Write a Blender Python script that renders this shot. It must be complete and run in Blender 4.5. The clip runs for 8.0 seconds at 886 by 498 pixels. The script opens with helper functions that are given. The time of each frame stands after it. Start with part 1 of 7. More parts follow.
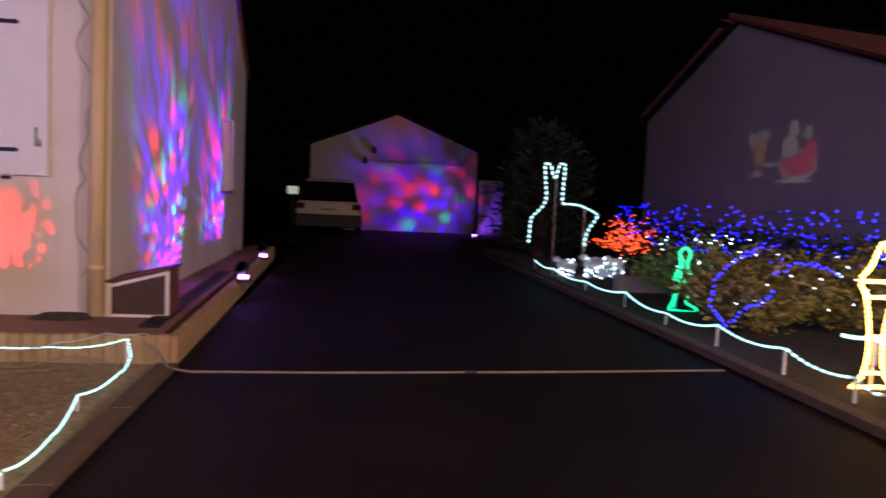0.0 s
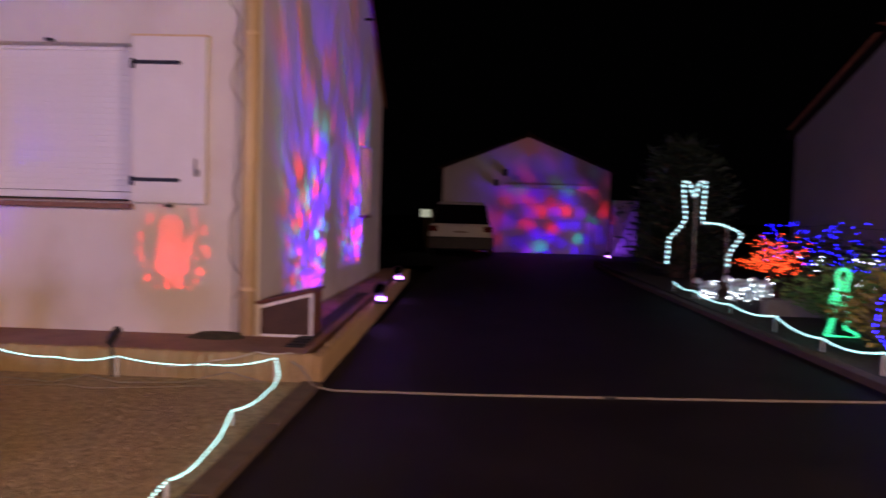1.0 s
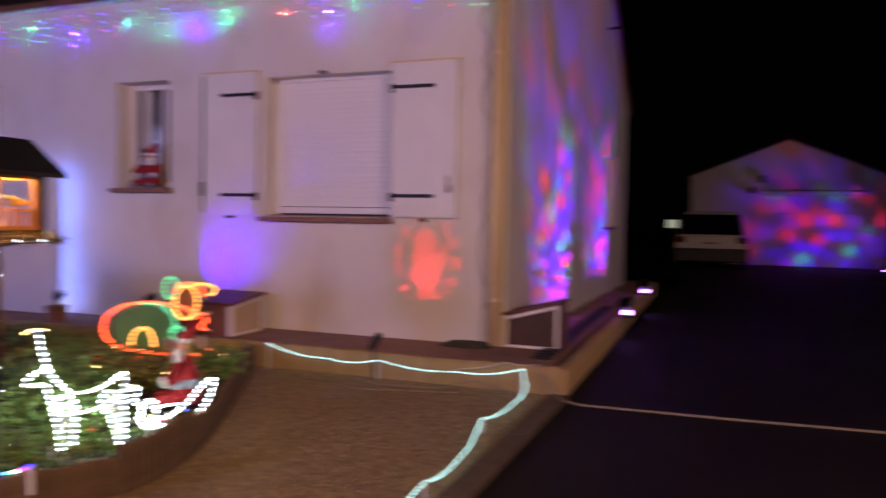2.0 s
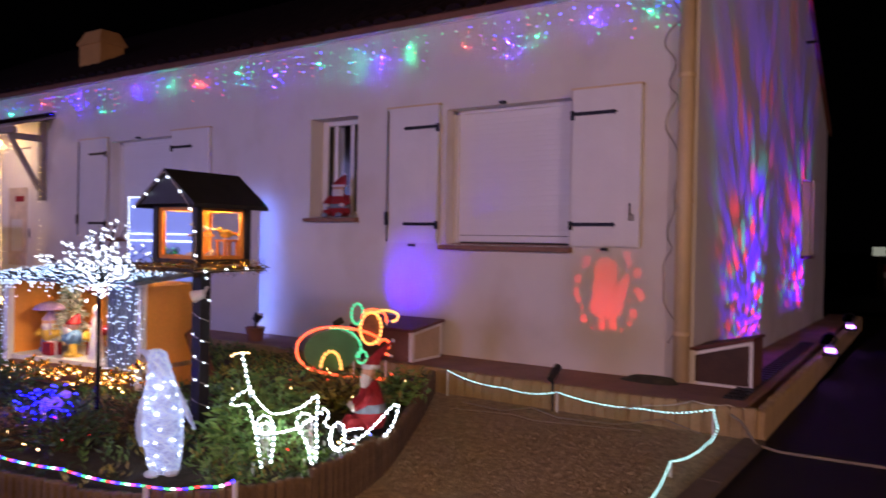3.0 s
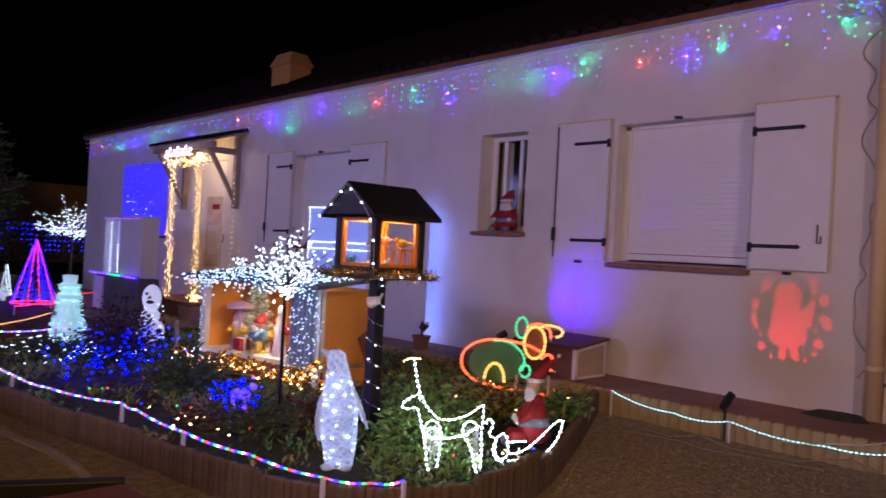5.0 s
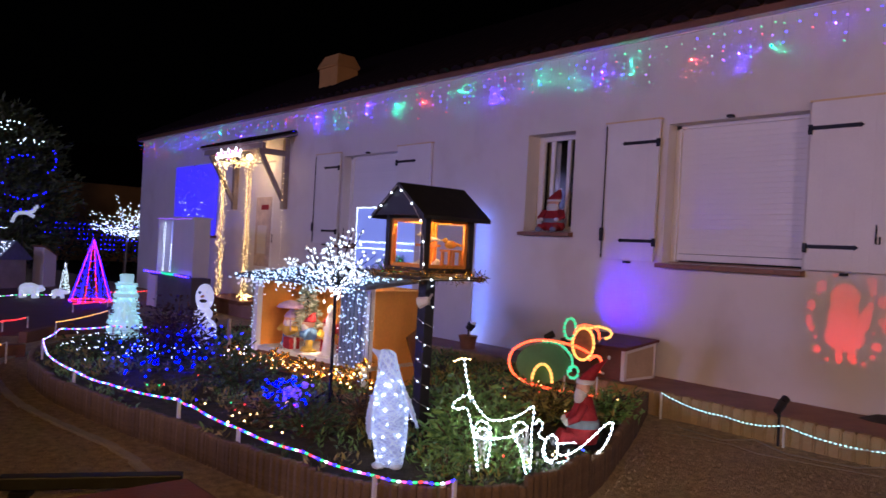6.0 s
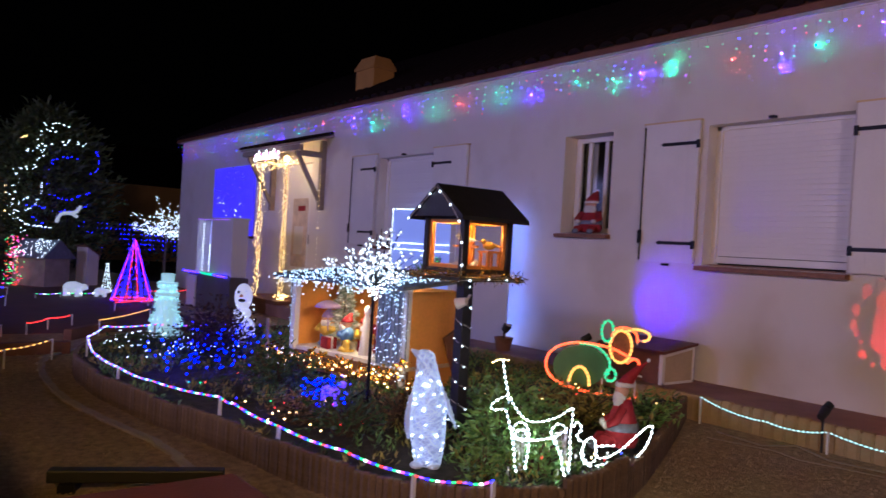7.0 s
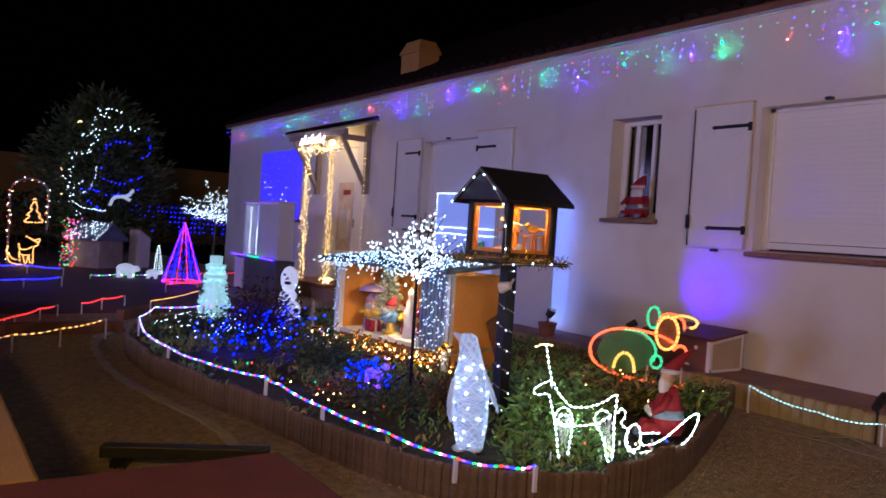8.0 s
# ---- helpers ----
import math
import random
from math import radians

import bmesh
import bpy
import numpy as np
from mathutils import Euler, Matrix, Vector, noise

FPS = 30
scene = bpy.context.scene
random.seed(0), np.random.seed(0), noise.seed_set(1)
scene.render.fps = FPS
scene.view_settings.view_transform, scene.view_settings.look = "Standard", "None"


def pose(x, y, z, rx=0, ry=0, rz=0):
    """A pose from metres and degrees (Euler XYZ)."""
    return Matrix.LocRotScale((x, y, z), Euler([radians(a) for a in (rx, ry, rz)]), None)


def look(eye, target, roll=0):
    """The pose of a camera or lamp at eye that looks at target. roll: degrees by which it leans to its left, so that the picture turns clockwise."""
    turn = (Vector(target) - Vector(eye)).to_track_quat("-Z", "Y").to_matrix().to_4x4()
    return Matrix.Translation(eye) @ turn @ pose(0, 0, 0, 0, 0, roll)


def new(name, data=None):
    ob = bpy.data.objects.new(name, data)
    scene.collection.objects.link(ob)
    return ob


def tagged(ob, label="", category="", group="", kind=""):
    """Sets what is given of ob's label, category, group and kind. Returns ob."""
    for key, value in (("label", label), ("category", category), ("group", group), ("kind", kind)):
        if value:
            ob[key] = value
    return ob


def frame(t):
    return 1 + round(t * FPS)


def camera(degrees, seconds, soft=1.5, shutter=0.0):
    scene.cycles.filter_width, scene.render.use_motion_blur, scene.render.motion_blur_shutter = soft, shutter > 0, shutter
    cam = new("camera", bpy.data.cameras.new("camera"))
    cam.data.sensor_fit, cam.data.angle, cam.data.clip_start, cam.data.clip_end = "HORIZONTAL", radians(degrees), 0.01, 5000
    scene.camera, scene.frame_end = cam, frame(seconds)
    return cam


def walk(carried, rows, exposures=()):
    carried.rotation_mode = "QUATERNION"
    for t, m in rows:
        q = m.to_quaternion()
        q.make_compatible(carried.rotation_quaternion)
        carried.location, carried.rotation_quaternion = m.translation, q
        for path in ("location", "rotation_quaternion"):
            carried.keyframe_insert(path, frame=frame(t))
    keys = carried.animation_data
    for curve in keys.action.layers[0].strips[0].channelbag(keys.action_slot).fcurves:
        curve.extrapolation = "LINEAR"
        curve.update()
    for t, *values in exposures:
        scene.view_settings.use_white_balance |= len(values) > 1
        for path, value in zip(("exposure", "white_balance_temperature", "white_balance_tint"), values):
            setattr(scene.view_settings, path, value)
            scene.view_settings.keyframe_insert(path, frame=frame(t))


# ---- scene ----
cam = camera(60.4, 8.0, 1.5, 0.9)
PATH = [
    (0, (1.688, -5.586, 0.954), (1.928, -3.605, 0.816), 2.5),
    (0.5, (1.685, -5.575, 0.952), (1.77, -3.581, 0.832), 2.0),
    (1, (1.652, -5.57, 0.954), (1.549, -3.575, 0.861), 1.6),
    (1.5, (1.636, -5.595, 0.956), (1.258, -3.632, 0.878), 1.3),
    (2, (1.615, -5.575, 0.965), (0.9, -3.709, 0.887), 1.0),
    (2.2, (1.61, -5.548, 0.967), (0.748, -3.745, 0.894), 0.6),
    (3.3, (1.534, -5.568, 0.994), (0.351, -3.955, 0.991), 1.5),
    (3.5, (1.53, -5.574, 0.995), (0.287, -4.007, 0.998), 1.7),
    (4, (1.534, -5.588, 0.986), (0.197, -4.101, 0.991), 2.3),
    (4.5, (1.546, -5.604, 0.979), (0.155, -4.167, 0.988), 2.8),
    (6, (1.538, -5.652, 0.986), (0.021, -4.349, 0.985), 3.1),
    (6.5, (1.533, -5.673, 0.987), (-0.008, -4.398, 0.991), 3.2),
    (7, (1.526, -5.678, 0.979), (-0.047, -4.442, 0.978), 3.4),
    (7.5, (1.52, -5.689, 0.973), (-0.09, -4.503, 0.955), 3.6),
    (8, (1.518, -5.666, 0.973), (-0.122, -4.522, 0.925), 3.7),
]
walk(cam, [(t, look(eye, target, roll)) for t, eye, target, roll in PATH], [(0, 0.88, 6500, 6), (1.0, 0.68, 6850, 14), (2.0, 0.44, 6850, 16), (3.4, 0.0, 6350, 15), (6, -0.06, 6150, 12), (7.2, -0.02, 6100, 4), (8, -0.02, 6100, 2)])

# ---------------------------------------------------------------- world and large lights
W = bpy.data.worlds.new("night_sky")
scene.world = W
W.use_nodes = True
W.node_tree.nodes["Background"].inputs[0].default_value = (0.55, 0.5, 0.62, 1)
W.node_tree.nodes["Background"].inputs[1].default_value = 0.0004


def lamp(name, kind, place, target, power, colour, size=0.05, cone=60, blend=0.3, label=""):
    d = bpy.data.lights.new(name, kind)
    d.energy, d.color = power, colour
    if kind == "AREA":
        d.shape, d.size = "DISK", size
    else:
        d.shadow_soft_size = size
    if kind == "SPOT":
        d.spot_size, d.spot_blend = radians(cone), blend
    ob = new(name, d)
    ob.matrix_world = look(place, target)
    return ob


# unseen fill lamps added behind the camera and along the street
lamp("fill_lamp", "AREA", (9.5, -10.5, 2.6), (-1, 1, 1.3), 285, (1.0, 0.65, 0.74), 1.0)
lamp("fill_lamp", "AREA", (-5.0, -11.5, 2.5), (-6, 0, 1.5), 160, (0.64, 0.55, 1.32), 1.0)
lamp("fill_lamp", "AREA", (-13.0, -10.5, 2.7), (-11, 0, 1.5), 92, (0.60, 0.56, 1.32), 1.0)
lamp("fill_lamp", "AREA", (1.9, -7.3, 2.6), (-0.2, -2.0, -0.1), 80, (1.0, 0.54, 0.14), 0.6)
lamp("fill_lamp", "AREA", (7.0, -3.6, 1.9), (5.5, 0.5, 0.2), 11, (1.0, 0.58, 0.22), 0.5)

# ---------------------------------------------------------------- materials


def nodes_of(name):
    m = bpy.data.materials.new(name)
    m.use_nodes = True
    t = m.node_tree
    return m, t, t.nodes["Principled BSDF"]


def surf(name, colour, rough=0.7, metal=0.0, vary=0.25, scale=8.0, grain=90.0, bump=0.15, each=0.0, dist=0.01, stain=None, shine=0.5):
    """A plain solid surface: two scales of variation, a fine bump, and a shift from piece to piece."""
    m, t, b = nodes_of(name)
    N, L = t.nodes.new, t.links.new
    co = N("ShaderNodeTexCoord")
    big, fine = N("ShaderNodeTexNoise"), N("ShaderNodeTexNoise")
    big.inputs["Scale"].default_value, fine.inputs["Scale"].default_value = scale, grain
    big.inputs["Detail"].default_value, fine.inputs["Detail"].default_value = 6, 4
    for n in (big, fine):
        L(co.outputs["Object"], n.inputs["Vector"])
    mixv = N("ShaderNodeMath"); mixv.operation = "MULTIPLY_ADD"
    L(big.outputs[0], mixv.inputs[0]); mixv.inputs[1].default_value = 0.65
    half = N("ShaderNodeMath"); half.operation = "MULTIPLY"
    L(fine.outputs[0], half.inputs[0]); half.inputs[1].default_value = 0.35
    L(half.outputs[0], mixv.inputs[2])
    ramp = N("ShaderNodeValToRGB")
    lo = [max(0, c * (1 - vary)) for c in colour]
    hi = [min(1, c * (1 + vary)) for c in colour]
    ramp.color_ramp.elements[0].position, ramp.color_ramp.elements[1].position = 0.32, 0.68
    ramp.color_ramp.elements[0].color, ramp.color_ramp.elements[1].color = (*lo, 1), (*hi, 1)
    L(mixv.outputs[0], ramp.inputs[0])
    out = ramp.outputs[0]
    if stain:
        sn = N("ShaderNodeTexNoise"); sn.inputs["Scale"].default_value = 1.7; sn.inputs["Detail"].default_value = 8
        L(co.outputs["Object"], sn.inputs["Vector"])
        sr = N("ShaderNodeValToRGB")
        sr.color_ramp.elements[0].position, sr.color_ramp.elements[1].position = 0.52, 0.72
        L(sn.outputs[0], sr.inputs[0])
        mx = N("ShaderNodeMix"); mx.data_type = "RGBA"
        L(sr.outputs[0], mx.inputs[0]); L(out, mx.inputs[6]); mx.inputs[7].default_value = (*stain, 1)
        out = mx.outputs[2]
    if each:
        oi = N("ShaderNodeObjectInfo")
        geo = N("ShaderNodeNewGeometry")
        add = N("ShaderNodeMath"); add.operation = "ADD"
        L(oi.outputs["Random"], add.inputs[0]); L(geo.outputs["Random Per Island"], add.inputs[1])
        mr = N("ShaderNodeMapRange")
        mr.inputs[1].default_value, mr.inputs[2].default_value = 0, 2
        mr.inputs[3].default_value, mr.inputs[4].default_value = 1 - each, 1 + each
        L(add.outputs[0], mr.inputs[0])
        hs = N("ShaderNodeHueSaturation")
        L(mr.outputs[0], hs.inputs["Value"]); L(out, hs.inputs["Color"])
        out = hs.outputs[0]
    L(out, b.inputs["Base Color"])
    b.inputs["Roughness"].default_value, b.inputs["Metallic"].default_value = rough, metal
    b.inputs["Specular IOR Level"].default_value = shine
    if bump:
        bp = N("ShaderNodeBump")
        bp.inputs["Strength"].default_value, bp.inputs["Distance"].default_value = bump, dist
        L(fine.outputs[0], bp.inputs["Height"]); L(bp.outputs[0], b.inputs["Normal"])
    return m


def glow(name, colour, strength):
    m, t, b = nodes_of(name)
    b.inputs["Base Color"].default_value = (*[min(1, 0.2 + 0.6 * c) for c in colour], 1)
    b.inputs["Roughness"].default_value = 0.3
    b.inputs["Emission Color"].default_value = (*colour, 1)
    b.inputs["Emission Strength"].default_value = strength
    return m


def leafy(name, a, b2, rough=0.55):
    m, t, b = nodes_of(name)
    N, L = t.nodes.new, t.links.new
    geo, ramp = N("ShaderNodeNewGeometry"), N("ShaderNodeValToRGB")
    ramp.color_ramp.elements[0].color, ramp.color_ramp.elements[1].color = (*a, 1), (*b2, 1)
    L(geo.outputs["Random Per Island"], ramp.inputs[0]); L(ramp.outputs[0], b.inputs["Base Color"])
    b.inputs["Roughness"].default_value = rough
    return m


def landing(t, lamp_at, target, reach, normal, offset, across, up):
    """Nodes that turn a point of a slide into the point of the wall on which its light lands."""
    N, L = t.nodes.new, t.links.new
    p, n = Vector(lamp_at), Vector(normal)
    back = look(lamp_at, target).to_3x3().transposed()
    co, push = N("ShaderNodeTexCoord"), N("ShaderNodeVectorMath")
    push.operation = "ADD"; push.inputs[1].default_value = (0, 0, -reach)
    L(co.outputs["Object"], push.inputs[0])

    def dot(axis):
        d = N("ShaderNodeVectorMath"); d.operation = "DOT_PRODUCT"
        d.inputs[1].default_value = back @ Vector(axis)
        L(push.outputs[0], d.inputs[0])
        return d.outputs["Value"]
    toward = dot(normal)
    outs = []
    for axis in (across, up):
        q = N("ShaderNodeMath"); q.operation = "DIVIDE"
        L(dot(axis), q.inputs[0]); L(toward, q.inputs[1])
        m = N("ShaderNodeMath"); m.operation = "MULTIPLY_ADD"
        m.inputs[1].default_value, m.inputs[2].default_value = offset - n.dot(p), p.dot(Vector(axis))
        L(q.outputs[0], m.inputs[0])
        outs.append(m.outputs[0])
    return outs


def math_node(t, op, a, b=None, c=None):
    m = t.nodes.new("ShaderNodeMath"); m.operation = op
    for k, x in enumerate((a, b, c)):
        if x is None:
            continue
        if isinstance(x, (int, float)):
            m.inputs[k].default_value = x
        else:
            t.links.new(x, m.inputs[k])
    return m.outputs[0]


def ramp_node(t, x, a, b, lo, hi):
    r = t.nodes.new("ShaderNodeMapRange")
    r.inputs[1].default_value, r.inputs[2].default_value = a, b
    r.inputs[3].default_value, r.inputs[4].default_value = lo, hi
    t.links.new(x, r.inputs[0])
    return r.outputs[0]


def slide_spots(name, spot, wall, fan=None, cell=0.5, seed=0.0, middle=(0, 0), size=(2, 2), gain=(0, 1, 1, 1), along_up=True, ground=0.02):
    """A film slide of coloured spots. fan: the foot of beams that spread and lengthen upward, else round spots."""
    m = bpy.data.materials.new(name); m.use_nodes = True
    t = m.node_tree; t.nodes.clear()
    N, L = t.nodes.new, t.links.new
    a, b = landing(t, *spot, *wall)
    if fan is not None:
        wide = math_node(t, "MULTIPLY_ADD", b, 0.042, 0.078)
        u = math_node(t, "DIVIDE", math_node(t, "SUBTRACT", a, fan), wide)
        v = math_node(t, "DIVIDE", math_node(t, "LOGARITHM", math_node(t, "MAXIMUM", math_node(t, "ADD", b, 0.12), 0.02), 2.71828), 0.155)
        far = math_node(t, "ABSOLUTE", u)
        keep = math_node(t, "MULTIPLY", ramp_node(t, far, size[0], size[1], 1, 0), ramp_node(t, b, middle[0], middle[1], 0, 1))
    else:
        u, v = math_node(t, "DIVIDE", a, cell), math_node(t, "DIVIDE", b, cell)
        ex = math_node(t, "DIVIDE", math_node(t, "SUBTRACT", a, middle[0]), size[0])
        ey = math_node(t, "DIVIDE", math_node(t, "SUBTRACT", b, middle[1]), size[1])
        rr = math_node(t, "SQRT", math_node(t, "ADD", math_node(t, "MULTIPLY", ex, ex), math_node(t, "MULTIPLY", ey, ey)))
        keep = ramp_node(t, rr, 0.8, 1.15, 1, 0)
    xyz, vo = N("ShaderNodeCombineXYZ"), N("ShaderNodeTexVoronoi")
    L(math_node(t, "ADD", u, seed), xyz.inputs[0]); L(v, xyz.inputs[1])
    vo.voronoi_dimensions = "2D"; vo.inputs["Scale"].default_value = 1.0
    vo.inputs["Randomness"].default_value = 0.9
    L(xyz.outputs[0], vo.inputs["Vector"])
    edge = ramp_node(t, vo.outputs["Distance"], 0.54, 0.32, 0, 1)
    sep, ramp = N("ShaderNodeSeparateColor"), N("ShaderNodeValToRGB")
    L(vo.outputs["Color"], sep.inputs[0]); L(sep.outputs[0], ramp.inputs[0])
    cr = ramp.color_ramp; cr.interpolation = "CONSTANT"
    cr.elements[0].position, cr.elements[0].color = 0.0, (0.055, 0.0, 1, 1)
    cr.elements[1].position, cr.elements[1].color = 0.47, (1.0, 0.02, 0.07, 1)
    for pos, c in ((0.59, (0.02, 0.30, 0.34, 1)), (0.68, (0.22, 0.01, 1.0, 1)), (0.83, (0.75, 0.03, 0.55, 1)), (0.88, (0.02, 0.01, 0.03, 1))):
        e = cr.elements.new(pos); e.color = c
    mx = N("ShaderNodeMix"); mx.data_type = "RGBA"
    mx.inputs[6].default_value = (ground * 0.7, ground * 0.2, ground, 1)
    L(edge, mx.inputs[0]); L(ramp.outputs[0], mx.inputs[7])
    power = math_node(t, "MULTIPLY", keep, ramp_node(t, b if along_up else a, *gain))
    # beams differ in strength
    power = math_node(t, "MULTIPLY", power, ramp_node(t, sep.outputs[1], 0, 1, 0.35, 1.0))
    dim = N("ShaderNodeVectorMath"); dim.operation = "SCALE"
    L(mx.outputs[2], dim.inputs[0]); L(power, dim.inputs["Scale"])
    tr, out = N("ShaderNodeBsdfTransparent"), N("ShaderNodeOutputMaterial")
    L(dim.outputs[0], tr.inputs[0]); L(tr.outputs[0], out.inputs[0])
    return m


def slide_shapes(name, spot, wall, shapes, soft=0.1, back=(0, 0, 0)):
    """A film slide: soft-edged ellipses (cx, cy, rx, ry, colour), in metres on the wall."""
    m = bpy.data.materials.new(name); m.use_nodes = True
    t = m.node_tree; t.nodes.clear()
    N, L = t.nodes.new, t.links.new
    a, b = landing(t, *spot, *wall)
    xyz = N("ShaderNodeCombineXYZ")
    L(a, xyz.inputs[0]); L(b, xyz.inputs[1])
    last = None
    for cx, cy, rx, ry, colour in shapes:
        sub, div, ln = N("ShaderNodeVectorMath"), N("ShaderNodeVectorMath"), N("ShaderNodeVectorMath")
        sub.operation, div.operation, ln.operation = "SUBTRACT", "DIVIDE", "LENGTH"
        sub.inputs[1].default_value, div.inputs[1].default_value = (cx, cy, 0), (rx, ry, 1)
        L(xyz.outputs[0], sub.inputs[0]); L(sub.outputs[0], div.inputs[0]); L(div.outputs[0], ln.inputs[0])
        mx = N("ShaderNodeMix"); mx.data_type = "RGBA"
        L(ramp_node(t, ln.outputs["Value"], 1 + soft, 1 - soft, 0, 1), mx.inputs[0])
        if last:
            L(last, mx.inputs[6])
        else:
            mx.inputs[6].default_value = (*back, 1)
        mx.inputs[7].default_value = (*colour, 1)
        last = mx.outputs[2]
    tr, out = N("ShaderNodeBsdfTransparent"), N("ShaderNodeOutputMaterial")
    L(last, tr.inputs[0]); L(tr.outputs[0], out.inputs[0])
    return m


def glassy(name, tint=(1, 1, 1), rough=0.02, ior=1.45):
    m = bpy.data.materials.new(name); m.use_nodes = True
    t = m.node_tree; t.nodes.clear()
    N, L = t.nodes.new, t.links.new
    tr, gl, mx, out, fr = N("ShaderNodeBsdfTransparent"), N("ShaderNodeBsdfGlossy"), N("ShaderNodeMixShader"), N("ShaderNodeOutputMaterial"), N("ShaderNodeFresnel")
    fr.inputs["IOR"].default_value = ior
    tr.inputs[0].default_value = (*tint, 1); gl.inputs["Roughness"].default_value = rough
    L(fr.outputs[0], mx.inputs[0]); L(tr.outputs[0], mx.inputs[1]); L(gl.outputs[0], mx.inputs[2]); L(mx.outputs[0], out.inputs[0])
    return m


M_RENDER = surf("white_render", (0.74, 0.71, 0.68), 0.9, vary=0.05, scale=1.3, grain=160, bump=0.35, dist=0.006, stain=(0.66, 0.62, 0.57))
M_GARRENDER = surf("garage_render", (0.62, 0.58, 0.54), 0.9, vary=0.08, scale=1.1, grain=120, bump=0.3)
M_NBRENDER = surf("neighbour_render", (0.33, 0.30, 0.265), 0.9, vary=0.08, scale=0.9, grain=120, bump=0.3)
M_WHITE = surf("white_paint", (0.78, 0.77, 0.76), 0.45, vary=0.04, scale=4, grain=60, bump=0.05, each=0.03)
M_PVC = surf("white_plastic", (0.8, 0.79, 0.79), 0.35, vary=0.03, scale=3, grain=40, bump=0.02, each=0.02)
M_OFFWHITE = surf("white_board", (0.68, 0.66, 0.66), 0.6, vary=0.06, scale=3, grain=50, bump=0.05)
M_BLACKIRON = surf("black_iron", (0.015, 0.015, 0.016), 0.45, 0.6, vary=0.3, scale=30, bump=0.2)
M_BLACK = surf("black_paint", (0.018, 0.018, 0.02), 0.5, vary=0.4, scale=12, bump=0.1)
M_PIPE = surf("cream_downpipe", (0.66, 0.51, 0.28), 0.5, vary=0.1, scale=5, bump=0.05)
M_SILL = surf("brown_sill_tile", (0.24, 0.11, 0.06), 0.55, vary=0.3, scale=14, bump=0.2, each=0.15)
M_TILE = surf("roof_tile", (0.016, 0.009, 0.008), 0.8, vary=0.5, scale=7, grain=60, bump=0.4, each=0.35, shine=0.15)
M_VERGE = surf("pale_verge_tile", (0.30, 0.12, 0.05), 0.8, vary=0.3, scale=7, bump=0.3, each=0.2)
M_CHIM = surf("chimney_render", (0.52, 0.27, 0.07), 0.9, vary=0.12, scale=5, bump=0.3)
M_TERR = surf("terrace_concrete", (0.30, 0.17, 0.13), 0.85, vary=0.25, scale=3, grain=150, bump=0.4, each=0.1, stain=(0.2, 0.12, 0.09))
M_BORDER = surf("cream_border_block", (0.38, 0.27, 0.14), 0.8, vary=0.18, scale=9, bump=0.3, each=0.16)
M_ASPHALT = surf("asphalt", (0.014, 0.012, 0.015), 0.62, vary=0.45, scale=1.2, grain=220, bump=0.7, dist=0.006, stain=(0.022, 0.018, 0.020), shine=0.12)
M_GRAVEL = surf("gravel_bed", (0.38, 0.28, 0.16), 0.9, vary=0.45, scale=22, grain=140, bump=0.8, dist=0.02)
M_STONE = surf("gravel_stone", (0.44, 0.33, 0.20), 0.85, vary=0.2, scale=30, bump=0.2, each=0.5)
M_SOIL = surf("soil", (0.06, 0.055, 0.035), 0.95, vary=0.5, scale=14, grain=80, bump=0.8, dist=0.03)
M_EARTH = surf("dark_ground", (0.05, 0.045, 0.035), 0.95, vary=0.4, scale=2, grain=60, bump=0.5)
M_KERB = surf("kerb_concrete", (0.12, 0.085, 0.06), 0.85, vary=0.25, scale=8, bump=0.4, each=0.15)
M_EDGING = surf("pale_edging", (0.44, 0.39, 0.33), 0.85, vary=0.2, scale=8, bump=0.4, each=0.12)
M_PALIS = surf("palisade_log", (0.13, 0.085, 0.05), 0.85, vary=0.35, scale=18, bump=0.4, each=0.28)
M_COPING = surf("red_coping", (0.13, 0.038, 0.028), 0.6, vary=0.25, scale=6, bump=0.25)
M_WALLOCHRE = surf("ochre_wall_render", (0.36, 0.21, 0.08), 0.9, vary=0.12, scale=5, bump=0.3)
M_ORANGEWOOD = surf("orange_plywood", (0.72, 0.30, 0.06), 0.55, vary=0.12, scale=3, grain=40, bump=0.08)
M_BROWNWOOD = surf("brown_wood", (0.17, 0.07, 0.035), 0.6, vary=0.3, scale=6, grain=70, bump=0.2)
M_GREYWOOD = surf("grey_timber", (0.30, 0.25, 0.21), 0.7, vary=0.25, scale=6, grain=70, bump=0.25)
M_ROOFDARK = surf("blue_grey_felt", (0.12, 0.14, 0.20), 0.8, vary=0.3, scale=10, bump=0.3)
M_CABLE = surf("white_cable", (0.62, 0.58, 0.5), 0.5, vary=0.05, bump=0.0)
M_DARKCABLE = surf("green_cable", (0.012, 0.03, 0.018), 0.5, vary=0.1, bump=0.0)
M_DULLCABLE = surf("dirty_cable", (0.26, 0.22, 0.17), 0.6, vary=0.15, bump=0.0)
M_GREYCABLE = surf("grey_cable", (0.22, 0.18, 0.15), 0.5, vary=0.05, bump=0.0)
M_CLEAR = surf("clear_rope_plastic", (0.7, 0.72, 0.72), 0.25, vary=0.05, bump=0.0)
M_CAR = surf("white_car_paint", (0.72, 0.71, 0.70), 0.22, vary=0.02, bump=0.0)
M_DARKGLASS = surf("dark_glass", (0.008, 0.008, 0.01), 0.06, vary=0.1, bump=0.0)
M_RUBBER = surf("rubber", (0.02, 0.02, 0.02), 0.8, vary=0.2, bump=0.1)
M_RED = surf("red_cloth", (0.30, 0.013, 0.02), 0.8, vary=0.2, scale=30, bump=0.3)
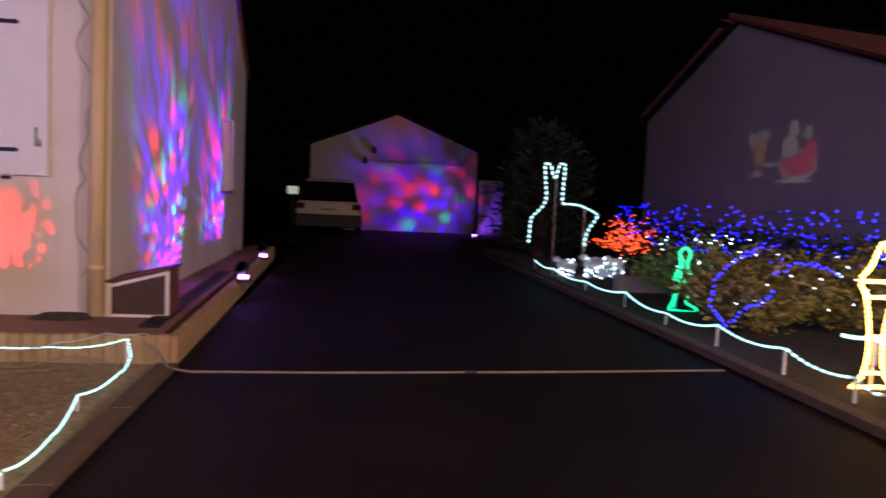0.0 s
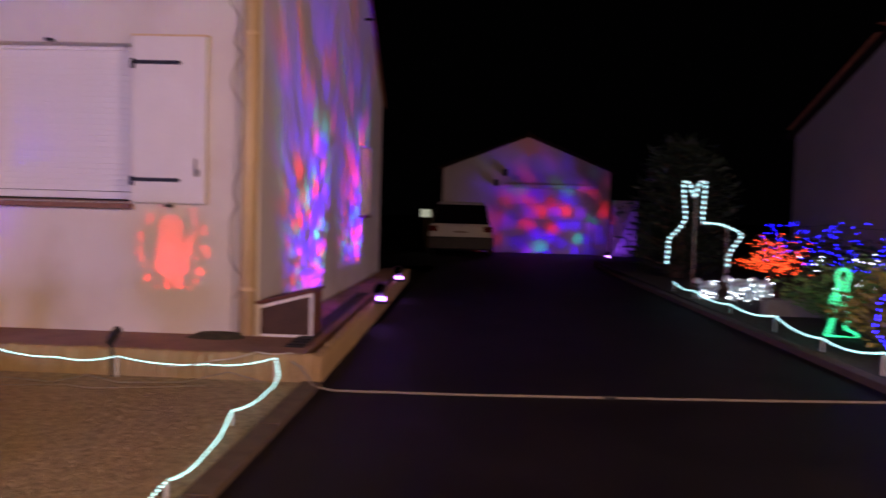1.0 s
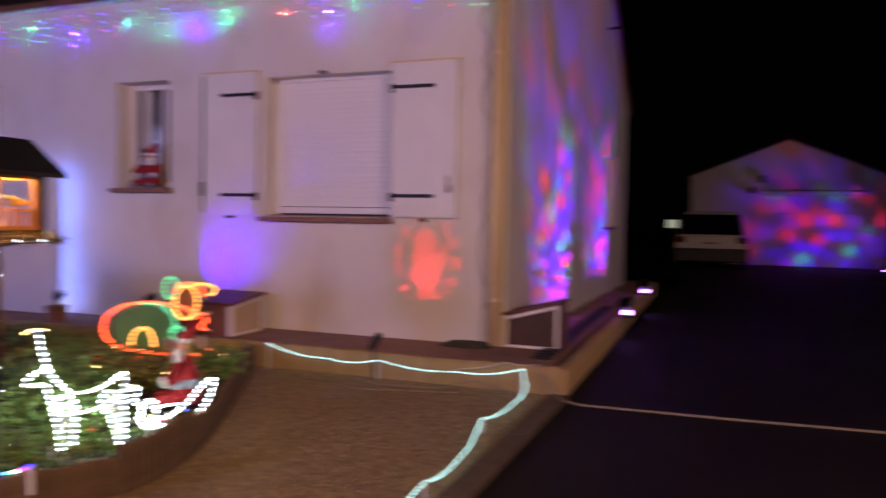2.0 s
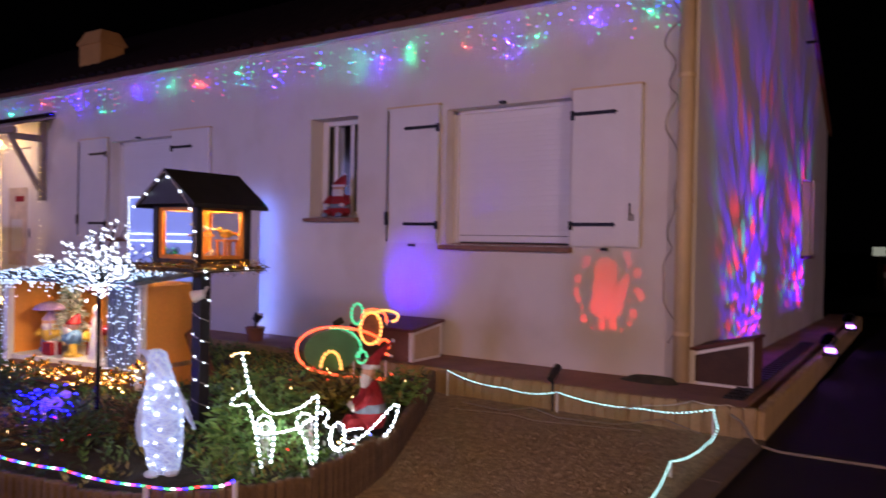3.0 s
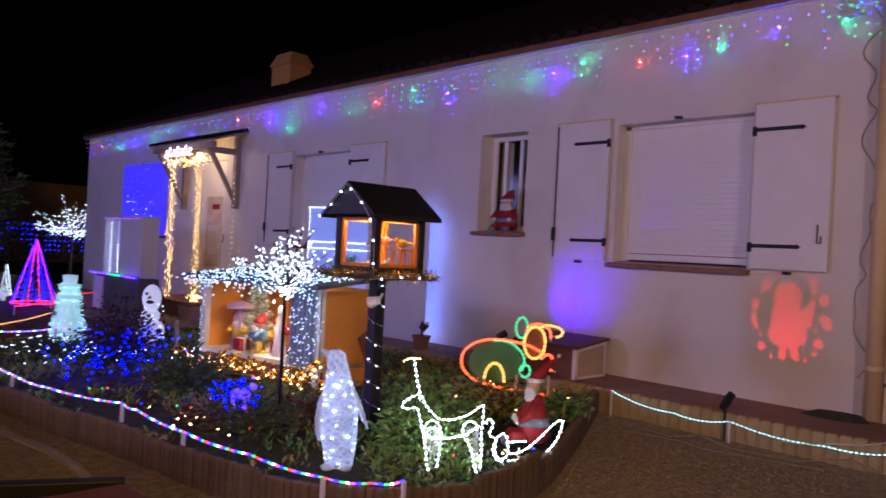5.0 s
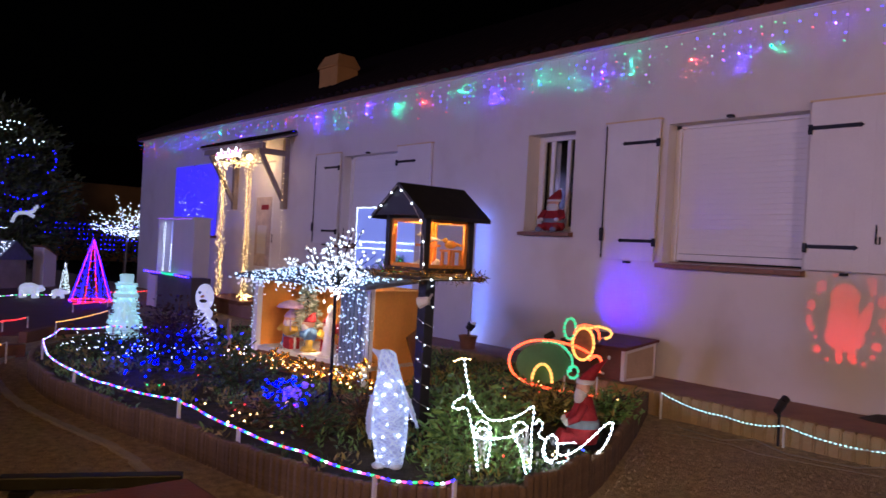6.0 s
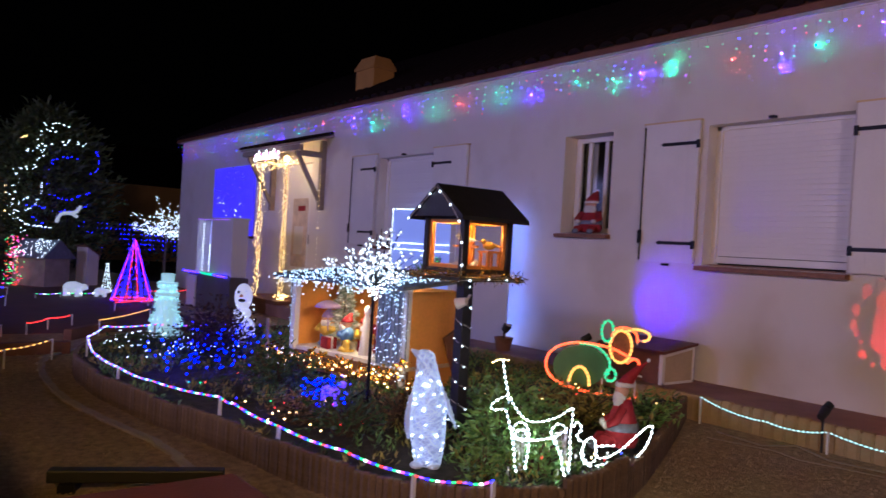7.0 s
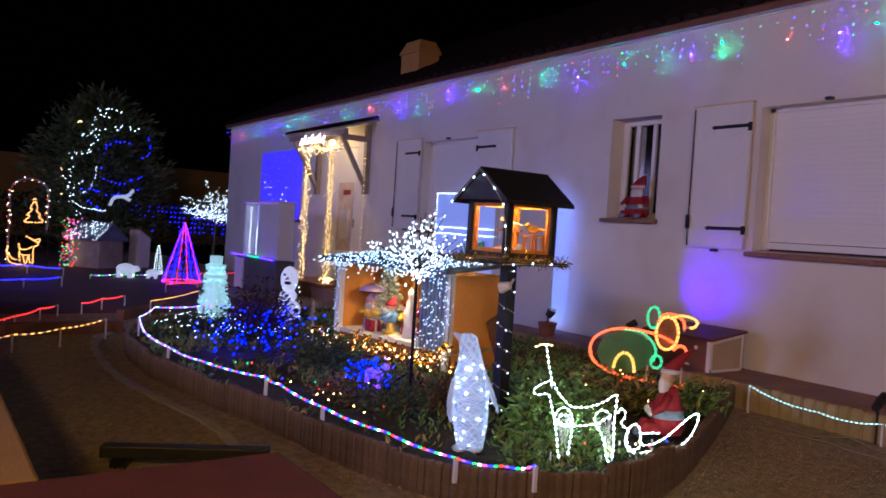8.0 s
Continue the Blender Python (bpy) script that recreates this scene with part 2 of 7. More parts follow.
M_BEARD = surf("white_fur", (0.75, 0.72, 0.7), 0.95, vary=0.1, scale=60, grain=200, bump=0.6)
M_SKIN = surf("painted_resin_pink", (0.60, 0.33, 0.22), 0.6, vary=0.08, bump=0.05)
M_BLUEP = surf("blue_resin", (0.10, 0.22, 0.45), 0.5, vary=0.15, bump=0.05)
M_VIOLET = surf("violet_resin", (0.42, 0.30, 0.52), 0.5, vary=0.15, bump=0.05)
M_YELLOW = surf("yellow_resin", (0.65, 0.42, 0.06), 0.5, vary=0.15, bump=0.05)
M_GREENP = surf("green_resin", (0.08, 0.25, 0.10), 0.5, vary=0.15, bump=0.05)
M_SNOWFIR = leafy("frosted_needles", (0.25, 0.33, 0.22), (0.75, 0.75, 0.70))
M_TINSEL = surf("gold_tinsel", (0.75, 0.48, 0.12), 0.25, 0.9, vary=0.3, scale=60, bump=0.0, each=0.3)
M_WIRE = surf("white_acrylic_thread", (0.68, 0.72, 0.80), 0.3, vary=0.1, bump=0.0)
M_MESHSNOW = surf("frosted_acrylic", (0.70, 0.80, 0.80), 0.4, vary=0.15, scale=40, bump=0.5)
M_BARK = surf("bark", (0.10, 0.065, 0.04), 0.9, vary=0.4, scale=20, bump=0.7)
M_LEAF = leafy("shrub_leaf", (0.08, 0.20, 0.05), (0.24, 0.44, 0.12))
M_LEAFDARK = leafy("dark_shrub_leaf", (0.03, 0.075, 0.03), (0.08, 0.14, 0.05))
M_LEAFYEL = leafy("yellowing_leaf", (0.14, 0.16, 0.03), (0.42, 0.36, 0.10))
M_LEAFPURPLE = leafy("purple_leaf", (0.03, 0.012, 0.02), (0.07, 0.03, 0.045))
M_NEEDLE = leafy("conifer_needles", (0.05, 0.08, 0.03), (0.15, 0.19, 0.07))
M_DARKFIR = leafy("dark_fir_needles", (0.008, 0.02, 0.01), (0.025, 0.045, 0.02))
M_HEDGE = leafy("hedge_leaf", (0.012, 0.03, 0.012), (0.035, 0.06, 0.025))
M_OLDGLASS = glassy("uneven_window_glass", (0.72, 0.75, 0.76), 0.1, 1.1)
M_CURTAINBLUE = surf("grey_blue_cloth", (0.20, 0.23, 0.30), 0.8, vary=0.2, scale=12, bump=0.3)
# near-black colour that holds the shade of the unlit rooms
M_UNLITROOM = surf("unlit_room_shade", (0.03, 0.028, 0.03), 0.9, bump=0.0)
M_PRINT = surf("poster_print", (0.62, 0.52, 0.42), 0.6, vary=0.25, scale=9, bump=0.0)

E_WHITE = glow("led_cool_white", (0.72, 0.86, 1.0), 7.0)
E_WHITEROPE = glow("rope_cool_white", (0.42, 0.90, 1.0), 1.7)
E_DEERROPE = glow("rope_bright_white", (0.80, 0.95, 1.0), 48)
E_DEERDIM = glow("rope_between_bulbs", (0.60, 0.82, 1.0), 0.55)
E_WARM = glow("led_warm_white", (1.0, 0.60, 0.21), 11.2)
E_GOLDROPE = glow("rope_gold", (1.0, 0.46, 0.09), 7.0)
E_WARMROPE = glow("rope_warm_white", (1.0, 0.43, 0.08), 2.6)
E_BLUE = glow("led_blue", (0.004, 0.004, 1.0), 12.6)
E_DEEPBLUE = glow("led_deep_blue", (0.0006, 0.0012, 1.0), 140.0)
E_VIOLET = glow("led_violet", (0.30, 0.06, 1.0), 3.6)
E_RED = glow("led_red", (1.0, 0.02, 0.02), 3.6)
E_ORANGE = glow("led_orange_red", (1.0, 0.075, 0.015), 4.5)
E_GREEN = glow("led_green", (0.01, 0.80, 0.16), 3.1)
E_ICE = glow("net_led_ice_white", (0.50, 0.72, 1.0), 4.5)
E_TEAL = glow("rope_green", (0.01, 0.80, 0.33), 1.2)
E_MAGENTA = glow("led_magenta", (1.0, 0.07, 0.55), 3.1)
E_BIRDLAMP = glow("bird_house_lamp", (1.0, 0.52, 0.15), 90)
E_LENS = glow("lamp_lens_violet", (0.45, 0.16, 1.0), 10.0)
E_BACKLIT = glow("figure_lit_acrylic", (0.45, 0.60, 1.0), 0.035)
E_WING = glow("wing_lit_acrylic", (0.50, 0.64, 1.0), 0.13)
E_THREAD = glow("lit_acrylic_thread", (0.58, 0.70, 1.0), 0.42)
E_UNEVEN = glow("rope_faint_white", (0.45, 0.98, 0.98), 2.8)
E_SNOWMAN = glow("snowman_lit_acrylic", (0.50, 0.90, 1.0), 0.45)
E_BEAR = glow("bear_lit_acrylic", (0.75, 0.85, 1.0), 0.4)
E_DIMVIOLET = glow("dim_violet_acrylic", (0.35, 0.15, 1.0), 0.5)
E_GREYLIT = glow("inflated_cloth_lit", (0.66, 0.68, 1.0), 0.6)

# ---------------------------------------------------------------- mesh building


class G:
    """Gathers vertices and faces of one part."""

    def __init__(self):
        self.v, self.f = [], []

    def add(self, verts, faces):
        n = len(self.v)
        self.v += [tuple(p) for p in verts]
        self.f += [tuple(i + n for i in q) for q in faces]
        return self

    def box(self, c, s, m=None):
        x, y, z = s[0] / 2, s[1] / 2, s[2] / 2
        vs = [Vector((a * x, b * y, d * z)) for d in (-1, 1) for b in (-1, 1) for a in (-1, 1)]
        if m:
            vs = [m @ p for p in vs]
        return self.add([p + Vector(c) for p in vs], [(0, 2, 3, 1), (4, 5, 7, 6), (0, 1, 5, 4), (2, 6, 7, 3), (0, 4, 6, 2), (1, 3, 7, 5)])

    def span(self, a, b):
        return self.box([(p + q) / 2 for p, q in zip(a, b)], [abs(q - p) for p, q in zip(a, b)])

    def loft(self, rings, closed=True, caps=True):
        n, k = len(rings[0]), len(self.v)
        for r in rings:
            self.v += [tuple(p) for p in r]
        for i in range(len(rings) - 1):
            for j in range(n if closed else n - 1):
                a, b = k + i * n + j, k + i * n + (j + 1) % n
                self.f.append((a, b, b + n, a + n))
        if caps:
            self.f.append(tuple(k + j for j in reversed(range(n))))
            self.f.append(tuple(k + (len(rings) - 1) * n + j for j in range(n)))
        return self

    def tube(self, pts, r, n=6, r2=None):
        pts = [Vector(p) for p in pts]
        rings = []
        for i, p in enumerate(pts):
            d = (pts[min(i + 1, len(pts) - 1)] - pts[max(i - 1, 0)])
            d = d.normalized() if d.length > 1e-9 else Vector((0, 0, 1))
            u = d.orthogonal().normalized() if not rings else (last - d * last.dot(d)).normalized()
            last = u
            w = d.cross(u)
            rr = r if r2 is None else r + (r2 - r) * i / (len(pts) - 1)
            rings.append([p + (u * math.cos(2 * math.pi * j / n) + w * math.sin(2 * math.pi * j / n)) * rr for j in range(n)])
        return self.loft(rings)

    def ball(self, c, r, n=10, k=6):
        """r: a number or three radii."""
        r = (r, r, r) if not hasattr(r, "__len__") else r
        rings = []
        for i in range(1, k):
            a = math.pi * i / k
            rings.append([(c[0] + r[0] * math.sin(a) * math.cos(2 * math.pi * j / n), c[1] + r[1] * math.sin(a) * math.sin(2 * math.pi * j / n), c[2] - r[2] * math.cos(a)) for j in range(n)])
        s = len(self.v)
        self.loft(rings, caps=False)
        self.v += [(c[0], c[1], c[2] - r[2]), (c[0], c[1], c[2] + r[2])]
        b, t = len(self.v) - 2, len(self.v) - 1
        e = s + (k - 2) * n
        for j in range(n):
            self.f.append((b, s + (j + 1) % n, s + j))
            self.f.append((t, e + j, e + (j + 1) % n))
        return self

    def bulb(self, c, r):
        x, y, z = c
        r *= 0.84
        return self.add([(x + r, y, z), (x - r, y, z), (x, y + r, z), (x, y - r, z), (x, y, z + r), (x, y, z - r)],
                        [(0, 2, 4), (2, 1, 4), (1, 3, 4), (3, 0, 4), (2, 0, 5), (1, 2, 5), (3, 1, 5), (0, 3, 5)])

    def leaf(self, c, d, size, wide=0.45):
        d = Vector(d).normalized()
        u = d.orthogonal().normalized()
        u.rotate(Matrix.Rotation(RNG.uniform(0, 6.28), 3, d))
        w = d.cross(u) * 0.15
        c = Vector(c)
        return self.add([c, c + d * size * 0.5 + u * size * wide * 0.5 + w * size, c + d * size, c + d * size * 0.5 - u * size * wide * 0.5 + w * size], [(0, 1, 2, 3)])

    def prism(self, poly, axis, a, b):
        """A polygon in the plane across axis ('x', 'y' or 'z'), pushed from a to b."""
        def at(p, h):
            return {"x": (h, p[0], p[1]), "y": (p[0], h, p[1]), "z": (p[0], p[1], h)}[axis]
        n = len(poly)
        fs = [tuple(reversed(range(n))), tuple(range(n, 2 * n))]
        fs += [(i, (i + 1) % n, n + (i + 1) % n, n + i) for i in range(n)]
        return self.add([at(p, a) for p in poly] + [at(p, b) for p in poly], fs)

    def mesh(self, name, smooth=False):
        me = bpy.data.meshes.new(name)
        me.from_pydata(self.v, [], self.f)
        bm = bmesh.new()
        bm.from_mesh(me)
        bmesh.ops.recalc_face_normals(bm, faces=bm.faces)
        bm.to_mesh(me)
        bm.free()
        if smooth:
            me.polygons.foreach_set("use_smooth", [True] * len(me.polygons))
        me.update()
        return me


RNG = random.Random(11)


def part(name, g, material, parent=None, label="", smooth=False, bevel=0.0, kind=""):
    ob = new(name, g.mesh(name, smooth) if isinstance(g, G) else g)
    if material and not ob.data.materials:
        ob.data.materials.append(material)
    ob.parent = parent
    if bevel:
        md = ob.modifiers.new("bevel", "BEVEL")
        md.width, md.segments, md.limit_method = bevel, 2, "ANGLE"
    return tagged(ob, label=label, kind=kind)


def thing(name, place, label, category, group="", kind="", turn=0):
    ob = new(name)
    ob.matrix_world = pose(*place, 0, 0, turn)
    ob.empty_display_size = 0.1
    return tagged(ob, label, category, group, kind)


def solid(name, g, material, label, kind="structure", category="", bevel=0.0, smooth=False):
    return tagged(part(name, g, material, None, label, smooth, bevel), kind=kind, category=category)


def sag(points, depth=0.03, steps=8):
    """A line hung from point to point."""
    out = []
    for a, b in zip(points, points[1:]):
        a, b = Vector(a), Vector(b)
        for i in range(steps):
            s = i / steps
            out.append(a.lerp(b, s) - Vector((0, 0, 4 * depth * s * (1 - s))))
    return out + [Vector(points[-1])]


def along(pts, step):
    """Points at even steps along a line."""
    out, left = [], 0.0
    for a, b in zip(pts, pts[1:]):
        a, b = Vector(a), Vector(b)
        n = (b - a).length
        d = left
        while d < n:
            out.append(a.lerp(b, d / n)); d += step
        left = d - n
    return out


def light_string(parent, pts, radius, step, lights, jitter=0.0, cable=M_DARKCABLE, thick=0.003):
    """A cable with bulbs in turn of the given materials; the bulbs of one colour are one part."""
    part("cable", G().tube(pts, thick, 4), cable, parent)
    gs = [G() for _ in lights]
    for i, p in enumerate(along(pts, step)):
        q = p + Vector([RNG.uniform(-jitter, jitter) for _ in range(3)])
        gs[i % len(lights)].bulb(q, radius)
    for g, e in zip(gs, lights):
        if g.v:
            part("lit_string", g, e, parent, kind="stuff")


def rope_light(parent, pts, radius, lights, seg=0.06, gap=0.0):
    """A lit plastic rope: short lit lengths in turn of the given materials inside a clear sleeve."""
    gs = [G() for _ in lights]
    ps = along(pts, seg)
    for i in range(len(ps) - 1):
        a, b = ps[i], ps[i + 1]
        gs[i % len(lights)].tube([a, a.lerp(b, 1 - gap)], radius, 6)
    for g, e in zip(gs, lights):
        if g.v:
            part("lit_length", g, e, parent, kind="stuff")
    if gap:
        part("sleeve", G().tube(pts, radius * 0.8, 5), M_CLEAR, parent)


def stakes(parent, pts, low, r=0.008):
    for p in pts:
        part("stake", G().box((p[0], p[1], (p[2] + low) / 2), (r * 2, r * 2, p[2] - low)), M_CLEAR, parent)


# ---------------------------------------------------------------- ground and large structure
def drive_z(y):
    return -0.18 if y < 0 else -0.18 - 0.0065 * y


solid("ground", G().add([(-400, -400, -0.45), (400, -400, -0.45), (400, 400, -0.45), (-400, 400, -0.45)], [(0, 1, 2, 3)]), M_EARTH, "dark earth ground at night")
g = G()
for i in range(16):
    y = -16 + i * 2.6
    z0, z1 = drive_z(y), drive_z(y + 2.6)
    g.add([(0.6, y, z0), (4.4, y, z0), (4.4, y + 2.6, z1), (0.6, y + 2.6, z1)], [(0, 1, 2, 3)])
g.add([(-3, 24, -0.335), (9, 24, -0.335), (9, 12, -0.27), (-3, 12, -0.27)], [(0, 1, 2, 3)])
solid("driveway", g, M_ASPHALT, "dark asphalt driveway with a dull sheen")
solid("street", G().span((-40, -16, -0.5), (40, -6.3, -0.2)), M_ASPHALT, "dark asphalt street in front of the garden wall", bevel=0.01)
solid("gravel_yard", G().span((-30, -5.8, -0.6), (0.53, -0.05, -0.17)), M_GRAVEL, "brown gravel yard in front of the house")
solid("side_garden", G().prism([(4.52, -6.0), (9.0, -6.0), (9.0, 14.0), (4.52, 14.0)], "z", -0.6, -0.14), M_SOIL, "dark bare soil of the border beside the driveway")

# loose stones on the gravel
g = G()
for _ in range(13000):
    x, y = RNG.uniform(-2.6, 0.5), RNG.uniform(-4.5, -0.75)
    if RNG.random() < 0.35:
        x, y = RNG.uniform(-6.5, -0.9), RNG.uniform(-5.4, -4.2)
    r = RNG.uniform(0.004, 0.010)
    q = Vector((x, y, -0.168 + r * 0.3))
    vs = [q + Vector((RNG.uniform(0.7, 1.3) * a * r, RNG.uniform(0.7, 1.3) * b * r, c * r * 0.7)) for a, b, c in ((1, 0, 0), (-1, 0, 0), (0, 1, 0), (0, -1, 0), (0, 0, 1))]
    g.add(vs, [(0, 2, 4), (2, 1, 4), (1, 3, 4), (3, 0, 4)])
tagged(part("gravel", g, M_STONE, None, "loose pale brown gravel stones on the yard"), category="gravel", kind="stuff")

# house walls
WALL_T = 0.22
HX = -15.0
HD = 6.55
RY, BACK_EAVE = 3.5, 2.66
EAVE = 2.96
RIDGE = 4.80
OPEN = [(-13.05, -11.15, 1.0, 2.25), (-10.05, -9.1, 0.05, 2.2), (-7.2, -5.98, 0.97, 2.16), (-3.8, -3.19, 1.21, 2.18), (-2.17, -0.99, 0.97, 2.15)]
g = G()
xs = [HX]
for a, b, lo, hi in OPEN:
    g.span((xs[-1], 0, -0.3), (a, WALL_T, EAVE))
    g.span((a, 0, -0.3), (b, WALL_T, lo)); g.span((a, 0, hi), (b, WALL_T, EAVE))
    xs.append(b)
g.span((xs[-1], 0, -0.3), (0, WALL_T, EAVE))
solid("wall_south", g, M_RENDER, "white rendered front wall of the long low house")
GW = (4.55, 5.15, 0.9, 1.85)
g = G()
g.span((-WALL_T, WALL_T, -0.3), (0, GW[0], BACK_EAVE)); g.span((-WALL_T, GW[1], -0.3), (0, HD, BACK_EAVE))
g.span((-WALL_T, GW[0], -0.3), (0, GW[1], GW[2])); g.span((-WALL_T, GW[0], GW[3]), (0, GW[1], BACK_EAVE))
g.prism([(WALL_T, BACK_EAVE), (HD, BACK_EAVE), (RY, RIDGE), (WALL_T, EAVE + 0.115)], "x", -WALL_T, 0)
solid("wall_east", g, M_RENDER, "white rendered gable wall under coloured light spots")
solid("wall_north", G().span((HX, HD - WALL_T, -0.3), (-WALL_T, HD - 0.003, BACK_EAVE)), M_RENDER, "white rendered rear wall of the house")
g = G().span((HX, WALL_T, -0.3), (HX + WALL_T, HD - WALL_T, BACK_EAVE)).prism([(WALL_T, BACK_EAVE), (HD, BACK_EAVE), (RY, RIDGE), (WALL_T, EAVE + 0.115)], "x", HX, HX + WALL_T)
solid("wall_west", g, M_RENDER, "white rendered far gable wall of the house")
solid("ceiling", G().span((HX + 0.3, 0.3, 2.6), (-0.3, HD - 0.3, 2.64)), M_UNLITROOM, "plain ceiling inside the dark house")

# roof: a board with tile courses near the eaves
slope = math.atan2(RIDGE - EAVE, RY)
roof = thing("roof", (0, 0, 0), "low pitched dark clay tile roof of the house", "roof", kind="structure")
g = G()
for y0, z0 in ((-0.09, EAVE - 0.09 * math.tan(slope)), (HD + 0.06, BACK_EAVE - 0.04)):
    g.prism([(y0, z0 + 0.02), (RY, RIDGE + 0.02), (RY, RIDGE + 0.08), (y0, z0 + 0.08)], "x", HX - 0.12, 0.03)
part("roof_deck", g, M_BROWNWOOD, roof)
part("fascia", G().span((HX - 0.1, -0.105, 2.915), (0.03, -0.085, 2.955)), M_BROWNWOOD, roof, "thin brown eaves board")
part("soffit", G().span((HX - 0.1, -0.084, 2.915), (0.03, -0.003, 2.93)), M_RENDER, roof)
part("verge_board", G().prism([(-0.09, 2.86), (RY, RIDGE - 0.01), (HD + 0.06, BACK_EAVE - 0.06), (HD + 0.06, BACK_EAVE + 0.03), (RY, RIDGE + 0.09), (-0.09, 2.95)], "x", 0.032, 0.045), M_BROWNWOOD, roof)
tl = G()
n = 8
ring0 = [(0.085 * math.cos(math.pi * j / n), 0, 0.055 * math.sin(math.pi * j / n)) for j in range(n + 1)]
ring1 = [(0.10 * math.cos(math.pi * j / n), 0.34, 0.065 * math.sin(math.pi * j / n)) for j in range(n + 1)]
tl.loft([ring1, ring0], closed=False, caps=False)
tl.add([ring0[0], *ring0[1:]], [tuple(range(n + 1))])
TILE_ME = tl.mesh("tile")
TILE_ME.materials.append(M_TILE)
for row in range(2):
    for i in range(76):
        ob = new("tile", TILE_ME)
        ob.parent = roof
        yy = -0.12 + row * 0.3
        ob.matrix_world = pose(-0.04 - i * 0.2, yy, EAVE + 0.075 + yy * math.tan(slope), math.degrees(slope), 0, RNG.uniform(-1.5, 1.5))
g = G()
for row in range(2, 12):
    for i in range(76):
        yy = -0.12 + row * 0.3
        m = pose(-0.04 - i * 0.2, yy, EAVE + 0.075 + yy * math.tan(slope), math.degrees(slope), 0, RNG.uniform(-1.5, 1.5))
        g.add([m @ Vector(p) for p in tl.v], tl.f)
part("upper_tiles", g, M_TILE, roof, kind="stuff")
ch = thing("chimney", (-8.72, 0.8, 3.08), "ochre rendered chimney stack with a tapered cap", "chimney")
part("shaft", G().box((0, 0, 0.28), (0.52, 0.38, 0.7)), M_CHIM, ch, bevel=0.01)
part("band", G().box((0, 0, 0.645), (0.57, 0.43, 0.035)), M_CHIM, ch, bevel=0.008)
part("cap", G().loft([[(-0.28, -0.21, 0.665), (0.28, -0.21, 0.665), (0.28, 0.21, 0.665), (-0.28, 0.21, 0.665)], [(-0.2, -0.14, 0.83), (0.2, -0.14, 0.83), (0.2, 0.14, 0.83), (-0.2, 0.14, 0.83)]]), M_CHIM, ch)

# terrace along the house with a border of cream blocks
solid("terrace", G().prism([(-11.5, -0.66), (0.50, -0.66), (0.30, 7.4), (-0.02, 7.4), (-0.02, -0.002), (-11.5, -0.002)], "z", -0.32, 0.0), M_TERR, "red-brown concrete terrace strip along the house wall")
border = thing("terrace_border", (0, 0, 0), "border of cream concrete edging blocks along the terrace", "edging", kind="structure")
bl = G().prism([(-0.038, -0.2), (0.038, -0.2), (0.038, -0.006), (0.026, 0.006), (-0.026, 0.006), (-0.038, -0.006)], "y", -0.02, 0.028)
bl.prism([(-0.026, -0.2), (0.026, -0.2), (0.026, -0.004), (-0.026, -0.004)], "y", -0.028, -0.0205)
BL_ME = bl.mesh("block"); BL_ME.materials.append(M_BORDER)
for i in range(78):
    ob = new("block", BL_ME); ob.parent = border
    ob.matrix_world = pose(0.545 - i * 0.0795, -0.69 + RNG.uniform(-0.002, 0.002), 0.005 + RNG.uniform(-0.006, 0.004))
for i in range(100):
    ob = new("block", BL_ME); ob.parent = border
    y = -0.64 + i * 0.0795
    ob.matrix_world = pose(0.595 - (y + 0.6) * 0.025, y, 0.0 + RNG.uniform(-0.006, 0.004), 0, 0, 91.4)
grate = thing("drain_channel", (0.36, 0.2, 0.004), "dark drain channel set in the terrace edge", "drain", turn=1.4)
part("channel", G().box((0, 1.2, 0.0), (0.13, 3.6, 0.008)), M_BLACK, grate)
for i in range(30):
    part("bar", G().box((0, -0.55 + i * 0.12, 0.008), (0.12, 0.02, 0.008)), M_BLACKIRON, grate)

# kerbs of the driveway
kerb = thing("driveway_kerb", (0, 0, 0), "brown concrete kerb stones along both driveway edges", "kerb", kind="structure")
kb = G().box((0, 0, -0.10), (0.12, 0.985, 0.25)); KB = kb.mesh("kerb_stone"); KB.materials.append(M_KERB)
for i in range(6):
    ob = new("kerb_stone", KB); ob.parent = kerb
    ob.matrix_world = pose(0.585, -1.25 - i * 1.0, -0.155 - 0.02)
for i in range(19):
    ob = new("kerb_stone", KB); ob.parent = kerb
    ob.matrix_world = pose(4.46, -5.5 + i * 1.0, drive_z(-5.5 + i) + 0.03)
# hose laid across the drive
hz = thing("cable_cover", (0, 0, 0), "grey cable laid across the asphalt driveway", "cable")
part("cover", G().tube([(0.45, -0.78, -0.02), (0.52, -0.8, -0.05), (0.62, -0.88, -0.155), (0.75, -0.9, -0.17), (1.6, -0.87, -0.17), (2.5, -0.8, -0.17), (3.4, -0.72, -0.17), (4.3, -0.62, -0.17)], 0.0085, 6), M_DULLCABLE, hz)
part("joint", G().tube([(2.44, -0.8, -0.17), (2.52, -0.797, -0.17)], 0.017, 8), M_BLACK, hz)

# ---------------------------------------------------------------- windows and shutters of the front
def hinge(parent, x, z, to, y):
    s = 1 if to > x else -1
    part("hinge", G().box(((x + to) / 2, y, z), (abs(to - x), 0.008, 0.028)).prism([(to, z - 0.02), (to + s * 0.03, z), (to, z + 0.02)], "y", y - 0.004, y + 0.004)
         .box((x, y, z - 0.01), (0.028, 0.02, 0.07)), M_BLACKIRON, parent, "black iron strap hinge")


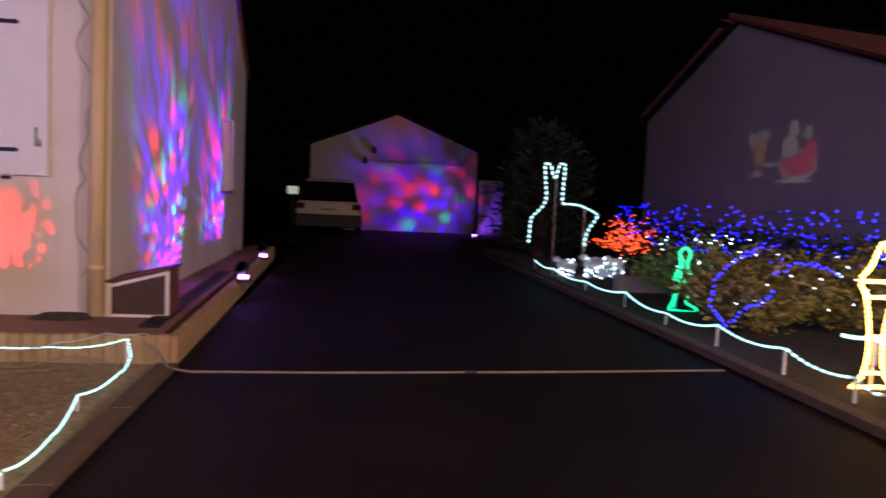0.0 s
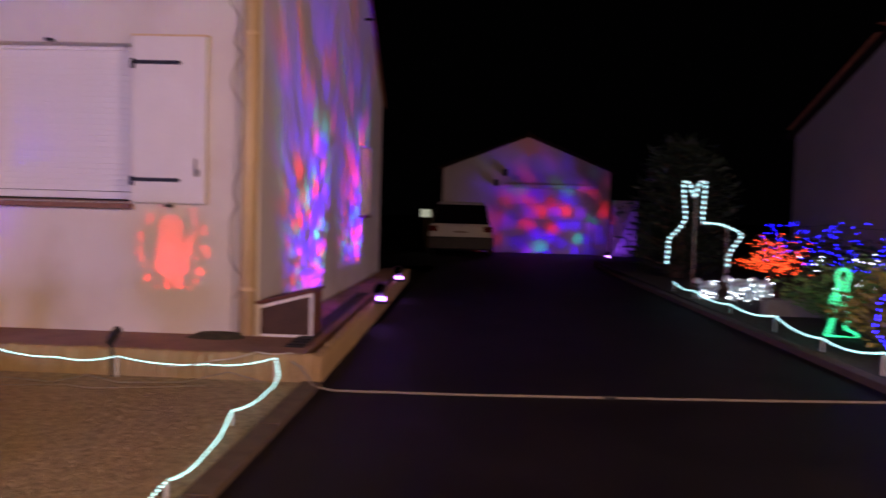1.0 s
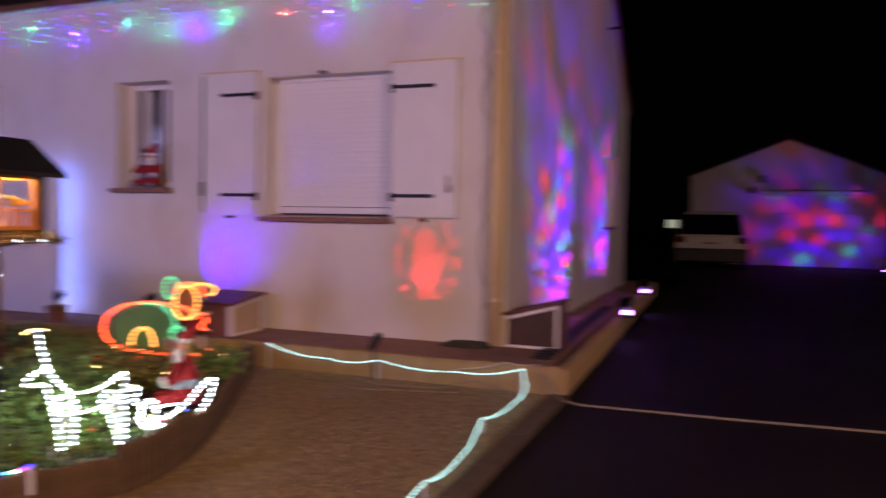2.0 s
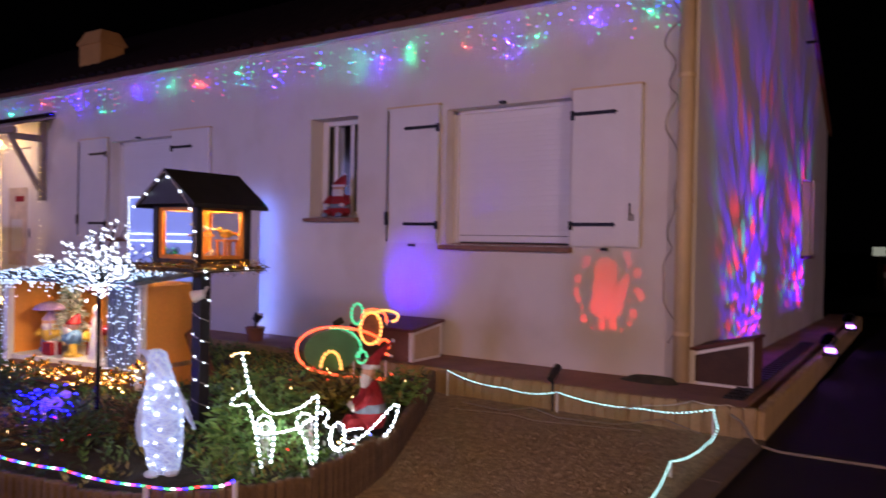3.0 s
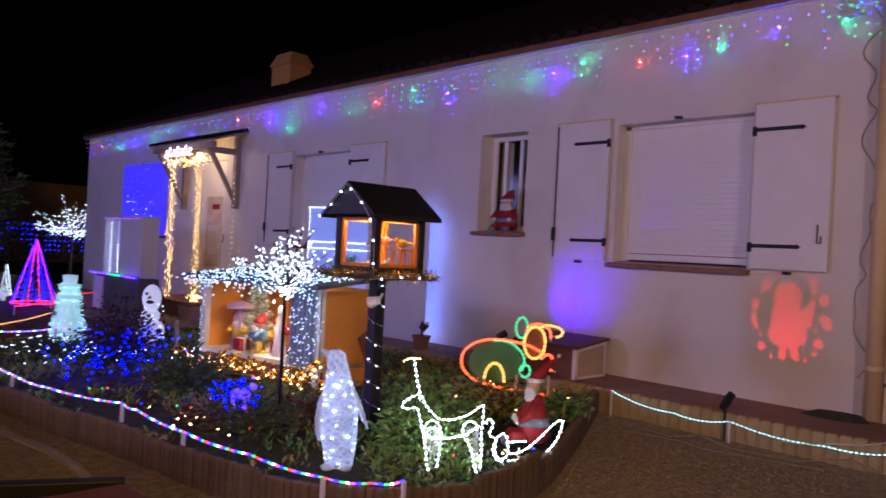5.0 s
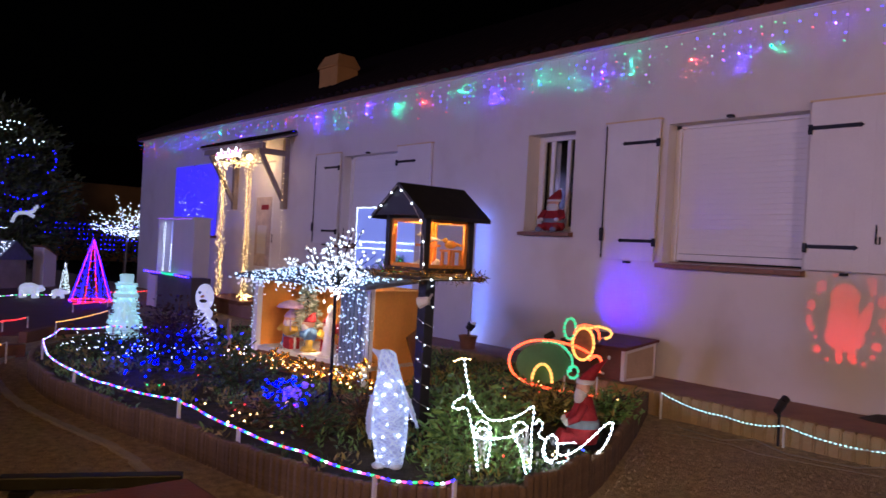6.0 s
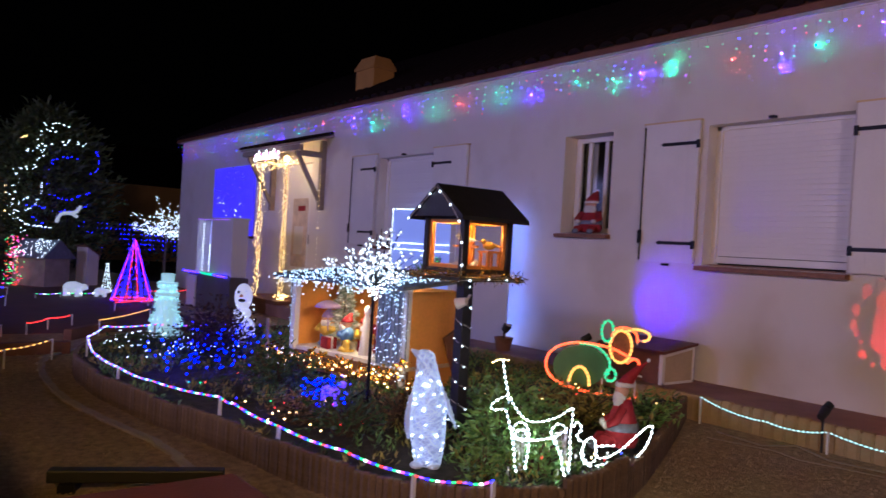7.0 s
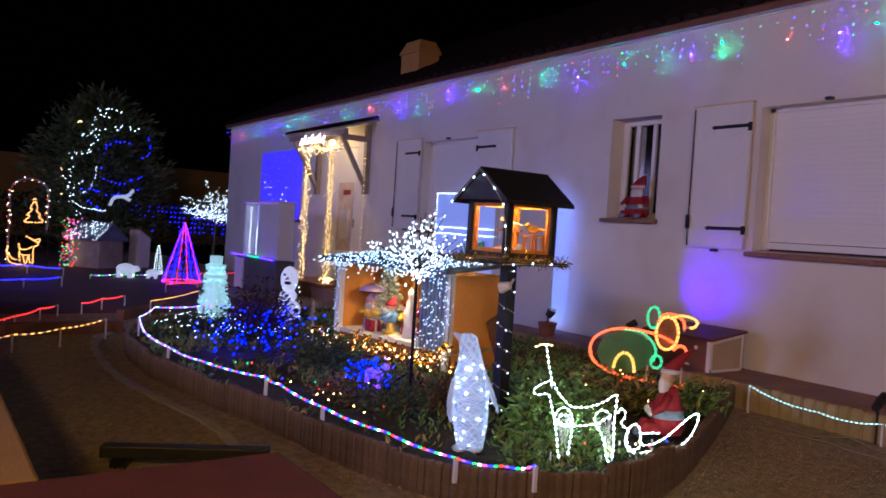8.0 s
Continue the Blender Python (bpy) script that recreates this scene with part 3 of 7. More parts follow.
def shutter(x0, x1, z0, z1, hinge_side, bar=False):
    sh = thing("window_shutter", (0, 0, 0), "white painted plank shutter, folded open on the wall", "shutter", "window shutters")
    n = 5
    w = (x1 - x0) / n
    for i in range(n):
        part("plank", G().span((x0 + i * w + 0.0002, -0.045, z0), (x0 + (i + 1) * w - 0.0002, -0.018, z1)), M_WHITE, sh)
    hx = x1 if hinge_side > 0 else x0
    to = hx - hinge_side * 0.34
    for z in (z0 + 0.17, z1 - 0.19):
        hinge(sh, hx, z, to, -0.05)
    if bar:
        ex = x0 if hinge_side > 0 else x1
        part("bolt_rod", G().tube([(ex + hinge_side * 0.012, -0.055, z0 + 0.01), (ex + hinge_side * 0.012, -0.055, z1 - 0.02)], 0.006, 6), M_BLACKIRON, sh)
        part("bolt_lever", G().span((ex - 0.005, -0.075, z0 + 0.16), (ex + 0.03, -0.055, z0 + 0.28)), M_BLACKIRON, sh, bevel=0.004)
    else:
        ex = x1 if hinge_side < 0 else x0
        k = G().tube([(ex - 0.07, -0.055, z0 + 0.33), (ex - 0.07, -0.055, z0 + 0.20), (ex - 0.045, -0.055, z0 + 0.20), (ex - 0.045, -0.055, z0 + 0.25)], 0.005, 5)
        part("latch", k, M_BLACKIRON, sh)
    part("wall_stop", G().box(((x0 + x1) / 2, -0.03, z0 - 0.02), (0.04, 0.06, 0.02)), M_BLACKIRON, sh)
    # trim round the outer edge
    part("rim", G().span((x0 - 0.012, -0.05, z1), (x1 + 0.012, -0.004, z1 + 0.014)), M_PIPE, sh)
    return sh


def roller_window(x0, x1, z0, z1, name, lit=False):
    wd = thing(name, (0, 0, 0), "window closed by a white plastic roller shutter above a brown tiled sill", "window", kind="structure")
    n = int((z1 - z0 - 0.08) / 0.042)
    sl = G().prism([(0.15, 0), (0.1488, 0.005), (0.1488, 0.037), (0.15, 0.0415), (0.165, 0.0415), (0.165, 0)], "x", x0 + 0.045, x1 - 0.045).mesh("slat")
    sl.materials.append(M_PVC)
    for i in range(n):
        ob = new("slat", sl); ob.parent = wd
        ob.matrix_world = pose(0, 0, z0 + 0.085 + i * 0.042)
    part("bottom_bar", G().span((x0 + 0.045, 0.138, z0 + 0.025), (x1 - 0.045, 0.168, z0 + 0.08)), M_PVC, wd, bevel=0.004)
    part("guide_rail", G().span((x0, 0.125, z0), (x0 + 0.045, 0.175, z1)), M_PVC, wd)
    part("guide_rail", G().span((x1 - 0.045, 0.125, z0), (x1, 0.175, z1)), M_PVC, wd)
    part("top_rail", G().span((x0, 0.125, z1 - 0.03), (x1, 0.18, z1)), M_PVC, wd)
    # sheet in the room-shade colour closes off the dark behind the slats
    part("backing", G().span((x0, 0.18, z0), (x1, 0.20, z1)), M_UNLITROOM, wd)
    part("latch_hook", G().box(((x0 + x1) / 2 - 0.02, -0.02, z1 + 0.012), (0.05, 0.05, 0.02)), M_BLACKIRON, wd)
    sill(x0, x1, z0, wd)
    return wd


def sill(x0, x1, z0, parent):
    k = max(2, round((x1 - x0 + 0.06) / 0.2))
    w = (x1 - x0 + 0.06) / k
    for i in range(k):
        part("sill_tile", G().prism([(-0.07, z0 - 0.045), (-0.07, z0 - 0.012), (0.12, z0 + 0.012), (0.12, z0 - 0.02), (-0.003, z0 - 0.045)], "x", x0 - 0.03 + i * w + 0.0015, x0 - 0.03 + (i + 1) * w - 0.0015), M_SILL, parent)


roller_window(-2.17, -0.99, 0.97, 2.15, "window_1")
shutter(-2.79, -2.235, 0.975, 2.195, +1, bar=True)
shutter(-0.955, -0.405, 0.975, 2.195, -1)
roller_window(-7.2, -5.98, 0.97, 2.16, "window_3")
shutter(-7.84, -7.24, 0.975, 2.205, +1, bar=True)
shutter(-5.94, -5.3, 0.975, 2.205, -1)
roller_window(-13.05, -11.15, 1.0, 2.25, "window_4")

w2 = thing("window_2", (0, 0, 0), "small white framed window with dark bars over a brown sill", "window", kind="structure")
x0, x1, z0, z1 = -3.8, -3.19, 1.21, 2.18
for a, b in (((x0, 0.17, z0), (x0 + 0.07, 0.215, z1)), ((x1 - 0.05, 0.17, z0), (x1, 0.215, z1)), ((x0 + 0.07, 0.17, z1 - 0.05), (x1 - 0.05, 0.215, z1)), ((x0 + 0.07, 0.17, z0), (x1 - 0.05, 0.215, z0 + 0.06))):
    part("window_frame", G().span(a, b), M_PVC, w2, bevel=0.006)
for x in (x0 + 0.16, x0 + 0.37):
    part("mullion", G().span((x, 0.175, z0 + 0.06), (x + 0.045, 0.21, z1 - 0.05)), M_PVC, w2, bevel=0.004)
part("pane", G().span((x0 + 0.07, 0.19, z0 + 0.06), (x1 - 0.05, 0.195, z1 - 0.05)), M_OLDGLASS, w2).visible_shadow = False
part("curtain", G().loft([[(x0 + 0.02 + i * 0.02, 0.30 + 0.012 * math.sin(i * 1.9), z) for i in range(9)] for z in (z0, z1)], closed=False, caps=False), M_OFFWHITE, w2)
# added dark sheet in place of the unlit room behind the pane
part("room_shade_sheet", G().span((x0 - 0.2, 0.34, z0 - 0.1), (x1 + 0.1, 0.35, z1 + 0.1)), M_UNLITROOM, w2)
sill(x0, x1, z0, w2)

w5 = thing("window_5", (0, 0, 0), "small shuttered window in the gable wall with iron brackets", "window", kind="structure")
part("panel", G().span((-0.15, 4.55, 0.9), (-0.12, 5.15, 1.85)), M_WHITE, w5)
part("sill_tile", G().span((-0.1, 4.5, 0.865), (0.05, 5.2, 0.9)), M_SILL, w5)
part("shutter_leaf", G().span((0.012, 5.18, 0.92), (0.04, 5.7, 1.86)), M_WHITE, w5)
part("bracket", G().box((0.06, 4.6, 3.5), (0.12, 0.03, 0.03)), M_BLACKIRON, w5)

# downpipe on the corner with its cable
dp = thing("downpipe", (0, 0, 0), "cream painted downpipe at the house corner", "downpipe")
part("pipe", G().tube([(-0.065, -0.068, 0.02), (-0.065, -0.068, 2.86)], 0.058, 14), M_PIPE, dp, smooth=True)
for z in (0.35, 1.3, 2.2):
    part("clip", G().tube([(-0.065, -0.068, z), (-0.065, -0.068, z + 0.025)], 0.064, 14), M_PIPE, dp)
part("foot", G().loft([[(-0.28 + 0.22 * math.cos(a / 9 * 6.283), -0.13 + 0.1 * math.sin(a / 9 * 6.283), 0.002) for a in range(9)], [(-0.25 + 0.15 * math.cos(a / 9 * 6.283), -0.12 + 0.06 * math.sin(a / 9 * 6.283), 0.04) for a in range(9)]]), M_SOIL, dp, "heap of dark earth and stones")
wc = thing("wall_cable", (0, 0, 0), "loose grey cable hanging down beside the downpipe", "cable")
part("wire", G().tube([(-0.19 + 0.10 * noise.noise(Vector((i * 0.13, 0.3, 0))) + 0.035 * max(0, math.sin(i * 0.31)) ** 6, -0.012, 2.78 - i * 0.0275) for i in range(92)], 0.0038, 5), M_GREYCABLE, wc)

# garage at the end of the drive
gar = thing("garage", (0, 0, 0), "rendered garage with a low gable and a pale sectional door", "garage")
gz = -0.32
part("wall", G().prism([(0.24, gz), (2.3, gz), (2.3, 1.9), (5.35, 1.9), (5.35, gz), (5.89, gz), (5.89, 2.5), (3.1, 3.62), (0.24, 2.5)], "y", 20.4, 20.65), M_GARRENDER, gar)
part("side_wall", G().span((0.24, 20.65, gz), (0.46, 27, 2.5)), M_GARRENDER, gar)
part("side_wall", G().span((5.67, 20.65, gz), (5.89, 27, 2.5)), M_GARRENDER, gar)
for s in (0, 1):
    xa = 0.05 if not s else 6.08
    part("roof_slope", G().prism([(xa, 2.46), (3.1, 3.66), (3.1, 3.74), (xa, 2.54)], "y", 20.28, 27), M_TILE, gar)
part("ridge_cap", G().tube([(3.1, 20.25, 3.74), (3.1, 27, 3.74)], 0.09, 8), M_TILE, gar)
door = part("garage_door", G().span((2.3, 20.56, gz + 0.01), (5.35, 20.6, 1.9)), M_OFFWHITE, gar, "pale sectional garage door")
for i in range(4):
    part("door_panel", G().span((2.33, 20.545, gz + 0.03 + i * 0.55), (5.32, 20.56, gz + 0.56 + i * 0.55)), M_OFFWHITE, door, bevel=0.008)
part("lintel", G().span((2.2, 20.36, 1.9), (5.45, 20.398, 2.02)), M_WHITE, gar)
gl = part("wall_lamp", G().box((2.05, 20.3, 2.05), (0.14, 0.2, 0.2)), M_BLACK, gar, "black wall lamp")
part("wall_lamp", G().box((2.35, 20.3, 2.4), (0.16, 0.2, 0.22)), M_BLACK, gar, "black wall lamp")
pf = thing("fence_panel", (5.95, 20.15, -0.35), "pale fence panel beside the garage washed in violet light", "fence", turn=-4)
for i in range(5):
    part("board", G().box((0.08 + i * 0.165, 0, 0.95), (0.16, 0.03, 1.9)), M_OFFWHITE, pf)
part("rail", G().box((0.42, 0.03, 0.4), (0.8, 0.03, 0.08)), M_OFFWHITE, pf)
part("rail", G().box((0.42, 0.03, 1.5), (0.8, 0.03, 0.08)), M_OFFWHITE, pf)

# neighbour's house
nb = thing("neighbour_house", (0, 0, 0), "neighbouring house with a dim rendered gable and tile roof", "house")
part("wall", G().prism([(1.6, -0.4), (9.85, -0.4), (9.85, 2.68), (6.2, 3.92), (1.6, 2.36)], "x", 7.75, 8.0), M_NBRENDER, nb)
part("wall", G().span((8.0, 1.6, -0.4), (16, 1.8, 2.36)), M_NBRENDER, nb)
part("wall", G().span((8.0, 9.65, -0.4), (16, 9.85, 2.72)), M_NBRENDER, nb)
part("roof_slope", G().prism([(1.4, 2.28), (6.2, 3.93), (6.2, 3.99), (1.4, 2.34)], "x", 7.62, 16.2), M_TILE, nb)
part("roof_slope", G().prism([(10.05, 2.62), (6.2, 3.93), (6.2, 3.99), (10.05, 2.68)], "x", 7.62, 16.2), M_TILE, nb)
part("verge_band", G().prism([(1.35, 2.33), (6.2, 3.98), (6.2, 4.08), (1.35, 2.62)], "x", 7.56, 7.615), M_VERGE, nb)
for i in range(20):
    y = 1.6 + i * 0.41
    tilt = 19 if y < 6.2 else -19
    part("verge_tile", G().box((0, 0, 0), (0.2, 0.40, 0.025)), M_VERGE, nb).matrix_basis = pose(7.66, y + 0.2, 4.01 - abs(y + 0.2 - 6.2) * 0.342, tilt)

# ---------------------------------------------------------------- low wall at the street
sw = thing("garden_wall", (0, 0, 0), "low ochre garden wall with a dark red coping", "wall", kind="structure")
part("wall_body", G().span((-9, -5.72, -0.4), (-0.42, -5.44, 0.28)), M_WALLOCHRE, sw)
part("coping", G().span((-9, -5.76, 0.28), (-0.42, -5.40, 0.34)), M_WALLOCHRE, sw, "ochre coping slab", bevel=0.012)
part("pillar", G().span((-0.40, -5.70, -0.4), (-0.02, -4.88, 0.28)), M_COPING, sw)
part("pillar_cap", G().span((-0.415, -5.78, 0.282), (0.02, -4.82, 0.345)), M_COPING, sw, "dark red pillar cap", bevel=0.015)
gt = thing("gate_rail", (-2.08, -4.90, -0.17), "black steel gate rail lying on the gravel", "rail", turn=-27)
part("beam", G().box((0, 0.33, 0.065), (0.07, 0.74, 0.055)), M_BLACK, gt, bevel=0.006)
for y in (0.05, 0.6):
    part("foot", G().box((0, y, 0.018), (0.13, 0.07, 0.036)), M_BLACKIRON, gt)

# ---------------------------------------------------------------- the planted bed
SOIL = -0.06
OUT = [(-1.75, -0.76), (-1.45, -1.3), (-1.08, -2.0), (-0.79, -2.6), (-0.67, -3.05), (-0.74, -3.38), (-0.92, -3.64), (-1.25, -3.84), (-1.7, -3.95), (-2.3, -4.02), (-3.3, -4.2), (-4.2, -4.27), (-5.1, -4.16), (-5.8, -3.75), (-6.2, -3.0), (-6.35, -2.0), (-6.4, -0.76)]


def curve(points, step):
    """A smooth line through the points, at even steps."""
    fine = []
    for i in range(len(points) - 1):
        p0, p1, p2, p3 = (Vector((*points[max(0, min(len(points) - 1, k))], 0)) for k in (i - 1, i, i + 1, i + 2))
        for j in range(12):
            s = j / 12
            fine.append(0.5 * ((2 * p1) + (p2 - p0) * s + (2 * p0 - 5 * p1 + 4 * p2 - p3) * s * s + (3 * p1 - p0 - 3 * p2 + p3) * s ** 3))
    return along(fine, step)


ring = curve(OUT, 0.040)
inner = [(p.x, p.y) for p in ring[::4]]
solid("flower_bed", G().prism(inner + [(-6.4, -0.74)], "z", -0.4, SOIL), M_SOIL, "dark soil of the raised planted bed")
pal = thing("palisade", (0, 0, 0), "palisade of short brown log stakes round the raised bed", "edging", kind="structure")
st = G().loft([[(0.0235 * math.cos(j * math.pi / 3), 0.0235 * math.sin(j * math.pi / 3), z) for j in range(6)] for z in (-0.42, -0.006)] + [[(0.016 * math.cos(j * math.pi / 3), 0.016 * math.sin(j * math.pi / 3), 0.0) for j in range(6)]])
ST = st.mesh("log"); ST.materials.append(M_PALIS)
for i, p in enumerate(ring):
    ob = new("log", ST); ob.parent = pal
    top = 0.0 + (0.045 if p.x > -1.0 and -3.2 < p.y < -2.7 else 0) - (0.015 if i % 23 > 14 else 0)
    ob.matrix_world = pose(p.x, p.y, top + RNG.uniform(-0.004, 0.004), 0, 0, RNG.uniform(0, 60))
edge = thing("bed_edging", (0, 0, 0), "pale stone edging at the foot of the bed", "edging", kind="structure")
e2 = curve([(-1.55, -4.30), (-2.0, -4.31), (-2.63, -4.30), (-3.4, -4.42), (-4.2, -4.48), (-5.3, -4.38), (-6.0, -4.10), (-6.5, -3.4)], 0.31)
es = G().box((0, 0, -0.01), (0.312, 0.05, 0.06)); ES = es.mesh("edging_stone"); ES.materials.append(M_EDGING)
for a, b in zip(e2, e2[1:]):
    ob = new("edging_stone", ES); ob.parent = edge
    ob.matrix_world = pose(a.x, a.y, -0.175, 0, 0, math.degrees(math.atan2(b.y - a.y, b.x - a.x)))


def inside(x, y):
    hit = False
    n = len(OUT)
    for i in range(n):
        (xa, ya), (xb, yb) = OUT[i], OUT[(i + 1) % n]
        if (ya > y) != (yb > y) and x < (xb - xa) * (y - ya) / (yb - ya) + xa:
            hit = not hit
    return hit


M_LEAFDRY = leafy("dry_leaf", (0.10, 0.06, 0.03), (0.30, 0.21, 0.10))


# low growth over the soil: short stems with narrow leaves
def sprigs(name, count, spots, height, size, material, label):
    g = G()
    made = 0
    while made < count:
        x, y = RNG.uniform(-6.3, -0.66), RNG.uniform(-4.2, -0.8)
        if not inside(x, y) or not inside(x + 0.06 if x > -1.6 else x, y):
            continue
        if (x + 1.18) ** 2 + (y + 3.58) ** 2 < 0.05:
            continue
        d = noise.noise(Vector((x * 1.5, y * 1.5, spots)))
        if d < (0.08 if x < -1.9 and y < -2.6 else -0.05):
            continue
        made += 1
        lean = Vector((RNG.uniform(-0.5, 0.5), RNG.uniform(-0.5, 0.5), 1)).normalized()
        h = height * RNG.uniform(0.4, 1.1) * (0.6 + d) * (1.0 if x > -1.7 or y > -2.6 else 0.55)
        if x > -1.2 and -3.15 < y < -2.35:
            h *= 0.3
        for k in range(4):
            p = Vector((x, y, SOIL)) + lean * h * (k + 0.4) / 4
            g.leaf(p, lean * 0.5 + Vector((RNG.uniform(-1, 1), RNG.uniform(-1, 1), RNG.uniform(0, 0.6))), size * RNG.uniform(0.6, 1.2), 0.28)
    tagged(part(name, g, material, None, label), category="ground cover", kind="stuff")


sprigs("ground_cover", 1700, 0.0, 0.14, 0.046, M_LEAF, "low green ground cover plants growing in the bed")
sprigs("dry_grass", 1300, 5.0, 0.11, 0.05, M_LEAFYEL, "yellowing thin grass between the bed plants")
sprigs("low_shrubs", 1300, 9.0, 0.11, 0.042, M_LEAFDARK, "low dark green plants growing in the bed")


def shrub(name, place, rx, ry, rz, stems, leaves, size, material, label, wide=0.4, group=""):
    sh = thing(name, place, label, "shrub", group)
    wood, g = G(), G()
    for i in range(stems):
        a = 2.4 * i
        r = math.sqrt((i + 0.5) / stems)
        tip = Vector((rx * r * math.cos(a), ry * r * math.sin(a), rz * (1.08 - 0.5 * r * r) * RNG.uniform(0.75, 1.12)))
        wood.tube([(tip.x * 0.1, tip.y * 0.1, -0.03), tip * 0.5 + Vector((0, 0, 0.1 * rz)), tip], 0.006, 4, 0.002)
        for k in range(leaves):
            s = 0.25 + 0.75 * (k + RNG.random()) / leaves
            p = Vector((tip.x * (0.1 + 0.9 * s), tip.y * (0.1 + 0.9 * s), tip.z * s)) + Vector([RNG.gauss(0, 0.03) for _ in range(3)])
            p.z = max(p.z, 0.02)
            g.leaf(p, Vector((tip.x, tip.y, 0)) * 0.8 + Vector((RNG.uniform(-1, 1), RNG.uniform(-1, 1), RNG.uniform(-0.4, 0.9))) * max(rx, 0.2), size * RNG.uniform(0.6, 1.25), wide)
    part("woody_growth", wood, M_BARK, sh)
    part("foliage", g, material, sh, kind="stuff")
    return sh


shrub("leafy_shrub", (-1.22, -3.10, SOIL), 0.17, 0.17, 0.30, 46, 20, 0.062, M_LEAF, "bright green leafy shrub behind the lit deer", 0.3, "bed shrubs")
shrub("dry_shrub", (-2.05, -3.1, SOIL), 0.22, 0.2, 0.2, 30, 12, 0.045, M_LEAFDRY, "dry brown shrub remains behind the penguin", 0.25, "dry shrubs")
shrub("dry_shrub", (-2.35, -3.62, SOIL), 0.3, 0.16, 0.13, 30, 12, 0.045, M_LEAFDRY, "low dry brown growth near the palisade", 0.25, "dry shrubs")
shrub("leafy_shrub", (-0.97, -3.42, SOIL), 0.10, 0.08, 0.15, 18, 14, 0.05, M_LEAF, "bright green leafy shrub before the lit deer", 0.3, "bed shrubs")
shrub("leafy_shrub", (-0.98, -3.06, SOIL), 0.14, 0.14, 0.2, 26, 16, 0.055, M_LEAF, "bright green leafy shrub under the lit deer", 0.3, "bed shrubs")
shrub("leafy_shrub", (-1.42, -2.66, SOIL), 0.18, 0.2, 0.24, 36, 18, 0.058, M_LEAF, "green leafy shrub between deer and post", 0.3, "bed shrubs")
shrub("leafy_shrub", (-1.75, -2.55, SOIL), 0.4, 0.3, 0.26, 40, 14, 0.07, M_LEAF, "green leafy shrub beside the bird house post", 0.3, "bed shrubs")
shrub("leafy_shrub", (-1.65, -2.0, SOIL), 0.5, 0.36, 0.2, 46, 14, 0.06, M_LEAFYEL, "olive green low shrub under the lit snail figure", 0.35, "bed shrubs")
shrub("leafy_shrub", (-1.42, -1.7, SOIL), 0.22, 0.3, 0.16, 36, 14, 0.055, M_LEAF, "low green shrub at the palisade edge", 0.35, "bed shrubs")
shrub("leafy_shrub", (-3.25, -3.3, SOIL), 0.36, 0.3, 0.27, 50, 18, 0.055, M_LEAFDARK, "rounded dark green shrub in the bed", 0.35, "bed shrubs")
shrub("leafy_shrub", (-2.0, -3.5, SOIL), 0.26, 0.24, 0.2, 30, 14, 0.05, M_LEAFDARK, "small dark shrub beside the penguin", 0.35, "bed shrubs")
shrub("purple_shrub", (-4.75, -3.15, SOIL), 0.38, 0.34, 0.46, 55, 18, 0.05, M_LEAFPURPLE, "dark purple leaved bushy shrub in the bed", 0.5)
shrub("leafy_shrub", (-5.3, -3.55, SOIL), 0.4, 0.35, 0.14, 34, 12, 0.05, M_LEAFDARK, "low dark plants round the lit snowman", 0.35, "bed shrubs")

# multicoloured rope on stakes along the bed edge
rp = [(-0.79, -3.52, 0.03), (-0.86, -3.62, 0.02), (-1.02, -3.76, 0.025), (-1.4, -3.88, 0.05), (-1.9, -3.95, 0.055), (-2.35, -4.0, 0.085), (-2.5, -4.01, 0.09), (-3.2, -4.17, 0.07), (-3.75, -4.21, 0.065), (-4.3, -4.24, 0.09), (-5.05, -4.1, 0.10), (-5.55, -3.85, 0.12), (-5.9, -3.3, 0.09), (-6.1, -2.7, 0.05)]
rope = thing("bed_rope_light", (0, 0, 0), "multicoloured rope light on stakes along the palisade", "rope light")
rope_light(rope, sag(rp, 0.012, 8), 0.0054, [E_BLUE, E_MAGENTA, E_WHITE, E_GREEN, E_BLUE, E_VIOLET, E_RED, E_GREEN], 0.023, 0.4)
stakes(rope, rp[::2], SOIL - 0.02)


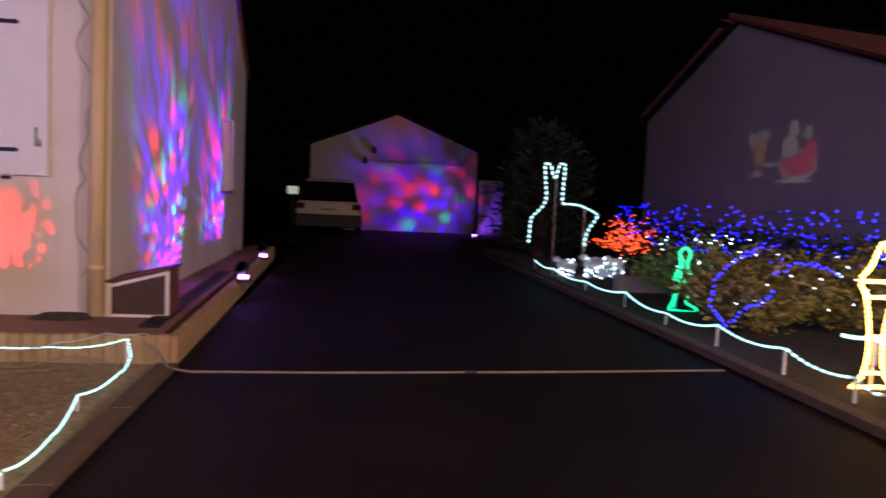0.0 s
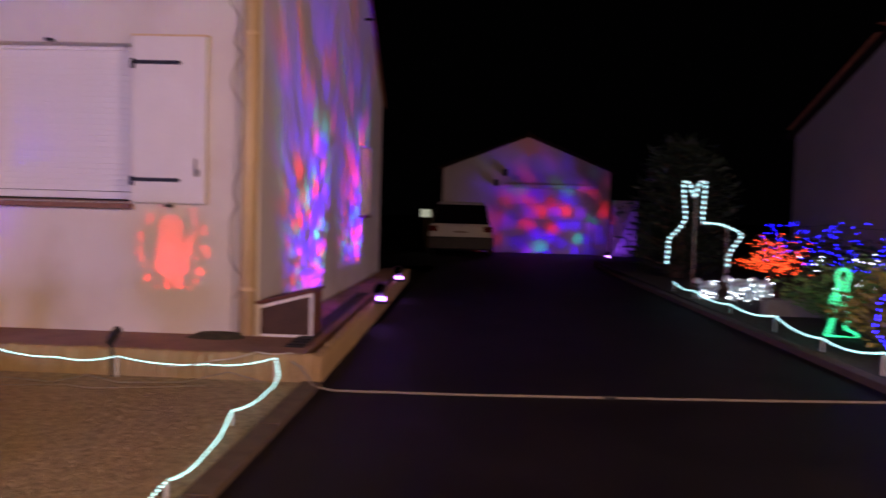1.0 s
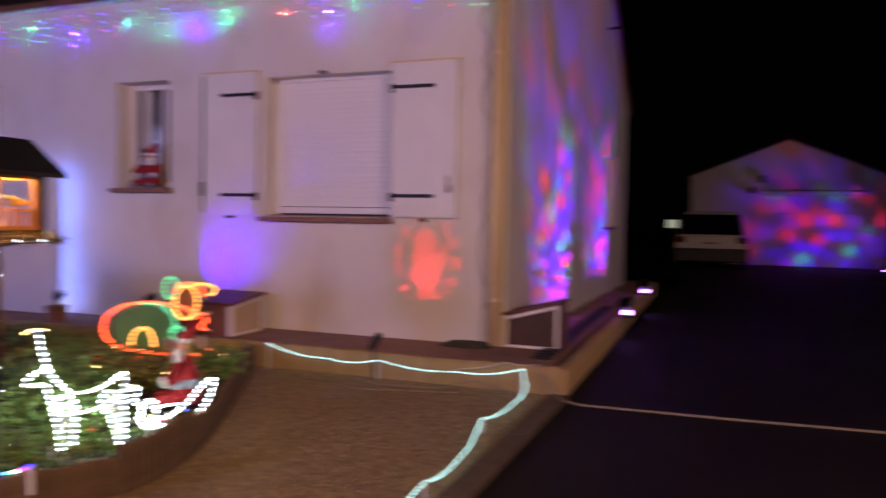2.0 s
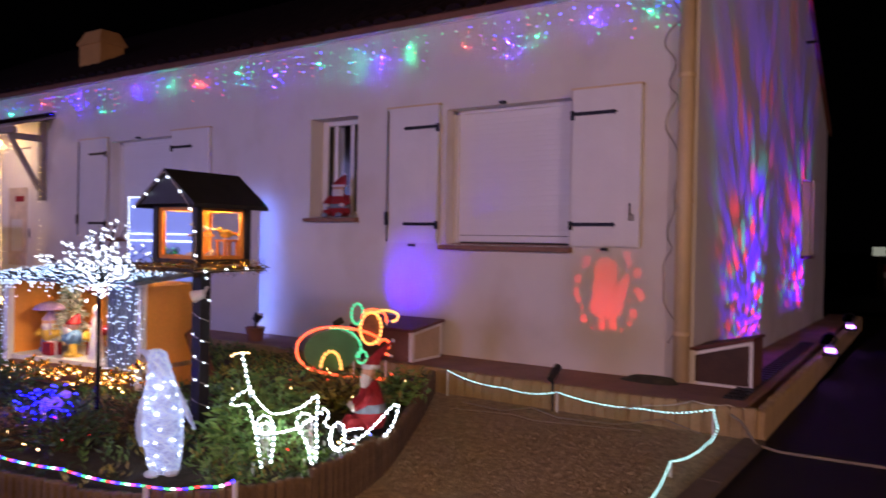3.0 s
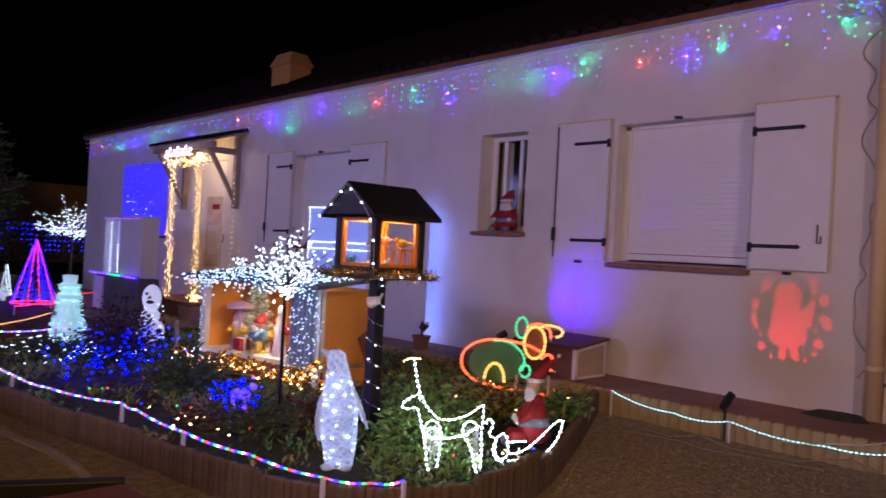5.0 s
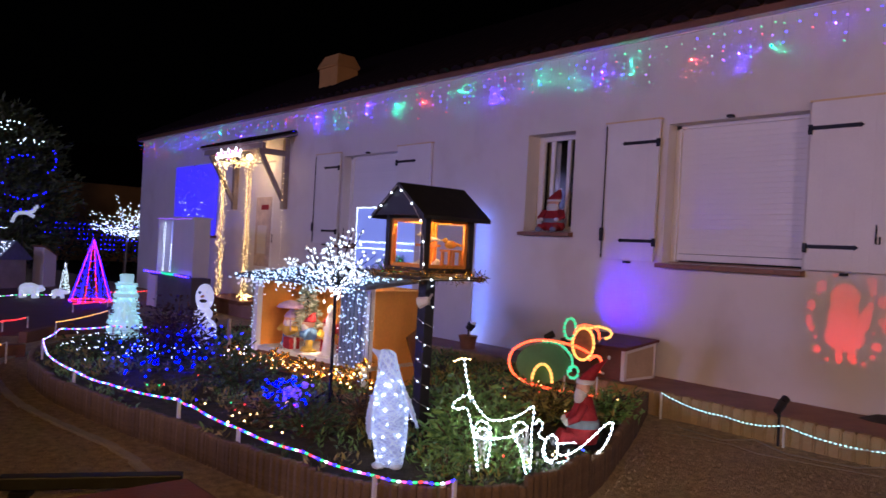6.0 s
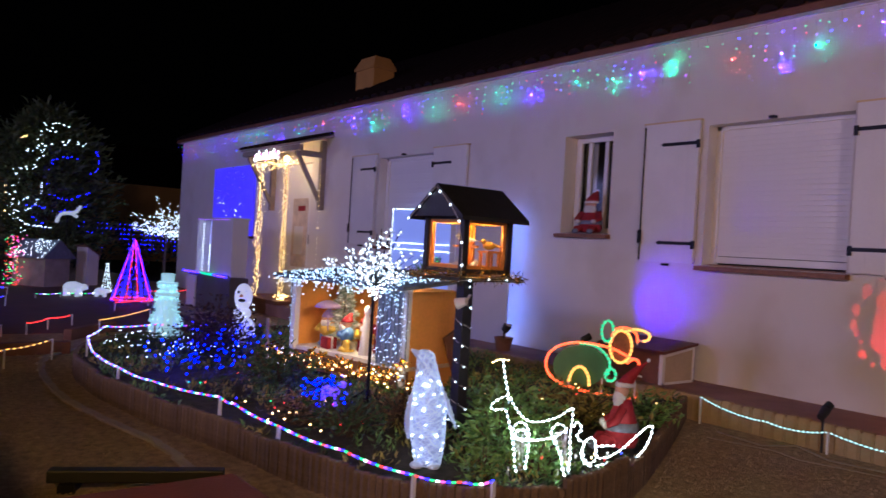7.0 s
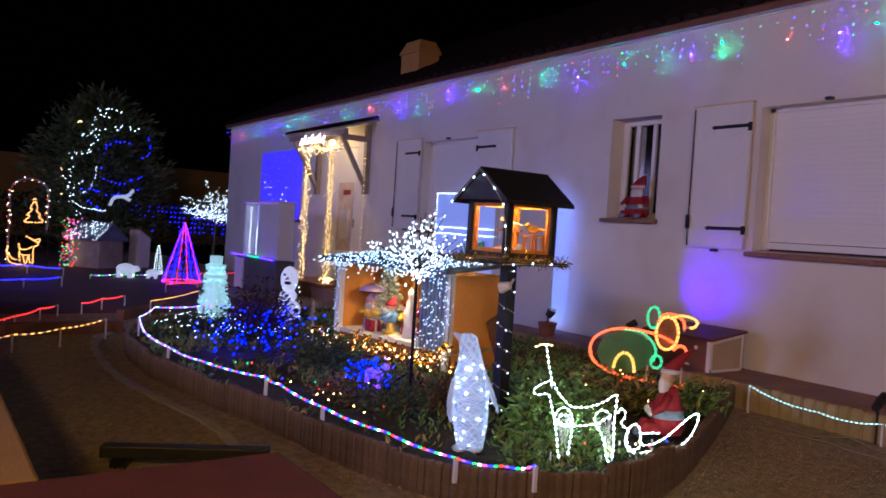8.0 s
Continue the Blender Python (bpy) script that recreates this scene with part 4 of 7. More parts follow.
# ---------------------------------------------------------------- figures in the bed
def wire_figure(place, turn):
    """Penguin of wound clear thread over a frame."""
    pg = thing("penguin_figure", place, "white wire and acrylic penguin figure lit from inside", "light figure", turn=turn)
    prof = [(0.0, 0.060), (0.05, 0.068), (0.15, 0.082), (0.26, 0.086), (0.34, 0.074), (0.40, 0.060), (0.45, 0.048), (0.50, 0.042), (0.53, 0.038), (0.548, 0.016)]

    def r_at(z):
        for (za, ra), (zb, rb) in zip(prof, prof[1:]):
            if za <= z <= zb:
                return ra + (rb - ra) * (z - za) / (zb - za)
        return 0.01

    def lean(z):
        return 0.05 * z + 0.10 * max(0, z - 0.40) - 0.012
    part("body_core", G().loft([[(0.84 * r * math.cos(j * 0.5236), 0.84 * r * math.sin(j * 0.5236) + lean(z), z) for j in range(12)] for z, r in prof]), E_BACKLIT, pg, "frosted inner shell", smooth=True)
    th = G()
    for k in range(620):
        a0, z0, dz = RNG.uniform(0, 6.28), RNG.uniform(0.0, 0.54), RNG.gauss(0, 0.07)
        pts = []
        for i in range(7):
            z = min(0.545, max(0.005, z0 + dz * i / 6 + 0.006 * math.sin(i * 2.3 + k)))
            a = a0 + i * 0.24
            r = r_at(z) + 0.002 + 0.002 * math.sin(k * 1.7)
            pts.append((r * math.cos(a), r * math.sin(a) + lean(z), z))
        th.tube(pts, 0.0013, 3)
    part("wound_thread", th, E_THREAD, pg, kind="stuff")
    part("beak", G().tube([(0, 0.035, 0.508), (0, 0.066, 0.526), (0, 0.098, 0.545)], 0.030, 8, 0.006), E_WING, pg, smooth=True)
    for s, shape in ((1, ((0.385, 0.5, -0.03), (0.31, 1.15, -0.004), (0.22, 1.25, 0.008), (0.15, 0.9, 0.006), (0.12, 0.3, 0.0))), (-1, ((0.375, 0.4, -0.028), (0.31, 0.75, 0.0), (0.24, 0.7, 0.026), (0.18, 0.25, 0.055)))):
        part("wing", G().loft([[(0.03 * math.cos(j) * w, s * (0.084 + off) + 0.018 * math.sin(j) * w, z) for j in [q * 1.0472 for q in range(6)]] for z, w, off in shape]), E_WING, pg, smooth=True)
        wt_ = G()
        for k in range(46):
            i = RNG.randrange(len(shape) - 1)
            f = RNG.random()
            z, w, off = (shape[i][q] + (shape[i + 1][q] - shape[i][q]) * f for q in range(3))
            wt_.tube([(0.031 * math.cos(a) * w, s * (0.084 + off) + 0.019 * math.sin(a) * w, z + 0.01 * RNG.uniform(-1, 1)) for a in [RNG.uniform(0, 6.28) + q * 0.5 for q in range(4)]], 0.0013, 3)
        part("wing_thread", wt_, E_THREAD, pg, kind="stuff")
        part("foot", G().ball((-0.04, s * 0.04, 0.006), (0.06, 0.034, 0.012), 8, 5), M_WIRE, pg)
    led = G()
    for k in range(58):
        z, a = RNG.uniform(0.02, 0.44), RNG.uniform(0, 6.28)
        led.bulb(((r_at(z) - 0.002) * math.cos(a), (r_at(z) - 0.002) * math.sin(a) + lean(z), z), 0.0085 if k % 3 else 0.0125)
    part("lit_string", led, E_WHITE, pg, kind="stuff")


wire_figure((-1.35, -3.45, SOIL + 0.005), 142)


def outline(parent, origin, right, strokes, size, lights, radius=0.007, seg=0.02, gap=0.25):
    """Rope light bent into strokes of (u, v), on a plane through origin along right and up."""
    o, r = Vector(origin), Vector(right).normalized()
    for st in strokes:
        mats = lights
        if isinstance(st, tuple):
            mats, st = st
        pts = [o + r * u * size + Vector((0, 0, v * size)) for u, v in st]
        fine = []
        for i in range(len(pts) - 1):
            p0, p1, p2, p3 = (pts[max(0, min(len(pts) - 1, k))] for k in (i - 1, i, i + 1, i + 2))
            for j in range(5):
                s = j / 5
                fine.append(0.5 * ((2 * p1) + (p2 - p0) * s + (2 * p0 - 5 * p1 + 4 * p2 - p3) * s * s + (3 * p1 - p0 - 3 * p2 + p3) * s ** 3))
        rope_light(parent, fine + [pts[-1]], radius, mats, seg, gap)


def arc(cx, cy, rx, ry, a0=0, a1=360, n=10):
    return [(cx + rx * math.cos(radians(a0 + (a1 - a0) * i / n)), cy + ry * math.sin(radians(a0 + (a1 - a0) * i / n))) for i in range(n + 1)]


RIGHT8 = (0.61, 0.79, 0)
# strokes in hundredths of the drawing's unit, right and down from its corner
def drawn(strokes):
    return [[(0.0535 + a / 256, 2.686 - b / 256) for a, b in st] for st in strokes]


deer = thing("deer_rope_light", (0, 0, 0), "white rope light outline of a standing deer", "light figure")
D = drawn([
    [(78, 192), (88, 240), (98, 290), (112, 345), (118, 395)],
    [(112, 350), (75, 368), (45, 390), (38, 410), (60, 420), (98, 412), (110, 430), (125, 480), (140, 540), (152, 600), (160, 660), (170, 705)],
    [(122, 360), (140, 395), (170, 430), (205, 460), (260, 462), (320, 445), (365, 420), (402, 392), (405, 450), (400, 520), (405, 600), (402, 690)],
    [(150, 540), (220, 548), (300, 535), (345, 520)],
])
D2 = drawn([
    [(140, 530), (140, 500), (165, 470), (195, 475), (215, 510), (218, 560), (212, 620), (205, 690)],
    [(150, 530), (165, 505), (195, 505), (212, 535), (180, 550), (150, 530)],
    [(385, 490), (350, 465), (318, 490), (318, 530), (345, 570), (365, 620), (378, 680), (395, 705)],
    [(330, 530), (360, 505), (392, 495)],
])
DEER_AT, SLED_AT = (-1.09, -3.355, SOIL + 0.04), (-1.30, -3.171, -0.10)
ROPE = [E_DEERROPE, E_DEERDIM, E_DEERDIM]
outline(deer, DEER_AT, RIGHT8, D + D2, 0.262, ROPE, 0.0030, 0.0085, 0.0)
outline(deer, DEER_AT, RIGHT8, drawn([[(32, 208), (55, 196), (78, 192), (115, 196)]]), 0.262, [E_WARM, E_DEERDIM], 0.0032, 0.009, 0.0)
stakes(deer, [(-1.0, -3.24, 0.0), (-0.86, -3.06, 0.0)], SOIL - 0.03, 0.004)
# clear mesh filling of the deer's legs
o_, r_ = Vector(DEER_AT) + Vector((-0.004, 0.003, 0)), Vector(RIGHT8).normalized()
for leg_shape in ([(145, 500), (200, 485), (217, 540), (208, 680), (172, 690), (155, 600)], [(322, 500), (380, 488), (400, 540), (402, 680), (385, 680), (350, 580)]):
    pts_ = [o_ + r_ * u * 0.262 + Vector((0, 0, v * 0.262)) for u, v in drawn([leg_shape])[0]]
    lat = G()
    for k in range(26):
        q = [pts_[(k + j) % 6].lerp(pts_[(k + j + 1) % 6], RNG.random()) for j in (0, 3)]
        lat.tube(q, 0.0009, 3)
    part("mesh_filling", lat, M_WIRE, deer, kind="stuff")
sled = thing("sleigh_rope_light", (0, 0, 0), "white rope light outline of a curved sleigh", "light figure")
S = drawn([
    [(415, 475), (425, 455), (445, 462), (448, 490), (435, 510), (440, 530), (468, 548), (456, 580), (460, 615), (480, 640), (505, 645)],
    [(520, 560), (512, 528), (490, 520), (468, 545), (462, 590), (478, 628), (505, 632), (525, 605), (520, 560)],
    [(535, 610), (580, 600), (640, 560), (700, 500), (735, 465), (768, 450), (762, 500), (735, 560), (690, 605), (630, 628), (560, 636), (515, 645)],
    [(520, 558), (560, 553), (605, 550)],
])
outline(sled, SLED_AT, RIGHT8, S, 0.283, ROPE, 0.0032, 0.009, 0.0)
stakes(sled, [(-1.0, -2.78, 0.0), (-0.9, -2.66, 0.02)], SOIL - 0.03, 0.004)


def santa(place, h, turn, label):
    """Seated cloth figure, one plain mesh."""
    g = G()
    cols = [M_RED, M_BEARD, M_SKIN, M_CURTAINBLUE]
    idx = []

    def mark(k):
        idx.extend([k] * (len(g.f) - len(idx)))
    g.loft([[(r * math.cos(j * 0.6283), r * 0.85 * math.sin(j * 0.6283), z) for j in range(10)] for z, r in ((0, 0.2), (0.1, 0.24), (0.3, 0.2), (0.5, 0.13), (0.56, 0.1))])
    for s in (-1, 1):
        g.tube([(-0.02, s * 0.14, 0.48), (-0.12, s * 0.2, 0.32), (-0.24, s * 0.14, 0.26)], 0.06, 8, 0.045)
        g.tube([(-0.1, s * 0.1, 0.06), (-0.3, s * 0.13, 0.09), (-0.36, s * 0.13, 0.0)], 0.075, 8, 0.06)
    g.loft([[(r * math.cos(j * 0.6283) + dx, r * math.sin(j * 0.6283), z) for j in range(10)] for z, r, dx in ((0.74, 0.118, 0), (0.84, 0.10, 0.07), (0.94, 0.065, 0.17), (1.03, 0.012, 0.30))])
    mark(0)
    g.ball((0.31, 0, 1.04), 0.026, 8, 5)
    g.ball((-0.06, 0, 0.56), (0.09, 0.11, 0.14), 10, 7)
    g.loft([[(r * math.cos(j * 0.6283), r * math.sin(j * 0.6283), z) for j in range(10)] for z, r in ((0.71, 0.118), (0.725, 0.13), (0.75, 0.13), (0.765, 0.118))])
    for s in (-1, 1):
        g.ball((-0.25, s * 0.14, 0.26), 0.05, 8, 5)
    mark(1)
    g.ball((-0.03, 0, 0.67), (0.1, 0.1, 0.1), 10, 7)
    mark(2)
    g.loft([[(r * math.cos(j * 0.6283), r * 0.86 * math.sin(j * 0.6283), z) for j in range(10)] for z, r in ((0.19, 0.238), (0.29, 0.218))])
    for s in (-1, 1):
        g.ball((-0.38, s * 0.13, 0.02), (0.09, 0.06, 0.06), 8, 5)
    mark(3)
    me = g.mesh("seated_doll", True)
    for m in cols:
        me.materials.append(m)
    me.polygons.foreach_set("material_index", idx)
    ob = new("seated_doll", me)
    ob.matrix_world = pose(*place, 0, 0, turn) @ Matrix.Scale(h, 4)
    return tagged(ob, label, "doll")


santa((-1.0, -2.43, SOIL + 0.06), 0.47, 50, "cloth doll in a red suit seated in the sleigh").matrix_world = pose(-1.0, -2.43, SOIL + 0.06, 0, 0, 50) @ Matrix.Diagonal((0.38, 0.31, 0.44, 1))
santa((-3.42, 0.0, 1.215), 0.40, 265, "stuffed doll in a red suit sitting on the window sill").matrix_world = pose(-3.45, 0.04, 1.222, 0, 0, 88) @ Matrix.Diagonal((0.27, 0.74, 0.40, 1))

# snail-like rope figure leaning by the box
grn = thing("rope_light_figure", (0, 0, 0), "red, green and amber rope light figure with a dark mesh back", "light figure")
F = [
    ([E_ORANGE], [(1.62, 0.72), (1.3, 0.88), (0.95, 0.96), (0.55, 0.98), (0.25, 0.9), (0.05, 0.72), (0.05, 0.45), (0.25, 0.25), (0.55, 0.15), (0.9, 0.08), (1.3, 0.04), (1.68, 0.0), (1.8, 0.12)]),
    ([E_TEAL], [(0.62, 0.97), (0.9, 0.94), (1.1, 0.8), (1.2, 0.62), (1.15, 0.35)]),
    ([E_TEAL], arc(1.12, 1.22, 0.11, 0.2, 0, 360)), ([E_WARMROPE], arc(1.38, 0.95, 0.2, 0.3, 0, 360, 14)),
    ([E_WARMROPE], [(1.42, 1.22), (1.6, 1.28), (1.78, 1.26), (1.9, 1.2), (1.86, 1.08), (1.72, 1.08)]),
    ([E_ORANGE], [(1.2, 1.05), (1.25, 1.25), (1.45, 1.3), (1.65, 1.2), (1.68, 1.0)]),
    ([E_ORANGE], [(1.5, 0.65), (1.65, 0.75), (1.75, 0.62), (1.62, 0.5), (1.8, 0.42)]), ([E_TEAL], arc(1.22, 0.42, 0.1, 0.12)),
    ([E_WARMROPE], arc(0.65, 0.2, 0.19, 0.35, 0, 180, 8)),
]
outline(grn, (-2.36, -1.62, SOIL + 0.02), RIGHT8, [(m, [(u, v) for u, v in st]) for m, st in F], 0.40, [E_ORANGE], 0.010, 0.03, 0.3)
stakes(grn, [(-2.1, -1.28, 0.1), (-1.95, -1.09, 0.1)], SOIL - 0.03, 0.005)
bk = G()
o, r = Vector((-2.36, -1.60, SOIL + 0.02)), Vector(RIGHT8).normalized()
bk.add([o + r * u * 0.4 + Vector((0, 0, v * 0.4)) + d for d in (Vector((0, 0, 0)), Vector((-0.004, 0.004, 0))) for u, v in arc(0.62, 0.55, 0.5, 0.38, 0, 342, 19)], [tuple(range(20)), tuple(reversed(range(20, 40)))] + [(i, (i + 1) % 20, 20 + (i + 1) % 20, 20 + i) for i in range(20)])
part("mesh_back", bk, M_GREENP, grn, "dark green mesh backing")
hb = G()
hb.add([o + r * u * 0.4 + Vector((0, 0, v * 0.4)) + d for d in (Vector((0, 0, 0)), Vector((-0.004, 0.004, 0))) for u, v in arc(1.38, 0.95, 0.19, 0.29, 0, 342, 19)], [tuple(range(20)), tuple(reversed(range(20, 40)))] + [(i, (i + 1) % 20, 20 + (i + 1) % 20, 20 + i) for i in range(20)])
part("mesh_head", hb, M_SILL, grn, "brown mesh backing of the head")

# wooden kennel-shaped boxes
# near-black side colour imitates the shade inside the hollow corner box
M_BOXSHADE = surf("box_inside_shade", (0.06, 0.028, 0.016), 0.6, vary=0.3, scale=6, grain=70, bump=0.2)
M_BOXSIDE = surf("bare_plywood", (0.50, 0.40, 0.28), 0.7, vary=0.15, scale=5, grain=60, bump=0.15)
def pitch_box(place, turn, w, d, h0, h1, lit, label):
    bx = thing("wooden_box", place, label, "box", "slant-roofed boxes", turn=turn)
    part("side", G().prism([(-d / 2, 0), (d / 2, 0), (d / 2, h1), (-d / 2, h0)], "x", -w / 2, -w / 2 + 0.02), M_BROWNWOOD, bx)
    part("side", G().prism([(-d / 2, 0), (d / 2, 0), (d / 2, h1), (-d / 2, h0)], "x", w / 2 - 0.02, w / 2), M_BOXSIDE if lit is False else M_BOXSHADE, bx)
    part("front", G().span((-w / 2 + 0.02, -d / 2, 0), (w / 2 - 0.02, -d / 2 + 0.02, h0)), M_BROWNWOOD, bx)
    part("back", G().span((-w / 2 + 0.02, d / 2 - 0.02, 0), (w / 2 - 0.02, d / 2, h1)), M_BROWNWOOD, bx)
    part("lid", G().prism([(-d / 2 - 0.03, h0 - 0.004), (d / 2 + 0.01, h1 + 0.004), (d / 2 + 0.01, h1 + 0.024), (-d / 2 - 0.03, h0 + 0.018)], "x", -w / 2 - 0.03, w / 2 + 0.03), M_COPING, bx, "dark red slanted lid")
    for a, b in (((w / 2 + 0.002, -d / 2, 0), (w / 2 + 0.006, -d / 2 + 0.025, h0)), ((w / 2 + 0.002, d / 2 - 0.025, 0), (w / 2 + 0.006, d / 2, h1)), ((w / 2 + 0.002, -d / 2, 0), (w / 2 + 0.006, d / 2, 0.02))):
        part("edge_strip", G().span(a, b), M_WHITE, bx)
    part("edge_strip", G().prism([(-d / 2 + 0.026, h0 - 0.03), (d / 2 - 0.026, h1 - 0.03), (d / 2 - 0.026, h1 - 0.006), (-d / 2 + 0.026, h0 - 0.006)], "x", w / 2 + 0.002, w / 2 + 0.006), M_WHITE, bx)
    part("corner_strip", G().span((w / 2 - 0.03, -d / 2 - 0.006, 0), (w / 2 + 0.004, -d / 2 - 0.002, h0 - 0.01)), M_WHITE, bx)
    return bx


pitch_box((-2.42, -0.33, 0.0), 0, 0.62, 0.42, 0.25, 0.30, False, "brown wooden box with a slanted red lid by the wall")
pitch_box((0.2, 0.16, 0.0), -90, 0.30, 0.42, 0.24, 0.34, True, "small brown wooden box with white edge strips at the corner")

# bird house on its post
bh = thing("bird_house", (-1.74, -2.94, SOIL), "black bird house on a post, lit inside, with toy birds", "bird house")
part("post", G().box((0, 0, 0.42), (0.068, 0.068, 0.9)), M_BLACK, bh, bevel=0.004)
tray = part("tray", G().box((0, 0, 0.885), (0.46, 0.46, 0.02)), M_BLACK, bh, bevel=0.004)
for sx in (-1, 1):
    for sy in (-1, 1):
        part("corner_post", G().box((sx * 0.158, sy * 0.158, 1.065), (0.036, 0.036, 0.33)), M_BLACK, bh, bevel=0.003)
for sx, sy in ((0, -1), (0, 1), (1, 0), (-1, 0)):
    for z in (0.925, 1.215):
        part("rail", G().box((sx * 0.158, sy * 0.158, z), (0.28 if sx == 0 else 0.028, 0.28 if sy == 0 else 0.028, 0.026)), M_BLACK, bh)
for sx, sy in ((0, -1), (1, 0), (0, 1), (-1, 0)):
    for z in (0.945, 1.195):
        part("window_trim", G().box((sx * 0.15, sy * 0.15, z), (0.28 if sx == 0 else 0.012, 0.28 if sy == 0 else 0.012, 0.022)), M_ORANGEWOOD, bh)
    for q in (-0.132, 0.132):
        part("window_trim", G().box((sx * 0.15 + (q if sx == 0 else 0), sy * 0.15 + (q if sy == 0 else 0), 1.07), (0.02, 0.02, 0.25)), M_ORANGEWOOD, bh)
part("floor_board", G().box((0, 0, 0.915), (0.30, 0.30, 0.012)), M_ORANGEWOOD, bh)
part("perch_rail", G().box((-0.05, 0.03, 1.06), (0.20, 0.022, 0.014)), M_ORANGEWOOD, bh)
part("perch_shelf", G().box((0.09, 0.09, 1.035), (0.09, 0.10, 0.012)), M_ORANGEWOOD, bh)
for x in (0.06, 0.12):
    for y in (0.05, 0.13):
        part("shelf_leg", G().box((x, y, 0.975), (0.014, 0.014, 0.11)), M_ORANGEWOOD, bh)
rf = G()
for s in (-1, 1):
    rf.prism([(s * 0.235, 1.195), (s * 0.235, 1.217), (0, 1.392), (0, 1.37)], "y", -0.24, 0.24)
part("roof", rf, M_BLACK, bh, "black pitched roof")
for y in (-0.232, 0.22):
    part("gable", G().prism([(-0.205, 1.215), (0.205, 1.215), (0, 1.368)], "y", y, y + 0.012), M_BLACK, bh)


def toy_bird(parent, place, mat, turn):
    m = pose(*place, 0, 0, turn)
    g = G().ball((0, 0, 0.03), (0.038, 0.022, 0.024), 8, 6).ball((0.032, 0, 0.052), 0.016, 8, 5).tube([(0.046, 0, 0.052), (0.062, 0, 0.05)], 0.005, 5, 0.001).tube([(-0.03, 0, 0.032), (-0.08, 0, 0.024)], 0.012, 5, 0.004)
    g.v = [tuple(m @ Vector(p)) for p in g.v]
    part("toy_bird", g, mat, parent, "small resin toy bird", smooth=True)


toy_bird(bh, (-0.06, 0.03, 1.066), M_WHITE, 215)
toy_bird(bh, (0.0, -0.06, 0.921), M_BEARD, 20)
toy_bird(bh, (0.09, 0.08, 1.04), M_YELLOW, 250)
toy_bird(bh, (0.06, 0.0, 0.921), M_WHITE, 120)
part("nest", G().ball((-0.05, -0.05, 0.925), (0.05, 0.05, 0.014), 10, 5), M_BROWNWOOD, bh)
part("lamp_tube", G().tube([(-0.12, 0.0, 1.235), (0.12, 0.0, 1.235)], 0.009, 6), E_BIRDLAMP, bh, "small warm lamp under the roof")
part("lamp_tube", G().tube([(0.0, -0.12, 1.235), (0.0, 0.12, 1.235)], 0.009, 6), E_BIRDLAMP, bh, "small warm lamp under the roof")
ti = G()
for k in range(900):
    a = RNG.uniform(0, 4)
    s, f = int(a), a % 1
    x, y = [(-0.23 + 0.46 * f, -0.23), (0.23, -0.23 + 0.46 * f), (0.23 - 0.46 * f, 0.23), (-0.23, 0.23 - 0.46 * f)][s]
    ti.leaf((x + RNG.gauss(0, 0.008), y + RNG.gauss(0, 0.008), 0.90 + RNG.gauss(0, 0.012)), (RNG.uniform(-1, 1), RNG.uniform(-1, 1), RNG.uniform(-1, 1)), 0.045, 0.1)
tn = thing("tinsel_garland", (-1.74, -2.94, SOIL), "gold tinsel garland round the bird house tray", "garland")
part("tinsel", ti, M_TINSEL, tn, kind="stuff")
ls = thing("light_string", (-1.74, -2.94, SOIL), "white light string over bird house gable and post", "light string", "white light strings")
light_string(ls, [(-0.235, -0.245, 1.2), (-0.12, -0.245, 1.28), (0, -0.245, 1.375), (0.06, -0.245, 1.335), (0.15, -0.245, 1.26), (0.2, -0.235, 1.19), (0.185, -0.19, 1.05), (0.185, -0.185, 0.9)], 0.0085, 0.115, [E_WHITE], 0.004, M_CABLE, 0.0015)
light_string(ls, [(0.185, -0.2, 0.88), (0.235, -0.235, 0.88), (0.24, -0.1, 0.885), (0.24, 0.22, 0.885)], 0.008, 0.13, [E_WHITE], 0.006, M_CABLE, 0.0015)
sp = [(0.042 * math.cos(i * 0.7), 0.042 * math.sin(i * 0.7), 0.84 - i * 0.0125) for i in range(64)]
light_string(ls, sp, 0.0065, 0.075, [E_WHITE], 0.006, M_CABLE, 0.002)
spot = thing("garden_spot", (-1.665, -2.965, SOIL + 0.76), "small white spot lamp fixed on the post", "lamp")
part("head", G().tube([(0, -0.02, 0.0), (-0.05, -0.045, -0.02)], 0.02, 10, 0.034), M_WHITE, spot)
part("arm", G().tube([(-0.02, 0.02, 0.03), (0, -0.02, 0.0)], 0.008, 6), M_WHITE, spot)

lamp("post_spot", "SPOT", (-1.78, -3.035, SOIL + 0.725), (-2.75, -2.25, 0.25), 12, (1.0, 0.86, 0.68), 0.02, 75, 0.8)

# little stage with garden dwarfs
NT = 10
nat = thing("display_hut", (-2.80, -2.54, SOIL + 0.02), "plywood display hut with felt roof and a little scene inside", "hut", turn=NT)
Wn, Dn, Hn = 1.32, 0.62, 0.70
part("floor_board", G().span((-Wn, 0, 0.14), (0, Dn, 0.17)), M_OFFWHITE, nat)
part("base_front", G().span((-Wn, -0.002, 0.0), (0, 0.02, 0.138)), M_BROWNWOOD, nat)
part("side_wall", G().span((-0.018, 0.022, 0.0), (0, Dn, Hn)), M_ORANGEWOOD, nat)
part("side_wall", G().span((-Wn, 0.022, 0.0), (-Wn + 0.018, Dn, Hn)), M_ORANGEWOOD, nat)
part("back_wall", G().span((-Wn + 0.018, Dn - 0.018, 0.17), (-0.018, Dn, Hn)), M_ORANGEWOOD, nat)
